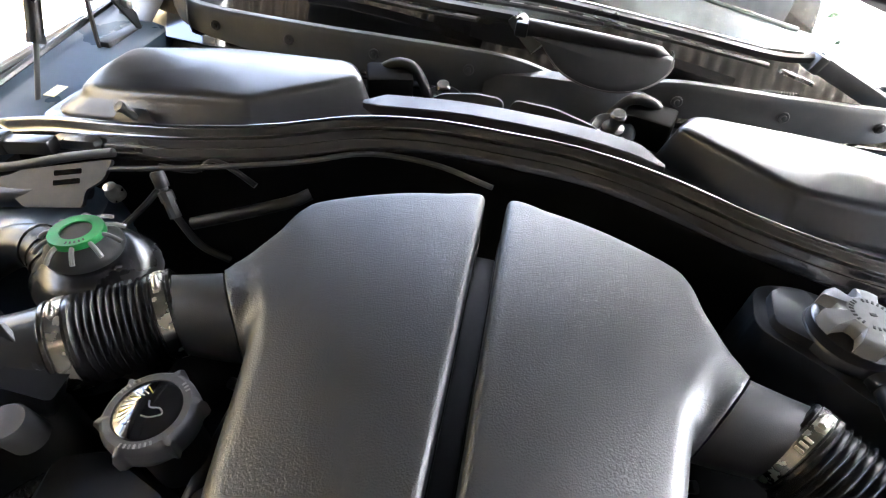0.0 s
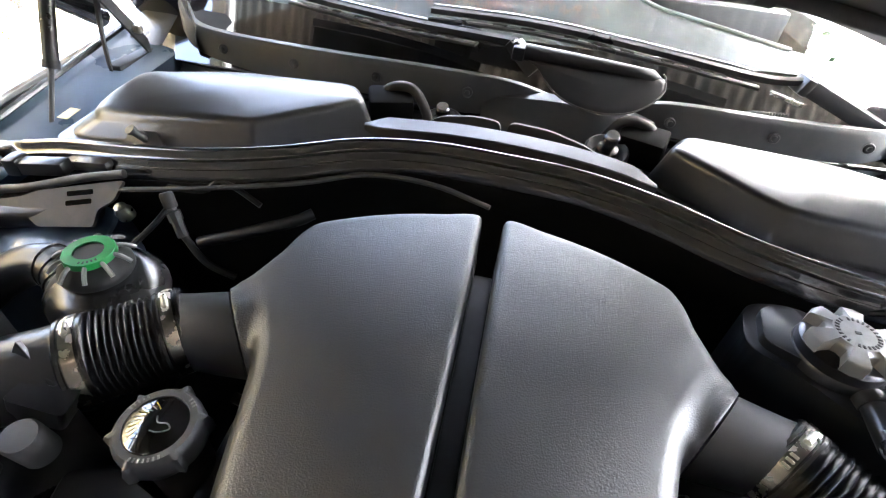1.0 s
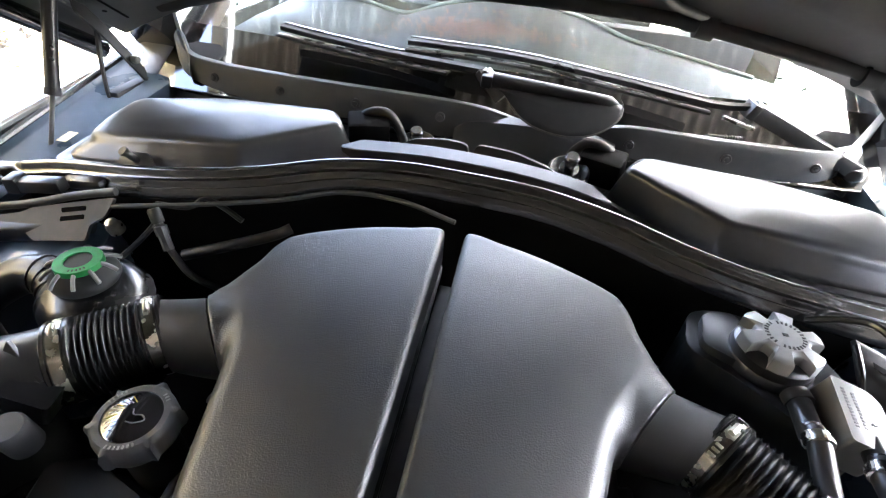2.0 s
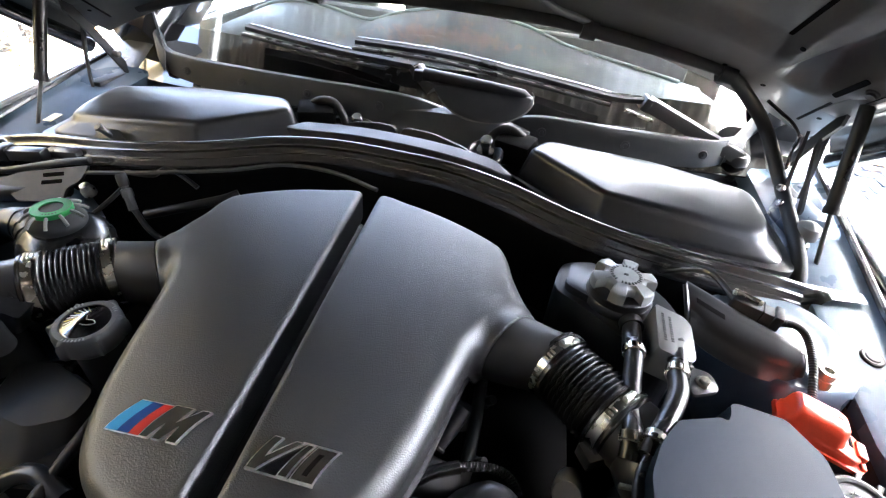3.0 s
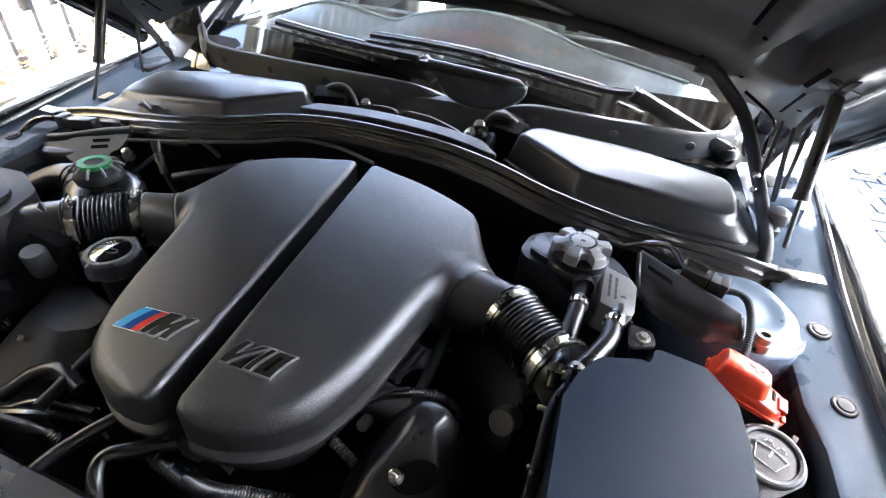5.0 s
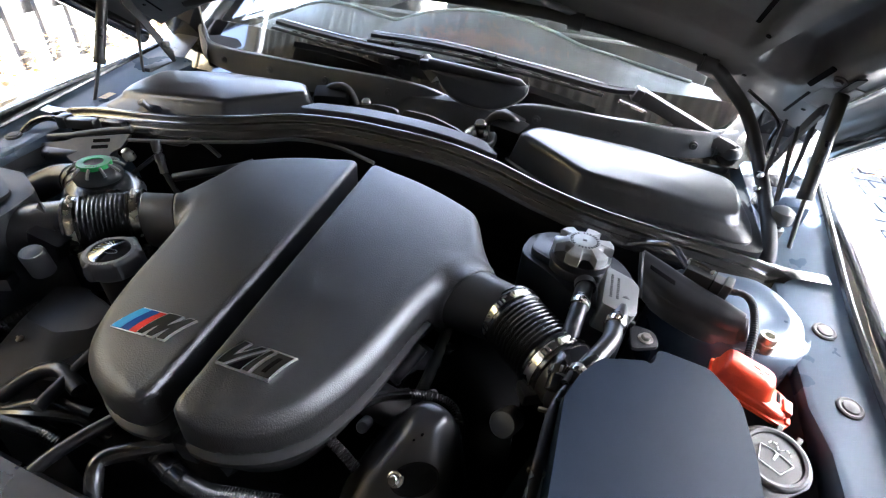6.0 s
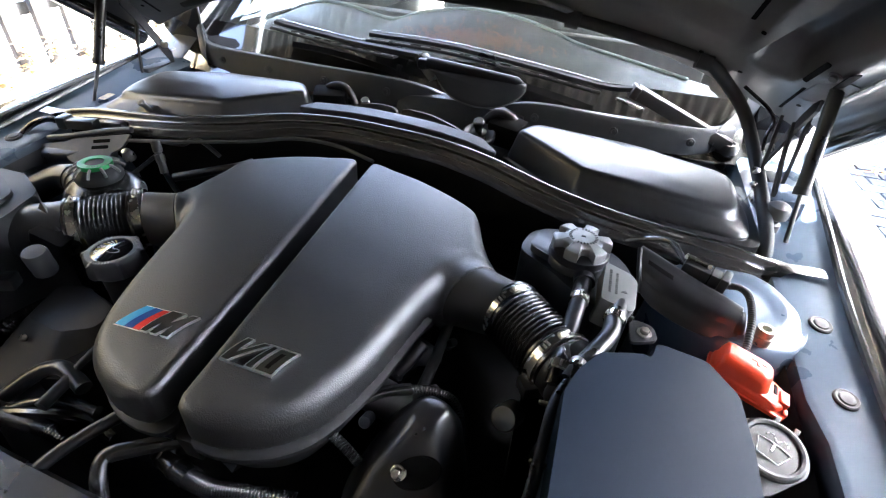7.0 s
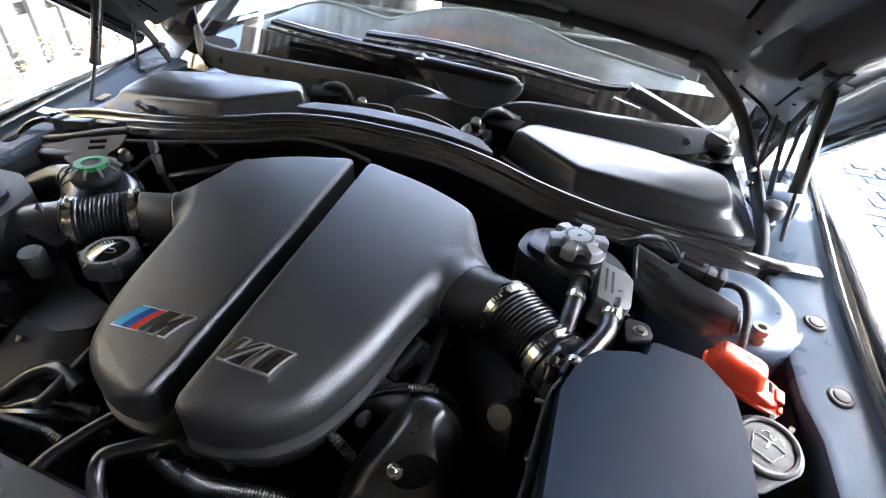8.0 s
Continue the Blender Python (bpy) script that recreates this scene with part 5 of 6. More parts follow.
# ---- bracket cover and connector on the tower side ----
br = thing("harness_bracket", (0.52, 0.5, 0.8), "curved black plastic harness bracket with a slot", "bracket")


def sloped(x, z, p0, n):
    """The point at x and height z on the plane through p0 with normal n."""
    return Vector((x, p0[1] - (n[0] * (x - p0[0]) + n[2] * (z - p0[2])) / n[1], z))


def slope_plate(outline, p0, n, depth, lift=0.0):
    nn = Vector(n).normalized()
    face = [sloped(x, z, p0, n) + nn * lift for x, z in outline]
    return loft([[p - nn * depth for p in face], [p - nn * 0.0012 for p in face], face])


TOP_EDGE = spline([(0.4525, 0.514, 0.911), (0.475, 0.502, 0.908), (0.505, 0.487, 0.9025), (0.535, 0.472, 0.8975), (0.560, 0.459, 0.8955), (0.582, 0.447, 0.892)], 5)
LOW_EDGE = spline([(0.462, 0.470, 0.868), (0.480, 0.452, 0.862), (0.510, 0.434, 0.859), (0.540, 0.425, 0.857), (0.565, 0.425, 0.858), (0.584, 0.431, 0.864)], 5)


def panel_point(i, v, lift=0.0):
    """On the panel: station i along it, v down it."""
    p = TOP_EDGE[i].lerp(LOW_EDGE[i], v)
    end = min(1.0, (len(TOP_EDGE) - 1 - i) / 5)
    bulge = 0.010 * math.sin(math.pi * min(1, v * 1.05)) * (0.6 + 0.4 * end) - 0.004 * math.exp(-((v - 0.62) / 0.1) ** 2) * end
    return p + Vector((-0.30, -0.62, 0.72)) * (bulge + lift)


rows = []
for i in range(len(TOP_EDGE)):
    ring = [TOP_EDGE[i] + Vector((0.010, 0.020, -0.012)), TOP_EDGE[i] + Vector((0.004, 0.009, 0.0005)), TOP_EDGE[i] + Vector((0.001, 0.002, 0.0012))]
    ring += [panel_point(i, v) for v in (0.03, 0.1, 0.2, 0.3, 0.4, 0.5, 0.58, 0.66, 0.76, 0.88, 1.0)]
    ring += [LOW_EDGE[i] + Vector((0.002, 0.006, -0.005)), LOW_EDGE[i] + Vector((0.006, 0.020, 0.0))]
    rows.append(ring)
part("shell", loft(rows), SATIN, br, "brown-black curved panel", sharp=50)
part("end_roll", tube([TOP_EDGE[-1] + Vector((0.0, 0.004, -0.006)), panel_point(len(TOP_EDGE) - 1, 0.5, -0.006), LOW_EDGE[-1] + Vector((0, 0.004, 0.003))], 0.0075, 12), SATIN, br, "rounded end")
slot_rows = [[panel_point(i, v, 0.0006) for v in (0.14, 0.24)] + [panel_point(i, v, -0.003) for v in (0.24, 0.14)] for i in range(3, 10)]
part("slot", loft(slot_rows), DEEPSHADE, br, "dark slot")
part("front_edge", tube([TOP_EDGE[0], panel_point(0, 0.5), LOW_EDGE[0]], 0.0035, 8), SATIN, br)
conn = thing("cable_connector", (0.54, 0.52, 0.9), "black plug connector with a bright clip", "connector")
cd = Vector((0.06, -0.022, -0.004)).normalized()
cmx = Matrix.Translation((0.538, 0.503, 0.903)) @ cd.to_track_quat("X", "Z").to_matrix().to_4x4() @ Matrix.Scale(0.84, 4)
part("plug_body", block(0.062, 0.026, 0.024, cmx @ pose(0.0, 0, -0.015), 0.004), MATTE, conn, "black plug body")
part("plug_end", block(0.013, 0.033, 0.032, cmx @ pose(0.034, 0, -0.020), 0.003), MATTE, conn)
part("plug_groove", block(0.002, 0.0275, 0.0255, cmx @ pose(0.012, 0, -0.0155), 0.0004, 1), DEEPSHADE, conn)
part("clip", tube([cmx @ Vector((-0.028, 0.004, 0.011)), cmx @ Vector((-0.024, 0.004, 0.013)), cmx @ Vector((0.008, 0.002, 0.012))], 0.0035, 10), STEEL, conn, "bright metal clip")
part("clip_head", revolve([(0.0045, -0.004), (0.0052, 0), (0.0045, 0.004), (0.0004, 0.005)], turned(cmx @ Vector((-0.029, 0.004, 0.011)), -cd), 14), STEEL, conn)
part("lead", tube([cmx @ Vector((-0.026, 0, 0.0)), (0.50, 0.56, 0.905), (0.475, 0.575, 0.895), (0.44, 0.585, 0.875)], 0.0045, 8), RUBBER, conn, "thin black lead")


# ---- bonnet, propped open ----
def hood_under(x, y):
    return 1.160 + 0.64 * (0.85 - y) - 0.105 * (abs(x) / 0.70) ** 2.2 - 0.10 * max(0, 0.4 - y) ** 2


def hood_rear(x):
    return 0.865 + 0.07 * (abs(x) / 0.7) ** 2


def ease(t):
    t = min(1.0, max(0.0, t))
    return t * t * (3 - 2 * t)


def inner_face(x, y):
    """Height of the pressed inner frame: hollow panel, curved valley and folded rim."""
    ax = abs(x)
    rear = 0.772 + 0.03 * ease((ax - 0.50) / 0.1)
    rib = 0.020 * ease((rear - y) / 0.022) * ease((0.552 - 0.02 * (0.76 - y) - ax) / 0.012)
    mid = 0.612 + 0.16 * max(0, 0.78 - y)
    rib += 0.050 * ease((rear + 0.012 - y) / 0.022) * ease((ax - mid + 0.044) / 0.014) * ease((mid + 0.034 - ax) / 0.014)
    rib -= 0.010 * math.exp(-((ax - mid - 0.052) / 0.014) ** 2) * ease((0.80 - y) / 0.05)
    rib += 0.022 * ease((ax - 0.725) / 0.016)
    return hood_under(x, y) + rib * ease((y + 0.24) / 0.05) * ease((0.785 - ax) / 0.015)


hood = thing("bonnet", (0, 0.95, 1.0), "open dark bonnet with pressed inner frame", "bonnet")
nx, ny = 240, 120
under, over = [], []
for j in range(ny + 1):
    v = j / ny
    for i in range(nx + 1):
        u = (-1 + 2 * i / nx) * 0.79
        y = hood_rear(u) + (-0.28 - hood_rear(u)) * v
        shear = 0.16 * max(0, 0.78 - y) * ease((abs(u) - 0.42) / 0.12) * (1 - ease((abs(u) - 0.68) / 0.10))
        x = u + math.copysign(shear, u)
        under.append((x, y, inner_face(x, y)))
        over.append((x, y, hood_under(x, y) + 0.09 - 0.05 * (abs(x) / 0.79) ** 4))
bm = bmesh.new()
V = [bm.verts.new(p) for p in under + over]
N, W = (nx + 1) * (ny + 1), nx + 1
for j in range(ny):
    for i in range(nx):
        a = j * W + i
        bm.faces.new((V[a], V[a + W], V[a + W + 1], V[a + 1]))
        bm.faces.new((V[N + a], V[N + a + 1], V[N + a + W + 1], V[N + a + W]))
for j in range(ny):
    for a in (j * W, j * W + nx):
        bm.faces.new((V[a], V[a + W], V[N + a + W], V[N + a]))
for i in range(nx):
    for a in (i, ny * W + i):
        bm.faces.new((V[a], V[a + 1], V[N + a + 1], V[N + a]))
part("bonnet_panel", bm, HOODIN, hood, "dark painted inner face with pressed ribs", sharp=60)


def on_hood(x, y, toward=None, lift=0.0):
    """A pose on the inner face, local z out of it, local y towards another place on it."""
    e = 0.003
    n = Vector(((inner_face(x + e, y) - inner_face(x - e, y)) / (2 * e), (inner_face(x, y + e) - inner_face(x, y - e)) / (2 * e), -1)).normalized()
    tx, ty = toward or (x, y + 0.05)
    t = Vector((tx, ty, inner_face(tx, ty))) - Vector((x, y, inner_face(x, y)))
    t = (t - n * t.dot(n)).normalized()
    sx = t.cross(n)
    m = Matrix((sx, t, n)).transposed().to_4x4()
    return Matrix.Translation(Vector((x, y, inner_face(x, y))) + n * lift) @ m


for s in (-1, 1):
    P = [(s * 0.79, y, hood_under(0.79, y) - 0.012) for y in (0.94, 0.85, 0.7, 0.5, 0.3, 0.1, -0.1, -0.26)]
    part("side_lip", tube(P, 0.018, 10), GLOSSPAINT, hood, "folded outer lip")
    part("strut_bracket", block(0.044, 0.10, 0.005, on_hood(s * 0.690, 0.80, (s * 0.690, 0.85), -0.0035), 0.001), HOODIN, hood, "pressed strut bracket")
    part("bracket_rim", tube([(s * 0.712, y, inner_face(0.712, y) - 0.004) for y in (0.70, 0.74, 0.78, 0.82)], 0.0016, 8), ZINC, hood, "bright rim of the bracket")
    for xa, ya, xb, yb, w in ((0.652, 0.796, 0.649, 0.735, 0.009), (0.672, 0.900, 0.664, 0.815, 0.005), (0.535, 0.753, 0.530, 0.665, 0.007), (0.690, 0.775, 0.678, 0.715, 0.014)):
        c = ((xa + xb) / 2 * s, (ya + yb) / 2)
        L = math.hypot(xa - xb, (ya - yb) * 1.18)
        part("frame_slot", prism(rounded([(-w / 2, -L / 2), (w / 2, -L / 2), (w / 2, L / 2), (-w / 2, L / 2)], w * 0.4), 0.0016, on_hood(*c, (xa * s, ya), -0.0006 if w < 0.012 else 0.004)), DEEPSHADE, hood, "dark slot in the frame")
    for hx, hy in ((0.552, 0.737), (0.573, 0.852), (0.50, 0.84), (0.688, 0.868)):
        part("frame_hole", prism(ring_poly(0.004, 12), 0.0012, on_hood(s * hx, hy, None, -0.0006)), DEEPSHADE, hood)
    part("bracket_bolt", revolve([(0.010, 0), (0.010, 0.002), (0.0065, 0.0025), (0.0065, 0.006), (0.0004, 0.006)], on_hood(s * 0.667, 0.742), 16), CAPGREY, hood)
# hose along the rear edge
hose = thing("bonnet_hose", (0.3, 0.86, 1.14), "thick grey taped hose along the bonnet's rear edge", "hose")
HP = [(-0.60, 0.90, 1.06), (-0.4, 0.872, 1.11), (-0.2, 0.86, 1.136), (0.0, 0.856, 1.148), (0.2, 0.852, 1.146), (0.28, 0.846, 1.140), (0.42, 0.848, 1.120), (0.51, 0.852, 1.103), (0.565, 0.862, 1.065), (0.61, 0.85, 1.02), (0.640, 0.795, 0.962), (0.652, 0.73, 0.925), (0.657, 0.665, 0.895), (0.658, 0.63, 0.868)]
part("hose", tube(HP, 0.0108, 14, 8), MATTE, hose)
for x, y, z in ((0.28, 0.846, 1.140), (0.512, 0.852, 1.102), (-0.2, 0.86, 1.136)):
    part("hose_clip", revolve([(0.0165, -0.012), (0.0165, 0.012)], turned((x, y, z), (1, 0, -0.1)), 18), MATTE, hose, "black hose clip")
thin = thing("washer_tube", (0.2, 0.83, 1.15), "thin grey washer tube looped under the bonnet", "tube")
part("tube", tube([(0.275, 0.84, 1.152), (0.22, 0.80, 1.170), (0.19, 0.74, 1.20), (0.20, 0.68, 1.245)], 0.006, 10), GREYPLASTIC, thin)

for s in (-1, 1):
    g = thing("gas_strut", (s * 0.69, 0.67, 0.865), "black gas strut holding the bonnet open", "gas strut", "bonnet struts")
    a, j, b = Vector((s * 0.693, 0.665, 0.862)), Vector((s * 0.695, 0.719, 0.955)), Vector((s * 0.697, 0.792, 1.112))
    part("rod", tube([a, j], 0.0036, 12, 2), CAPGREY, g, "thin dark rod")
    part("cylinder", tube([j, b], 0.0105, 16, 2), SATIN, g, "black cylinder")
    part("collar", revolve([(0.0118, -0.006), (0.0118, 0.006)], turned(j, b - j), 18), MATTE, g)
    part("ball_joint", revolve([(0.009, -0.012), (0.013, -0.004), (0.013, 0.008), (0.006, 0.014), (0.0004, 0.014)], turned(b, b - j), 16), MATTE, g)
    part("lower_joint", revolve([(0.009, -0.008), (0.012, 0.0), (0.009, 0.01), (0.0004, 0.01)], turned(a, b - j), 16), MATTE, g)
    h = hood
    part("hinge_arm", sweep([(-0.003, -0.016), (0.003, -0.016), (0.003, 0.016), (-0.003, 0.016)], [(s * 0.70, 0.93, 0.915), (s * 0.70, 0.90, 0.96), (s * 0.70, 0.86, 1.02), (s * 0.70, 0.82, 1.07)]), MATTE, h)
    part("hinge_arm", sweep([(-0.003, -0.012), (0.003, -0.012), (0.003, 0.012), (-0.003, 0.012)], [(s * 0.715, 0.84, 0.90), (s * 0.715, 0.85, 0.96), (s * 0.715, 0.87, 1.03)]), MATTE, h)
    part("hinge_base", block(0.026, 0.11, 0.012, pose(s * 0.712, 0.90, 0.896), 0.003), MATTE, h)
    part("hinge_bolt", prism(hexagon(0.008), 0.012, turned((s * 0.696, 0.905, 0.955), (-s, 0, 0)), 0.001, 1), ZINC, h)
    if s > 0:
        part("hinge_link", sweep([(-0.0025, -0.009), (0.0025, -0.009), (0.0025, 0.009), (-0.0025, 0.009)], [(s * 0.647, 0.800, 1.036), (s * 0.646, 0.784, 0.990), (s * 0.645, 0.770, 0.950)]), SATIN, h, "black hinge link")
        part("hinge_link", sweep([(-0.0025, -0.010), (0.0025, -0.010), (0.0025, 0.010), (-0.0025, 0.010)], [(s * 0.664, 0.790, 1.030), (s * 0.667, 0.765, 0.975), (s * 0.672, 0.745, 0.925)]), SATIN, h, "black hinge link")
        for yy, zz in ((0.772, 0.955), (0.752, 0.938)):
            part("hinge_bolt", prism(hexagon(0.0065), 0.009, turned((s * 0.642, yy, zz), (-s, -0.3, 0.2)), 0.001, 1), STEEL, h, "bright hinge bolt")
        part("hinge_foot", block(0.060, 0.075, 0.040, pose(s * 0.690, 0.775, 0.886, 0, 0, s * 8), 0.006), PAINT, body, "painted hinge foot on the inner wing")
        stop = thing("bump_stop", (s * 0.672, 0.705, 0.886), "pale rubber-capped bonnet bump stop on the wing", "bump stop", "bonnet bump stops")
        part("stem", revolve([(0.014, 0.0), (0.014, 0.012), (0.009, 0.014), (0.009, 0.022)], pose(s * 0.672, 0.705, 0.886), 20), GREYPLASTIC, stop)
        part("cap", revolve([(0.010, 0.020), (0.0175, 0.024), (0.0185, 0.034), (0.0165, 0.044), (0.009, 0.049), (0.0005, 0.050)], pose(s * 0.672, 0.705, 0.886), 24), PALEGREY, stop, "pale rounded cap")
        wire = thing("hinge_cable", (s * 0.62, 0.82, 1.05), "thin black cable looped beside the hinge", "cable", "hinge cables")
        part("cable", tube([(s * 0.585, 0.838, 1.072), (s * 0.61, 0.832, 1.058), (s * 0.630, 0.818, 1.046), (s * 0.641, 0.806, 1.030), (s * 0.636, 0.795, 1.010), (s * 0.640, 0.790, 0.985)], 0.0028, 8), RUBBER, wire)

# ---- fence beside the car: upright palings with gaps ----
fence = thing("paling_fence", (-3.65, 2.5, -0.03), "dark upright paling fence with bright gaps", "fence", kind="structure")
me = None
fd = Vector((-0.22, 1.0, 0)).normalized()
for k in range(28):
    p = Vector((-3.45, 0.9, 0)) + fd * (0.30 * k)
    if me is None:
        first = part("paling", block(0.04, 0.125, 2.5, Matrix.Translation(p + Vector((0, 0, -0.03))) @ Matrix.Rotation(math.atan2(0.22, 1), 4, "Z"), 0.004, 1), FENCESHADED, fence)
        me = first.data
        p0 = p
    else:
        o = new("paling", me)
        o.parent = fence
        o.location = p - p0
for z in (0.35, 2.1):
    a, b = Vector((-3.48, 0.8, z)), Vector((-3.48, 0.8, z)) + fd * 7.3
    part("fence_rail", loft([[q + Vector((dx, 0, dz)) for dx, dz in ((-0.05, 0), (-0.02, 0), (-0.02, 0.09), (-0.05, 0.09))] for q in (a, b)]), FENCESHADED, fence)


# ---- carport roof of translucent corrugated sheets, with dead leaves on it ----
roof = thing("carport_roof", (0, -0.5, 2.25), "translucent corrugated carport roof with dead leaves", "carport roof")


def roof_z(y):
    return 2.24 + 0.03 * (2.3 - y) / 6


DARK_LABEL, PALE_LABEL = "dark metal corrugated sheet", "translucent corrugated sheet"
RUNS = [(-1.75 + 0.77 * k, 0.79, a, b, m, lab) for k, c in ((0, 1.27), (1, 1.27), (2, 1.42)) for a, b, m, lab in ((-1.9, c + 0.01, DARKSHEET, DARK_LABEL), (c - 0.01, 2.30, SHEET, PALE_LABEL))]
# unseen side runs, their extents set to block sun and sky
RUNS += [(0.54, 0.61, -1.9, 2.30, DARKSHEET, DARK_LABEL), (1.13, 0.20, -1.9, 2.30, DARKSHEET, DARK_LABEL), (1.33, 0.79, -1.9, 1.27, DARKSHEET, DARK_LABEL), (-2.72, 0.99, 1.72, 3.00, DARKSHEET, DARK_LABEL)]
for k, (x0, wd, ya, yb, mt, lab) in enumerate(RUNS):
    bm = bmesh.new()
    n = int(76 * wd)
    A = [[bm.verts.new((x0 + wd * i / n, y, roof_z(y) + 0.004 * (k % 2) + (0.004 if mt is SHEET else 0) + 0.009 * math.sin(2 * math.pi * (wd * i / n) / 0.076))) for i in range(n + 1)] for y in (ya, yb)]
    for i in range(n):
        bm.faces.new((A[0][i], A[0][i + 1], A[1][i + 1], A[1][i]))
    part("roof_sheet", bm, mt, roof, lab, sharp=80)
for y in (-0.72, 0.1, 0.8, 2.28):
    part("roof_beam", block(3.9 if y < 1.5 else 3.1, 0.05, 0.10, pose(0.2 if y < 1.5 else -0.2, y, roof_z(y) - 0.118), 0.004, 1), TIMBER, roof, "timber roof beam")
for x, y in ((-1.65, 2.28), (-2.6, 2.9), (2.05, 0.8), (-1.65, -0.72), (2.05, -0.72)):
    b = revolve([(0.045, -0.03), (0.045, roof_z(y) - 0.117)], pose(x, y, 0), 20)
    part("roof_post", b, POST, roof, "galvanised round post")
# added board and bars: the glass reflects them as grey band and stripes
part("reflected_board", block(0.11, 4.2, 0.13, pose(-1.82, 0.2, roof_z(0) - 0.07), 0.004, 1), GREYBOARD, roof, "grey board added for the glass to reflect as a band")
for k in range(7):
    part("reflected_bar", block(0.80, 0.07, 0.05, pose(-2.27, 0.1 + 0.24 * k, roof_z(0) - 0.01), 0.003, 1), FENCESHADED, roof, "dark bar added for the glass to reflect as a stripe")
# unseen wall, added to keep light from the front off the bay
front_wall = thing("wall_front_block", (0.02, -0.85, -0.03), "unseen brown board wall added to block front light", "wall", kind="structure")
for k in range(14):
    part("weatherboard", block(4.46, 0.03, 0.165, pose(0.02, -0.85, -0.03 + 0.15 * k, -5, 0, 0), 0.003, 1), TIMBER, front_wall)
part("wall_core", block(4.46, 0.1, 2.2, pose(0.02, -0.93, -0.03), 0.0), TIMBER, front_wall)
# two unseen walls added to block side light and tint what bounces
for nm, x, yc, ln in (("wall_side_block_a", -2.25, -0.15, 3.1), ("wall_side_block_b", 2.3, -0.675, 2.05)):
    bm_mat, tone = (TANBOARD, "tan") if x < 0 else (BLUEBOARD, "blue-grey")
    w = thing(nm, (x, yc, -0.03), tone + " unseen board wall added to block and tint side light", "wall", kind="structure")
    for k in range(15):
        part("weatherboard", block(ln, 0.03, 0.165, Matrix.Translation((x, yc, -0.03 + 0.15 * k)) @ Matrix.Rotation(radians(90), 4, "Z") @ Matrix.Rotation(radians(-5), 4, "X"), 0.003, 1), bm_mat, w)
    part("wall_core", block(0.08, ln, 2.26, pose(x + (0.07 if x > 0 else -0.07), yc, -0.03), 0.0), bm_mat, w)
random.seed(5)


def leaf_litter(name, n, place, mat, parent, size=0.05):
    bm = bmesh.new()
    for _ in range(n):
        p = place()
        a = random.uniform(0, 6.28)
        L, W = random.uniform(0.6, 1.3) * size, random.uniform(0.2, 0.4) * size
        t = Vector((math.cos(a), math.sin(a), random.uniform(-0.3, 0.3)))
        q = Vector((-math.sin(a), math.cos(a), random.uniform(-0.4, 0.4)))
        up = Vector((0, 0, random.uniform(0.1, 0.3) * size))
        v = [bm.verts.new(p + x) for x in (-t * L, q * W - up * 0, t * L + up, -q * W, up * 0.6)]
        bm.faces.new((v[0], v[1], v[4]))
        bm.faces.new((v[1], v[2], v[4]))
        bm.faces.new((v[2], v[3], v[4]))
        bm.faces.new((v[3], v[0], v[4]))
    ob = part(name, bm, mat, parent)
    ob["kind"] = "stuff"
    return ob


def roof_leaf():
    x, y = random.gauss(-0.22, 0.2), random.gauss(1.295, 0.02) if random.random() < 0.85 else random.uniform(1.2, 1.4)
    return Vector((min(1.9, max(-1.7, x)), y, roof_z(y) - 0.014 - random.uniform(0, 0.02)))


leaf_litter("leaf_litter", 380, roof_leaf, LEAF, roof, 0.022)

# ---- leaves and straw on the ground ----
def fence_foot():
    k = random.randrange(24) * 0.30 + random.gauss(0, 0.05) if random.random() < 0.8 else random.uniform(0, 7)
    p = Vector((-3.40, 0.9, 0)) + fd * k
    d = random.expovariate(7.0)
    return p + Vector((d, 0, -0.02 + random.uniform(0, 0.3) * max(0, 1 - d * 4) ** 2))


lit = leaf_litter("leaf_litter", 3000, fence_foot, STRAW, None, 0.045)
tagged(lit, "dry straw-coloured leaves along the fence foot", "leaf litter", kind="stuff")

# ---- paved path, bed and kerb on the other side ----
path = thing("paved_path", (2.2, 2.5, -0.03), "grey stone pavers in running bond", "pavement", kind="structure")
random.seed(9)
paver = None
for j in range(-18, 26):
    for i in range(9):
        x, y = 1.05 + 0.205 * i + (0.1 if j % 2 else 0), 0.6 + 0.125 * j
        if x > 2.2 + 0.28 * max(0, y - 0.6):
            continue
        m = pose(x, y, -0.05)
        if paver is None:
            o = part("paver", block(0.196, 0.117, 0.05, m, 0.004, 1), STONE, path)
            paver, p0 = o.data, Vector((x, y, -0.05))
        else:
            o = new("paver", paver)
            o.parent = path
            o.location = Vector((x, y, -0.05 + random.uniform(-0.003, 0.003))) - p0
            o.rotation_euler = (0, 0, 0)
kerb = thing("kerb", (2.6, 4.0, -0.03), "pale concrete garden kerb", "kerb", kind="structure")
for k in range(7):
    a = Vector((1.3 + 0.82 * k, 3.98 + 0.03 * k, -0.03))
    part("kerb_stone", block(0.80, 0.10, 0.13, Matrix.Translation(a), 0.012, 2), KERB, kerb)


def bed():
    return Vector((random.uniform(1.4, 5.5), random.uniform(3.55, 3.93), random.uniform(-0.03, 0.03)))


lit2 = leaf_litter("leaf_litter", 700, bed, LEAF, None, 0.05)
tagged(lit2, "brown leaves and bark beside the kerb", "leaf litter", kind="stuff")
post = thing("leaning_post", (2.05, 2.6, 0), "short grey metal post leaning in the path edge", "post")
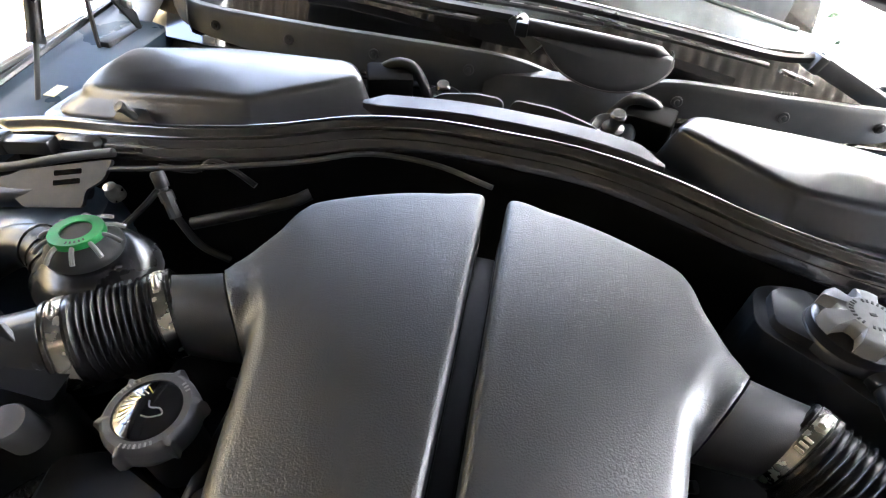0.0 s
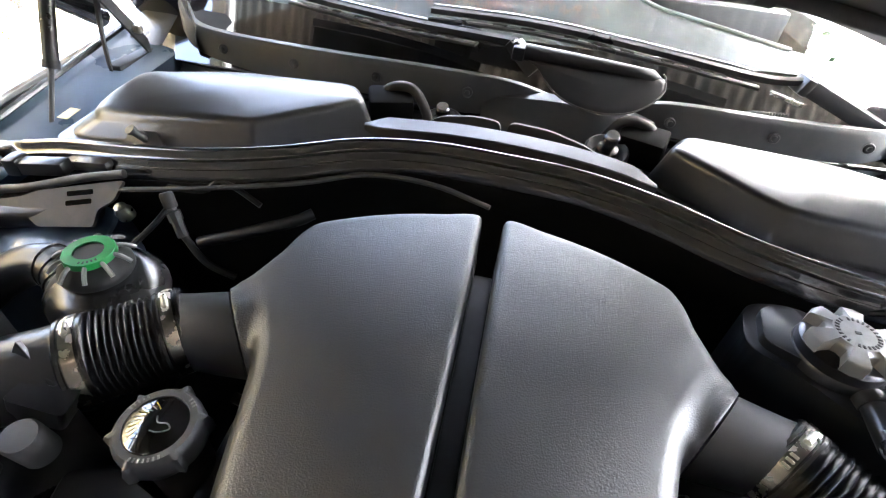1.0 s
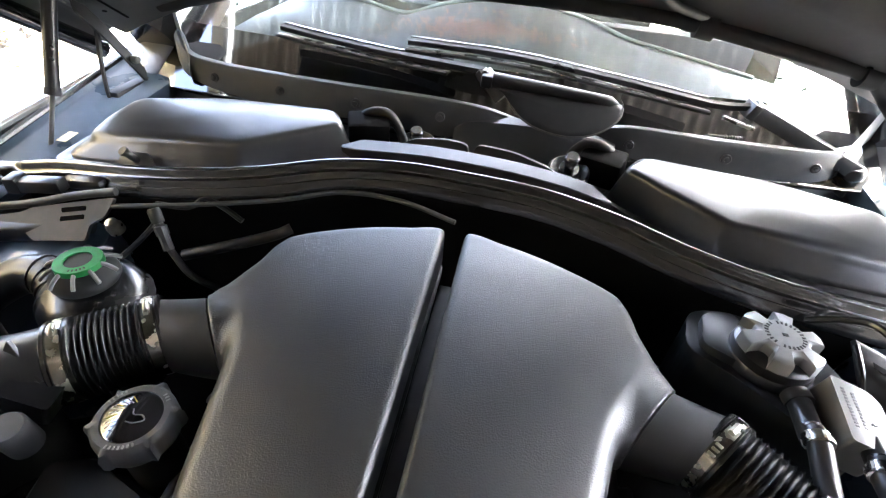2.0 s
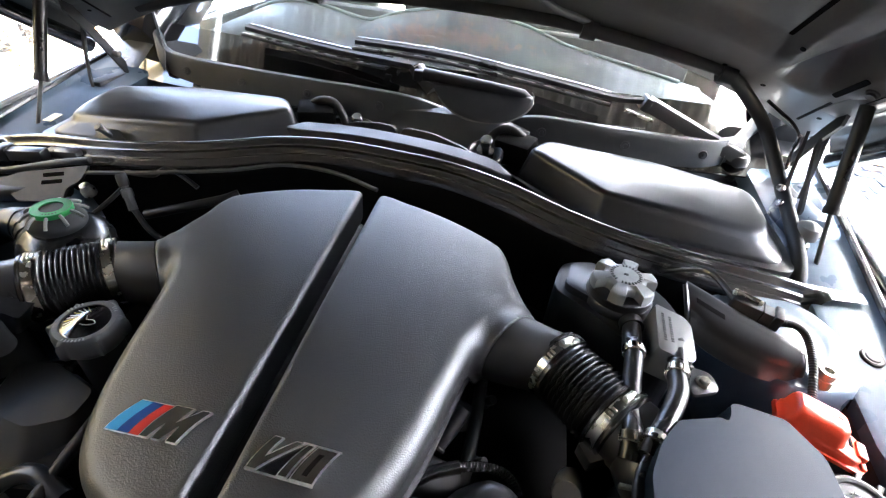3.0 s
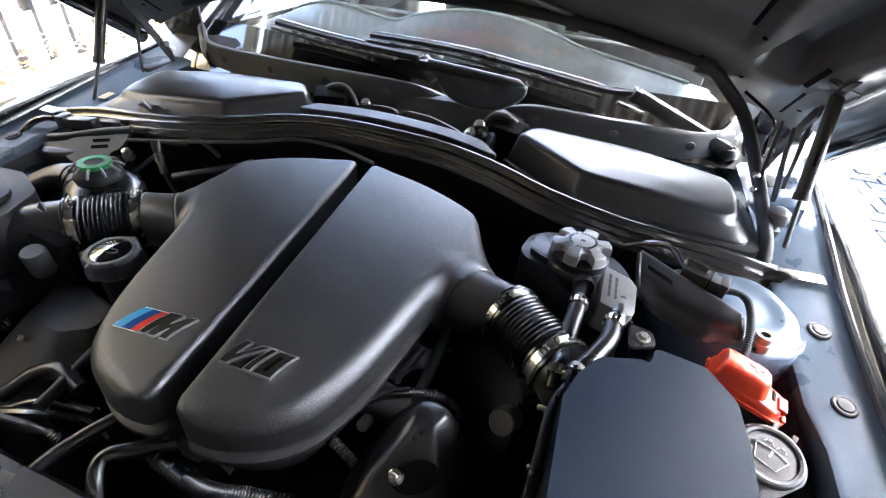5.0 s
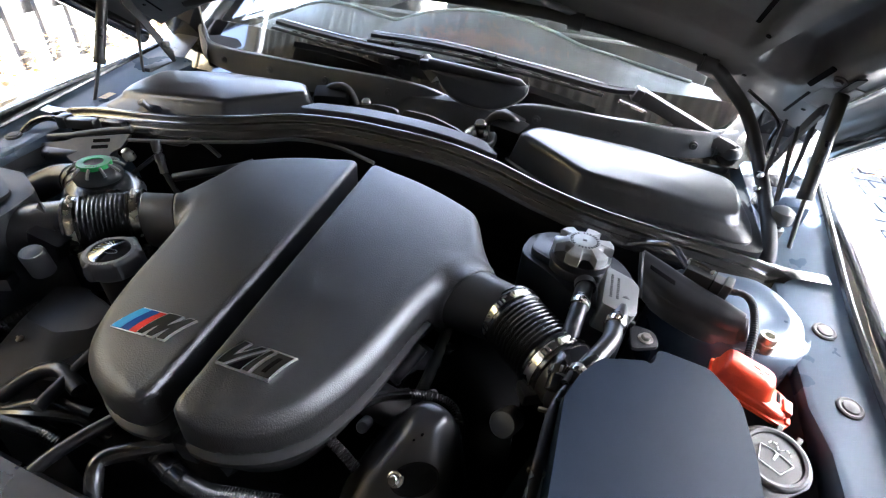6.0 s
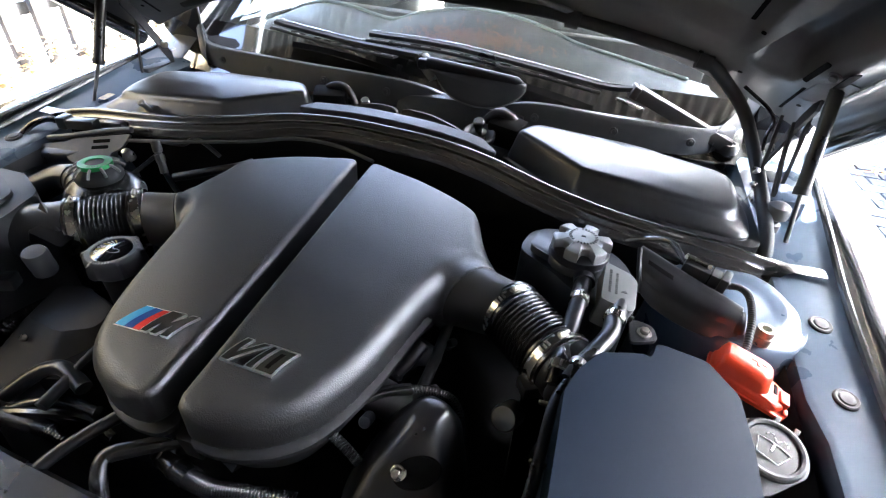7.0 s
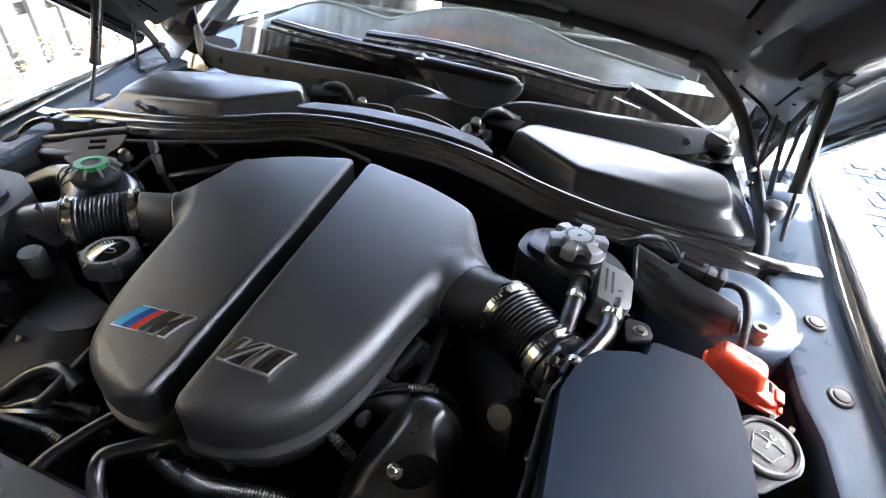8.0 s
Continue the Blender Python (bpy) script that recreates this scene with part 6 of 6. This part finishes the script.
part("shaft", tube([(2.05, 2.55, -0.03), (2.30, 2.66, 0.42)], 0.032, 16, 2), POST, post)

# ---- bay, intake side opposite the tank: airbox, connectors and bracket ----
air = thing("air_filter_box", (-0.50, 0.29, 0.6), "black plastic air filter box with a grey latch", "air box")
part("box_body", prism(rounded([(-0.60, 0.12), (-0.425, 0.12), (-0.405, 0.20), (-0.408, 0.27), (-0.43, 0.335), (-0.50, 0.37), (-0.60, 0.365)], 0.010), 0.27, pose(0, 0, 0.62), 0.006, 3), MATTE, air, "black moulded box")
part("box_lid", prism(rounded([(-0.585, 0.13), (-0.44, 0.13), (-0.425, 0.20), (-0.43, 0.26), (-0.45, 0.315), (-0.51, 0.345), (-0.585, 0.34)], 0.010), 0.014, pose(0, 0, 0.882, 0, 0, 0), 0.004, 2), MATTE, air, "black lid")
sens = thing("pressure_sensor", (-0.38, 0.285, 0.83), "black sensor with a grey round cap and bright screw", "sensor")
part("sensor_body", prism(rounded([(-0.022, -0.022), (0.026, -0.016), (0.020, 0.024), (-0.02, 0.028)], 0.005), 0.035, Matrix.Translation((-0.372, 0.290, 0.832)) @ Matrix.Rotation(radians(25), 4, "Y"), 0.004), SATIN, sens)
part("fin", prism([(-0.03, 0), (0.02, 0), (-0.02, 0.035)], 0.006, Matrix.Translation((-0.372, 0.297, 0.862)) @ Matrix.Rotation(radians(60), 4, "X"), 0.001, 1), SATIN, sens)
part("screw", revolve([(0.0065, 0), (0.0065, 0.004), (0.0045, 0.0055), (0.0004, 0.0055)], turned((-0.392, 0.295, 0.874), (0.1, -0.5, 1)), 14), STEEL, sens)
part("round_cap", revolve([(0.0155, -0.03), (0.016, 0.006), (0.014, 0.010), (0.0005, 0.0115)], turned((-0.352, 0.251, 0.848), (0.1, -0.15, 1)), 26), CAPGREY, sens, "grey round cap")
inlet = thing("breather_pipe", (-0.50, 0.44, 0.82), "thick black ribbed breather pipe", "pipe")
part("pipe", tube([(-0.445, 0.412, 0.845), (-0.475, 0.43, 0.852), (-0.51, 0.43, 0.85), (-0.55, 0.41, 0.83), (-0.58, 0.38, 0.80)], 0.024, 20), SATIN, inlet)
for a in (0.15, 0.32, 0.5):
    P = spline([(-0.445, 0.412, 0.845), (-0.475, 0.43, 0.852), (-0.51, 0.43, 0.85), (-0.55, 0.41, 0.83)], 8)
    i = int(a * (len(P) - 2))
    part("ridge", revolve([(0.0235, -0.003), (0.0258, -0.002), (0.0258, 0.002), (0.0235, 0.003)], turned(P[i], P[i + 1] - P[i]), 24), SATIN, inlet)
brL = thing("harness_channel", (-0.56, 0.53, 0.82), "grey-black plastic harness channel with a slot", "bracket")
CP, CN = (-0.545, 0.553, 0.884), (0.1, -0.75, 0.65)


def channel_plate(outline, depth, lift=0.0):
    return slope_plate(outline, CP, CN, depth, lift)


part("shell", channel_plate(rounded([(-0.66, 0.853), (-0.609, 0.862), (-0.592, 0.869), (-0.484, 0.887), (-0.492, 0.866), (-0.511, 0.855), (-0.512, 0.838), (-0.584, 0.833), (-0.60, 0.842), (-0.66, 0.835)], 0.005), 0.006), GREYPLASTIC, brL, "grey plate with two slots", sharp=30)
for dz in (0.0, -0.0095):
    part("slot", channel_plate(rounded([(-0.554 + 0.1 * -dz, 0.8705 + dz), (-0.5205, 0.8755 + dz), (-0.5195, 0.8705 + dz), (-0.552, 0.8655 + dz)], 0.0015), 0.002, 0.0007), DEEPSHADE, brL, "dark slot")
part("rolled_edge", tube([(-0.66, 0.530, 0.858), (-0.60, 0.537, 0.871), (-0.54, 0.556, 0.884), (-0.485, 0.570, 0.893)], 0.006, 10), GREYPLASTIC, brL, "rolled upper edge")
part("channel_bed", tube([(-0.68, 0.505, 0.83), (-0.60, 0.525, 0.835), (-0.53, 0.55, 0.845)], 0.018, 12), SATIN, brL, "dark bed of the channel")
plugL = thing("cable_connector", (-0.61, 0.565, 0.88), "grey-black plug connector on the wing side", "connector")
part("plug_body", block(0.075, 0.022, 0.02, Matrix.Translation((-0.605, 0.563, 0.876)) @ Matrix.Rotation(radians(10), 4, "Z") @ Matrix.Rotation(radians(-3), 4, "Y"), 0.004), SATIN, plugL)
part("plug_collar", block(0.02, 0.027, 0.025, Matrix.Translation((-0.635, 0.558, 0.874)) @ Matrix.Rotation(radians(10), 4, "Z"), 0.004), SATIN, plugL)
part("lead", tube([(-0.64, 0.557, 0.884), (-0.67, 0.55, 0.888), (-0.695, 0.53, 0.876), (-0.70, 0.50, 0.85), (-0.69, 0.47, 0.81)], 0.006, 8), RUBBER, plugL)
part("bump", block(0.07, 0.04, 0.018, Matrix.Translation((-0.555, 0.60, 0.874)) @ Matrix.Rotation(radians(-6), 4, "Y"), 0.008), SATIN, plugL)
part("nut", revolve([(0.011, -0.01), (0.011, 0.0), (0.0085, 0.004), (0.0075, 0.010), (0.003, 0.012), (0.0004, 0.012)], turned((-0.477, 0.539, 0.856), (0, -0.3, 1)), 18), ZINC, thing("bracket_nut", (-0.477, 0.539, 0.85), "zinc flanged nut on the bulkhead bracket", "nut"))
valve = thing("pressure_valve", (-0.41, 0.545, 0.85), "metal pressure valve with a black cap", "valve")
va = Vector((-0.35, 0.3, 0.85)).normalized()
part("valve_body", revolve([(0.009, -0.03), (0.009, -0.006), (0.011, -0.006), (0.011, 0.008), (0.007, 0.01), (0.007, 0.016)], turned((-0.402, 0.540, 0.862), va) @ Matrix.Diagonal((0.8, 0.8, 0.9, 1)), 8), CAPGREY, valve, "hexagonal metal body")
part("valve_cap", revolve([(0.0095, 0.014), (0.010, 0.018), (0.010, 0.034), (0.008, 0.037), (0.0004, 0.037)], turned((-0.402, 0.540, 0.862), va) @ Matrix.Diagonal((0.85, 0.85, 0.9, 1)), 20), MATTE, valve, "black plastic cap")
part("line", tube([(-0.395, 0.535, 0.838), (-0.37, 0.53, 0.80), (-0.34, 0.54, 0.77)], 0.005, 8), MATTE, valve)
lines = thing("fuel_lines", (-0.36, 0.57, 0.84), "thin bent black lines along the bulkhead", "pipes")
part("line", tube([(-0.44, 0.585, 0.872), (-0.39, 0.588, 0.874), (-0.37, 0.60, 0.886), (-0.34, 0.595, 0.88), (-0.31, 0.59, 0.865)], 0.004, 8), SATIN, lines)
part("line", tube([(-0.37, 0.53, 0.835), (-0.31, 0.55, 0.85), (-0.255, 0.575, 0.862), (-0.235, 0.59, 0.868)], 0.008, 10), SATIN, lines)
part("line", tube([(-0.45, 0.50, 0.83), (-0.43, 0.53, 0.85), (-0.425, 0.56, 0.86)], 0.004, 8), SATIN, lines)
clipR = thing("bulkhead_clip", (0.243, 0.699, 0.842), "small worn grey metal clip on the bulkhead", "clip")
part("clip_tab", block(0.020, 0.004, 0.012, Matrix.Translation((0.2445, 0.650, 0.866)) @ Matrix.Rotation(radians(-35), 4, "Z") @ Matrix.Rotation(radians(-35), 4, "X"), 0.001), ZINC, clipR)

# ---- front of the bay ----
cone = thing("belt_cover", (0.25, 0.15, 0.55), "tapered black plastic cover with a recessed bolt", "cover")
levels = ((0.56, 0.02, [(0.185, 0.075), (0.165, 0.15), (0.175, 0.22), (0.22, 0.26), (0.28, 0.25), (0.302, 0.195), (0.30, 0.09)]),
          (0.745, 0.02, [(0.185, 0.075), (0.165, 0.15), (0.175, 0.22), (0.22, 0.26), (0.28, 0.25), (0.302, 0.195), (0.30, 0.09)]),
          (0.800, 0.016, [(0.200, 0.138), (0.190, 0.175), (0.200, 0.225), (0.235, 0.25), (0.272, 0.243), (0.288, 0.205), (0.272, 0.148)]),
          (0.832, 0.010, [(0.228, 0.180), (0.216, 0.195), (0.221, 0.222), (0.238, 0.233), (0.262, 0.228), (0.274, 0.209), (0.258, 0.181)]),
          (0.841, 0.006, [(0.233, 0.190), (0.225, 0.201), (0.228, 0.217), (0.239, 0.226), (0.258, 0.222), (0.266, 0.210), (0.255, 0.190)]),
          (0.845, 0.005, [(0.238, 0.198), (0.232, 0.205), (0.234, 0.213), (0.242, 0.219), (0.254, 0.216), (0.259, 0.209), (0.252, 0.198)]))
part("shell", loft([[(x, y, z) for x, y in rounded(pl, r, 4)] for z, r, pl in levels]), SATIN, cone, sharp=34)
face_n = (0.0, -0.60, 0.80)
hole = turned((0.2500, 0.1515, 0.8115), face_n) @ Matrix.Rotation(radians(28), 4, "Z") @ Matrix.Diagonal((1.35, 0.85, 1.0, 1.0))
part("recess", revolve([(0.0190, 0.0), (0.0190, 0.0030), (0.0178, 0.0036), (0.0168, 0.0026), (0.0004, 0.0024)], hole, 32), DEEPSHADE, cone, "dark oval bolt recess")
bolt_at = turned((0.2320, 0.1455, 0.8120), (-0.12, -0.66, 0.75))
part("bolt", prism(hexagon(0.0062), 0.009, bolt_at @ pose(0, 0, 0.003), 0.0012, 1, revolve([(0.0082, 0), (0.0082, 0.004), (0.0070, 0.0045)], bolt_at, 20)), STEEL, cone, "bright hexagon bolt")
cor = thing("corrugated_conduit", (0.2, 0.24, 0.80), "black corrugated cable conduit", "conduit", "conduits")
part("sleeve", tube([(0.125, 0.19, 0.795), (0.145, 0.212, 0.80), (0.176, 0.239, 0.802), (0.206, 0.254, 0.803)], 0.0075, 14), RUBBER, cor, "smooth rubber sleeve")
part("conduit", bellows([(0.200, 0.252, 0.803), (0.23, 0.260, 0.803), (0.258, 0.259, 0.800), (0.275, 0.240, 0.790), (0.282, 0.22, 0.77)], 0.0050, 34, 0.0012, 12), RUBBER, cor, "ribbed conduit")
cor2 = thing("corrugated_conduit", (0.07, 0.12, 0.74), "thick black corrugated conduit in front of the engine", "conduit", "conduits")
part("sleeve", tube([(-0.055, 0.115, 0.742), (-0.03, 0.106, 0.742), (0.0, 0.098, 0.742)], 0.0135, 16), RUBBER, cor2, "smooth rubber sleeve")
for x, y in ((-0.045, 0.111), (-0.022, 0.104)):
    part("collar", revolve([(0.0135, -0.004), (0.0152, -0.002), (0.0152, 0.002), (0.0135, 0.004)], turned((x, y, 0.742), (1, -0.3, 0)), 20), RUBBER, cor2)
part("conduit", bellows([(-0.004, 0.098, 0.742), (0.03, 0.096, 0.742), (0.07, 0.105, 0.740), (0.12, 0.118, 0.73)], 0.0105, 40, 0.0016, 12), RUBBER, cor2, "ribbed conduit")
cor4 = thing("corrugated_conduit", (0.16, 0.16, 0.79), "thin grey-black corrugated hose under the cover's edge", "conduit", "conduits")
part("conduit", bellows([(0.128, 0.168, 0.805), (0.145, 0.166, 0.802), (0.165, 0.160, 0.795), (0.182, 0.155, 0.785)], 0.0055, 22, 0.0012, 12), RUBBER, cor4, "ribbed conduit")
part("collar", revolve([(0.0085, -0.003), (0.0085, 0.004), (0.007, 0.006)], turned((0.131, 0.168, 0.805), (-1, 0.1, 0.15)), 18), GREYPLASTIC, cor4, "grey collar")
plug = thing("cover_plug", (0.168, 0.196, 0.79), "small round blue-grey plug under the cover's edge", "plug")
part("plug_face", revolve([(0.0075, -0.02), (0.0075, 0.004), (0.0062, 0.006), (0.0004, 0.0065)], turned((0.170, 0.199, 0.795), (0.1, -0.75, 0.65)), 20), COWL, plug)
stub = thing("vacuum_stub", (0.18, 0.28, 0.78), "angled black vacuum stub below the neck", "pipe")
part("pipe", tube([(0.200, 0.315, 0.82), (0.188, 0.292, 0.805), (0.175, 0.274, 0.790)], 0.0085, 14), SATIN, stub)
part("pipe_rim", revolve([(0.0085, -0.003), (0.0102, -0.001), (0.0102, 0.002), (0.0085, 0.004)], turned((0.177, 0.277, 0.792), (0.6, 0.8, 0.6)), 18), SATIN, stub)
sleeve = thing("wiring_sleeve", (-0.23, 0.09, 0.74), "smooth black wiring sleeve with a ribbed end", "conduit")
part("sleeve", tube([(-0.30, 0.084, 0.742), (-0.25, 0.090, 0.741), (-0.215, 0.093, 0.740)], 0.0105, 14), RUBBER, sleeve)
part("ribbed_end", bellows([(-0.217, 0.093, 0.740), (-0.20, 0.094, 0.738), (-0.178, 0.093, 0.73)], 0.0092, 12, 0.0014, 12), RUBBER, sleeve)
cor3 = thing("corrugated_conduit", (-0.38, 0.22, 0.75), "thin black corrugated conduit beside the oil cap", "conduit", "conduits")
part("conduit", bellows([(-0.27, 0.262, 0.79), (-0.32, 0.245, 0.785), (-0.36, 0.22, 0.77), (-0.39, 0.18, 0.75), (-0.41, 0.13, 0.72)], 0.009, 40, 0.0016, 12), RUBBER, cor3)
bar = thing("front_brace", (-0.09, 0.09, 0.74), "smooth black brace tube in front of the engine", "brace")
part("tube", tube([(-0.170, 0.010, 0.725), (-0.152, 0.050, 0.755), (-0.134, 0.086, 0.765), (-0.112, 0.126, 0.768), (-0.09, 0.165, 0.77)], 0.0078, 16), SATIN, bar)
hp = thing("coolant_hose", (-0.05, 0.1, 0.74), "bent black rubber coolant hose before the engine", "hose", "coolant hoses")
part("hose", tube([(-0.066, 0.040, 0.72), (-0.078, 0.055, 0.750), (-0.086, 0.070, 0.764), (-0.084, 0.082, 0.768), (-0.066, 0.096, 0.768), (-0.033, 0.118, 0.768), (0.0, 0.14, 0.768)], 0.0095, 16), RUBBER, hp)
bigL = thing("vibration_damper_cover", (-0.28, 0.17, 0.6), "large dark moulded belt cover", "cover")
levels = ((0.56, 0.02, [(-0.36, 0.10), (-0.365, 0.24), (-0.30, 0.285), (-0.20, 0.265), (-0.185, 0.14), (-0.25, 0.09)]),
          (0.735, 0.02, [(-0.36, 0.11), (-0.360, 0.24), (-0.30, 0.282), (-0.20, 0.262), (-0.190, 0.15), (-0.25, 0.105)]),
          (0.762, 0.014, [(-0.345, 0.148), (-0.350, 0.245), (-0.30, 0.276), (-0.21, 0.25), (-0.205, 0.168), (-0.245, 0.138)]),
          (0.790, 0.010, [(-0.328, 0.180), (-0.343, 0.252), (-0.30, 0.270), (-0.22, 0.244), (-0.216, 0.196), (-0.255, 0.170)]),
          (0.800, 0.010, [(-0.318, 0.189), (-0.336, 0.250), (-0.30, 0.264), (-0.225, 0.240), (-0.222, 0.204), (-0.258, 0.182)]),
          (0.802, 0.006, [(-0.300, 0.204), (-0.315, 0.240), (-0.295, 0.250), (-0.24, 0.234), (-0.238, 0.214), (-0.262, 0.200)]))
part("shell", loft([[(x, y, z) for x, y in rounded(pl, r, 4)] for z, r, pl in levels]), SHADOWED, bigL, "dark moulded shell", sharp=30)
part("bolt", prism(hexagon(0.0050), 0.006, turned((-0.302, 0.168, 0.786), (-0.2, -0.7, 0.6)), 0.001, 1), ZINC, bigL, "small zinc bolt")
plugB = thing("cable_connector", (-0.41, 0.22, 0.80), "black plug connector with a braided sleeve", "connector")
part("plug_body", block(0.036, 0.024, 0.022, Matrix.Translation((-0.405, 0.226, 0.795)) @ Matrix.Rotation(radians(25), 4, "Z"), 0.004), MATTE, plugB)
part("sleeve", bellows([(-0.42, 0.218, 0.805), (-0.435, 0.205, 0.802), (-0.452, 0.185, 0.795), (-0.46, 0.16, 0.78)], 0.010, 24, 0.0012, 12), RUBBER, plugB, "braided sleeve")
low = thing("tensioner_arm", (-0.17, 0.13, 0.70), "curved dark tensioner arms by the cover", "arm")
part("arm", tube([(-0.285, 0.110, 0.745), (-0.255, 0.140, 0.768), (-0.222, 0.150, 0.778), (-0.18, 0.138, 0.772)], 0.010, 14), SATIN, low, "curved dark arm")
part("arm", tube([(-0.27, 0.098, 0.738), (-0.235, 0.112, 0.752), (-0.20, 0.122, 0.760), (-0.15, 0.124, 0.758)], 0.007, 12), RUBBER, low)
part("lead", tube([(-0.28, 0.09, 0.74), (-0.22, 0.10, 0.755), (-0.16, 0.115, 0.752), (-0.12, 0.11, 0.74)], 0.006, 8), RUBBER, low)
sol = thing("solenoid", (0.337, 0.265, 0.80), "grey cylindrical solenoid with a wired plug", "solenoid")
sa = Vector((-0.25, -0.75, 0.6)).normalized()
part("can", revolve([(0.021, -0.03), (0.022, 0.0), (0.022, 0.012), (0.019, 0.016), (0.0005, 0.017)], turned((0.325, 0.262, 0.795), sa) @ Matrix.Diagonal((0.76, 0.76, 0.9, 1)), 26), PALEGREY, sol, "grey round can")
part("plug", block(0.03, 0.025, 0.02, Matrix.Translation((0.345, 0.292, 0.815)) @ Matrix.Rotation(radians(30), 4, "Z"), 0.003), MATTE, sol)
part("bracket", prism(rounded([(-0.03, -0.01), (0.035, -0.006), (0.03, 0.012), (-0.025, 0.01)], 0.003), 0.004, Matrix.Translation((0.37, 0.30, 0.825)) @ Matrix.Rotation(radians(12), 4, "Z"), 0.001), ZINC, sol)

# ---- unseen tree added behind the path; its crown shades the pavers ----
TX, TY = 3.4, 4.3
tree = thing("tree", (TX, TY, -0.03), "unseen leafy tree with a grey trunk, added to shade the pavers", "tree")
part("trunk", tube([(TX, TY, -0.05), (TX - 0.05, TY + 0.05, 1.2), (TX + 0.05, TY + 0.1, 2.1), (TX, TY + 0.15, 2.9)], lambda t: 0.16 - 0.11 * t, 14), BARK, tree)
random.seed(21)
clumps = []
for k in range(12):
    a = k * 2.4
    h = 1.5 + 0.11 * k
    tip = Vector((TX + 1.5 * math.cos(a), TY + 0.15 + 1.5 * math.sin(a), h + 1.0))
    part("limb", tube([(TX, TY + 0.1, h), (TX + 0.6 * math.cos(a), TY + 0.13 + 0.6 * math.sin(a), h + 0.7), tip], lambda t: 0.05 - 0.04 * t, 8), BARK, tree)
    clumps += [tip + Vector((random.gauss(0, 0.35), random.gauss(0, 0.35), random.gauss(0, 0.3))) for _ in range(6)]
bm = bmesh.new()
for c in clumps:
    for _ in range(150):
        p = c + Vector((random.gauss(0, 0.2), random.gauss(0, 0.2), random.gauss(0, 0.16)))
        t = Vector((random.gauss(0, 1), random.gauss(0, 1), random.gauss(0, 0.6))).normalized()
        q = t.orthogonal().normalized()
        L, W = random.uniform(0.05, 0.1), random.uniform(0.02, 0.035)
        v = [bm.verts.new(p + x) for x in (-t * L, q * W, t * L, -q * W)]
        bm.faces.new(v)
part("crown", bm, FOLIAGE, tree)["kind"] = "stuff"

sticker = thing("rail_sticker", (-0.69, 0.69, 0.885), "yellowed paper sticker on the wing rail", "sticker")
part("label", block(0.018, 0.03, 0.001, Matrix.Translation((-0.682, 0.70, 0.8865)) @ Matrix.Rotation(radians(6), 4, "X"), 0.0002, 1), YELLOWSTICKER, sticker)
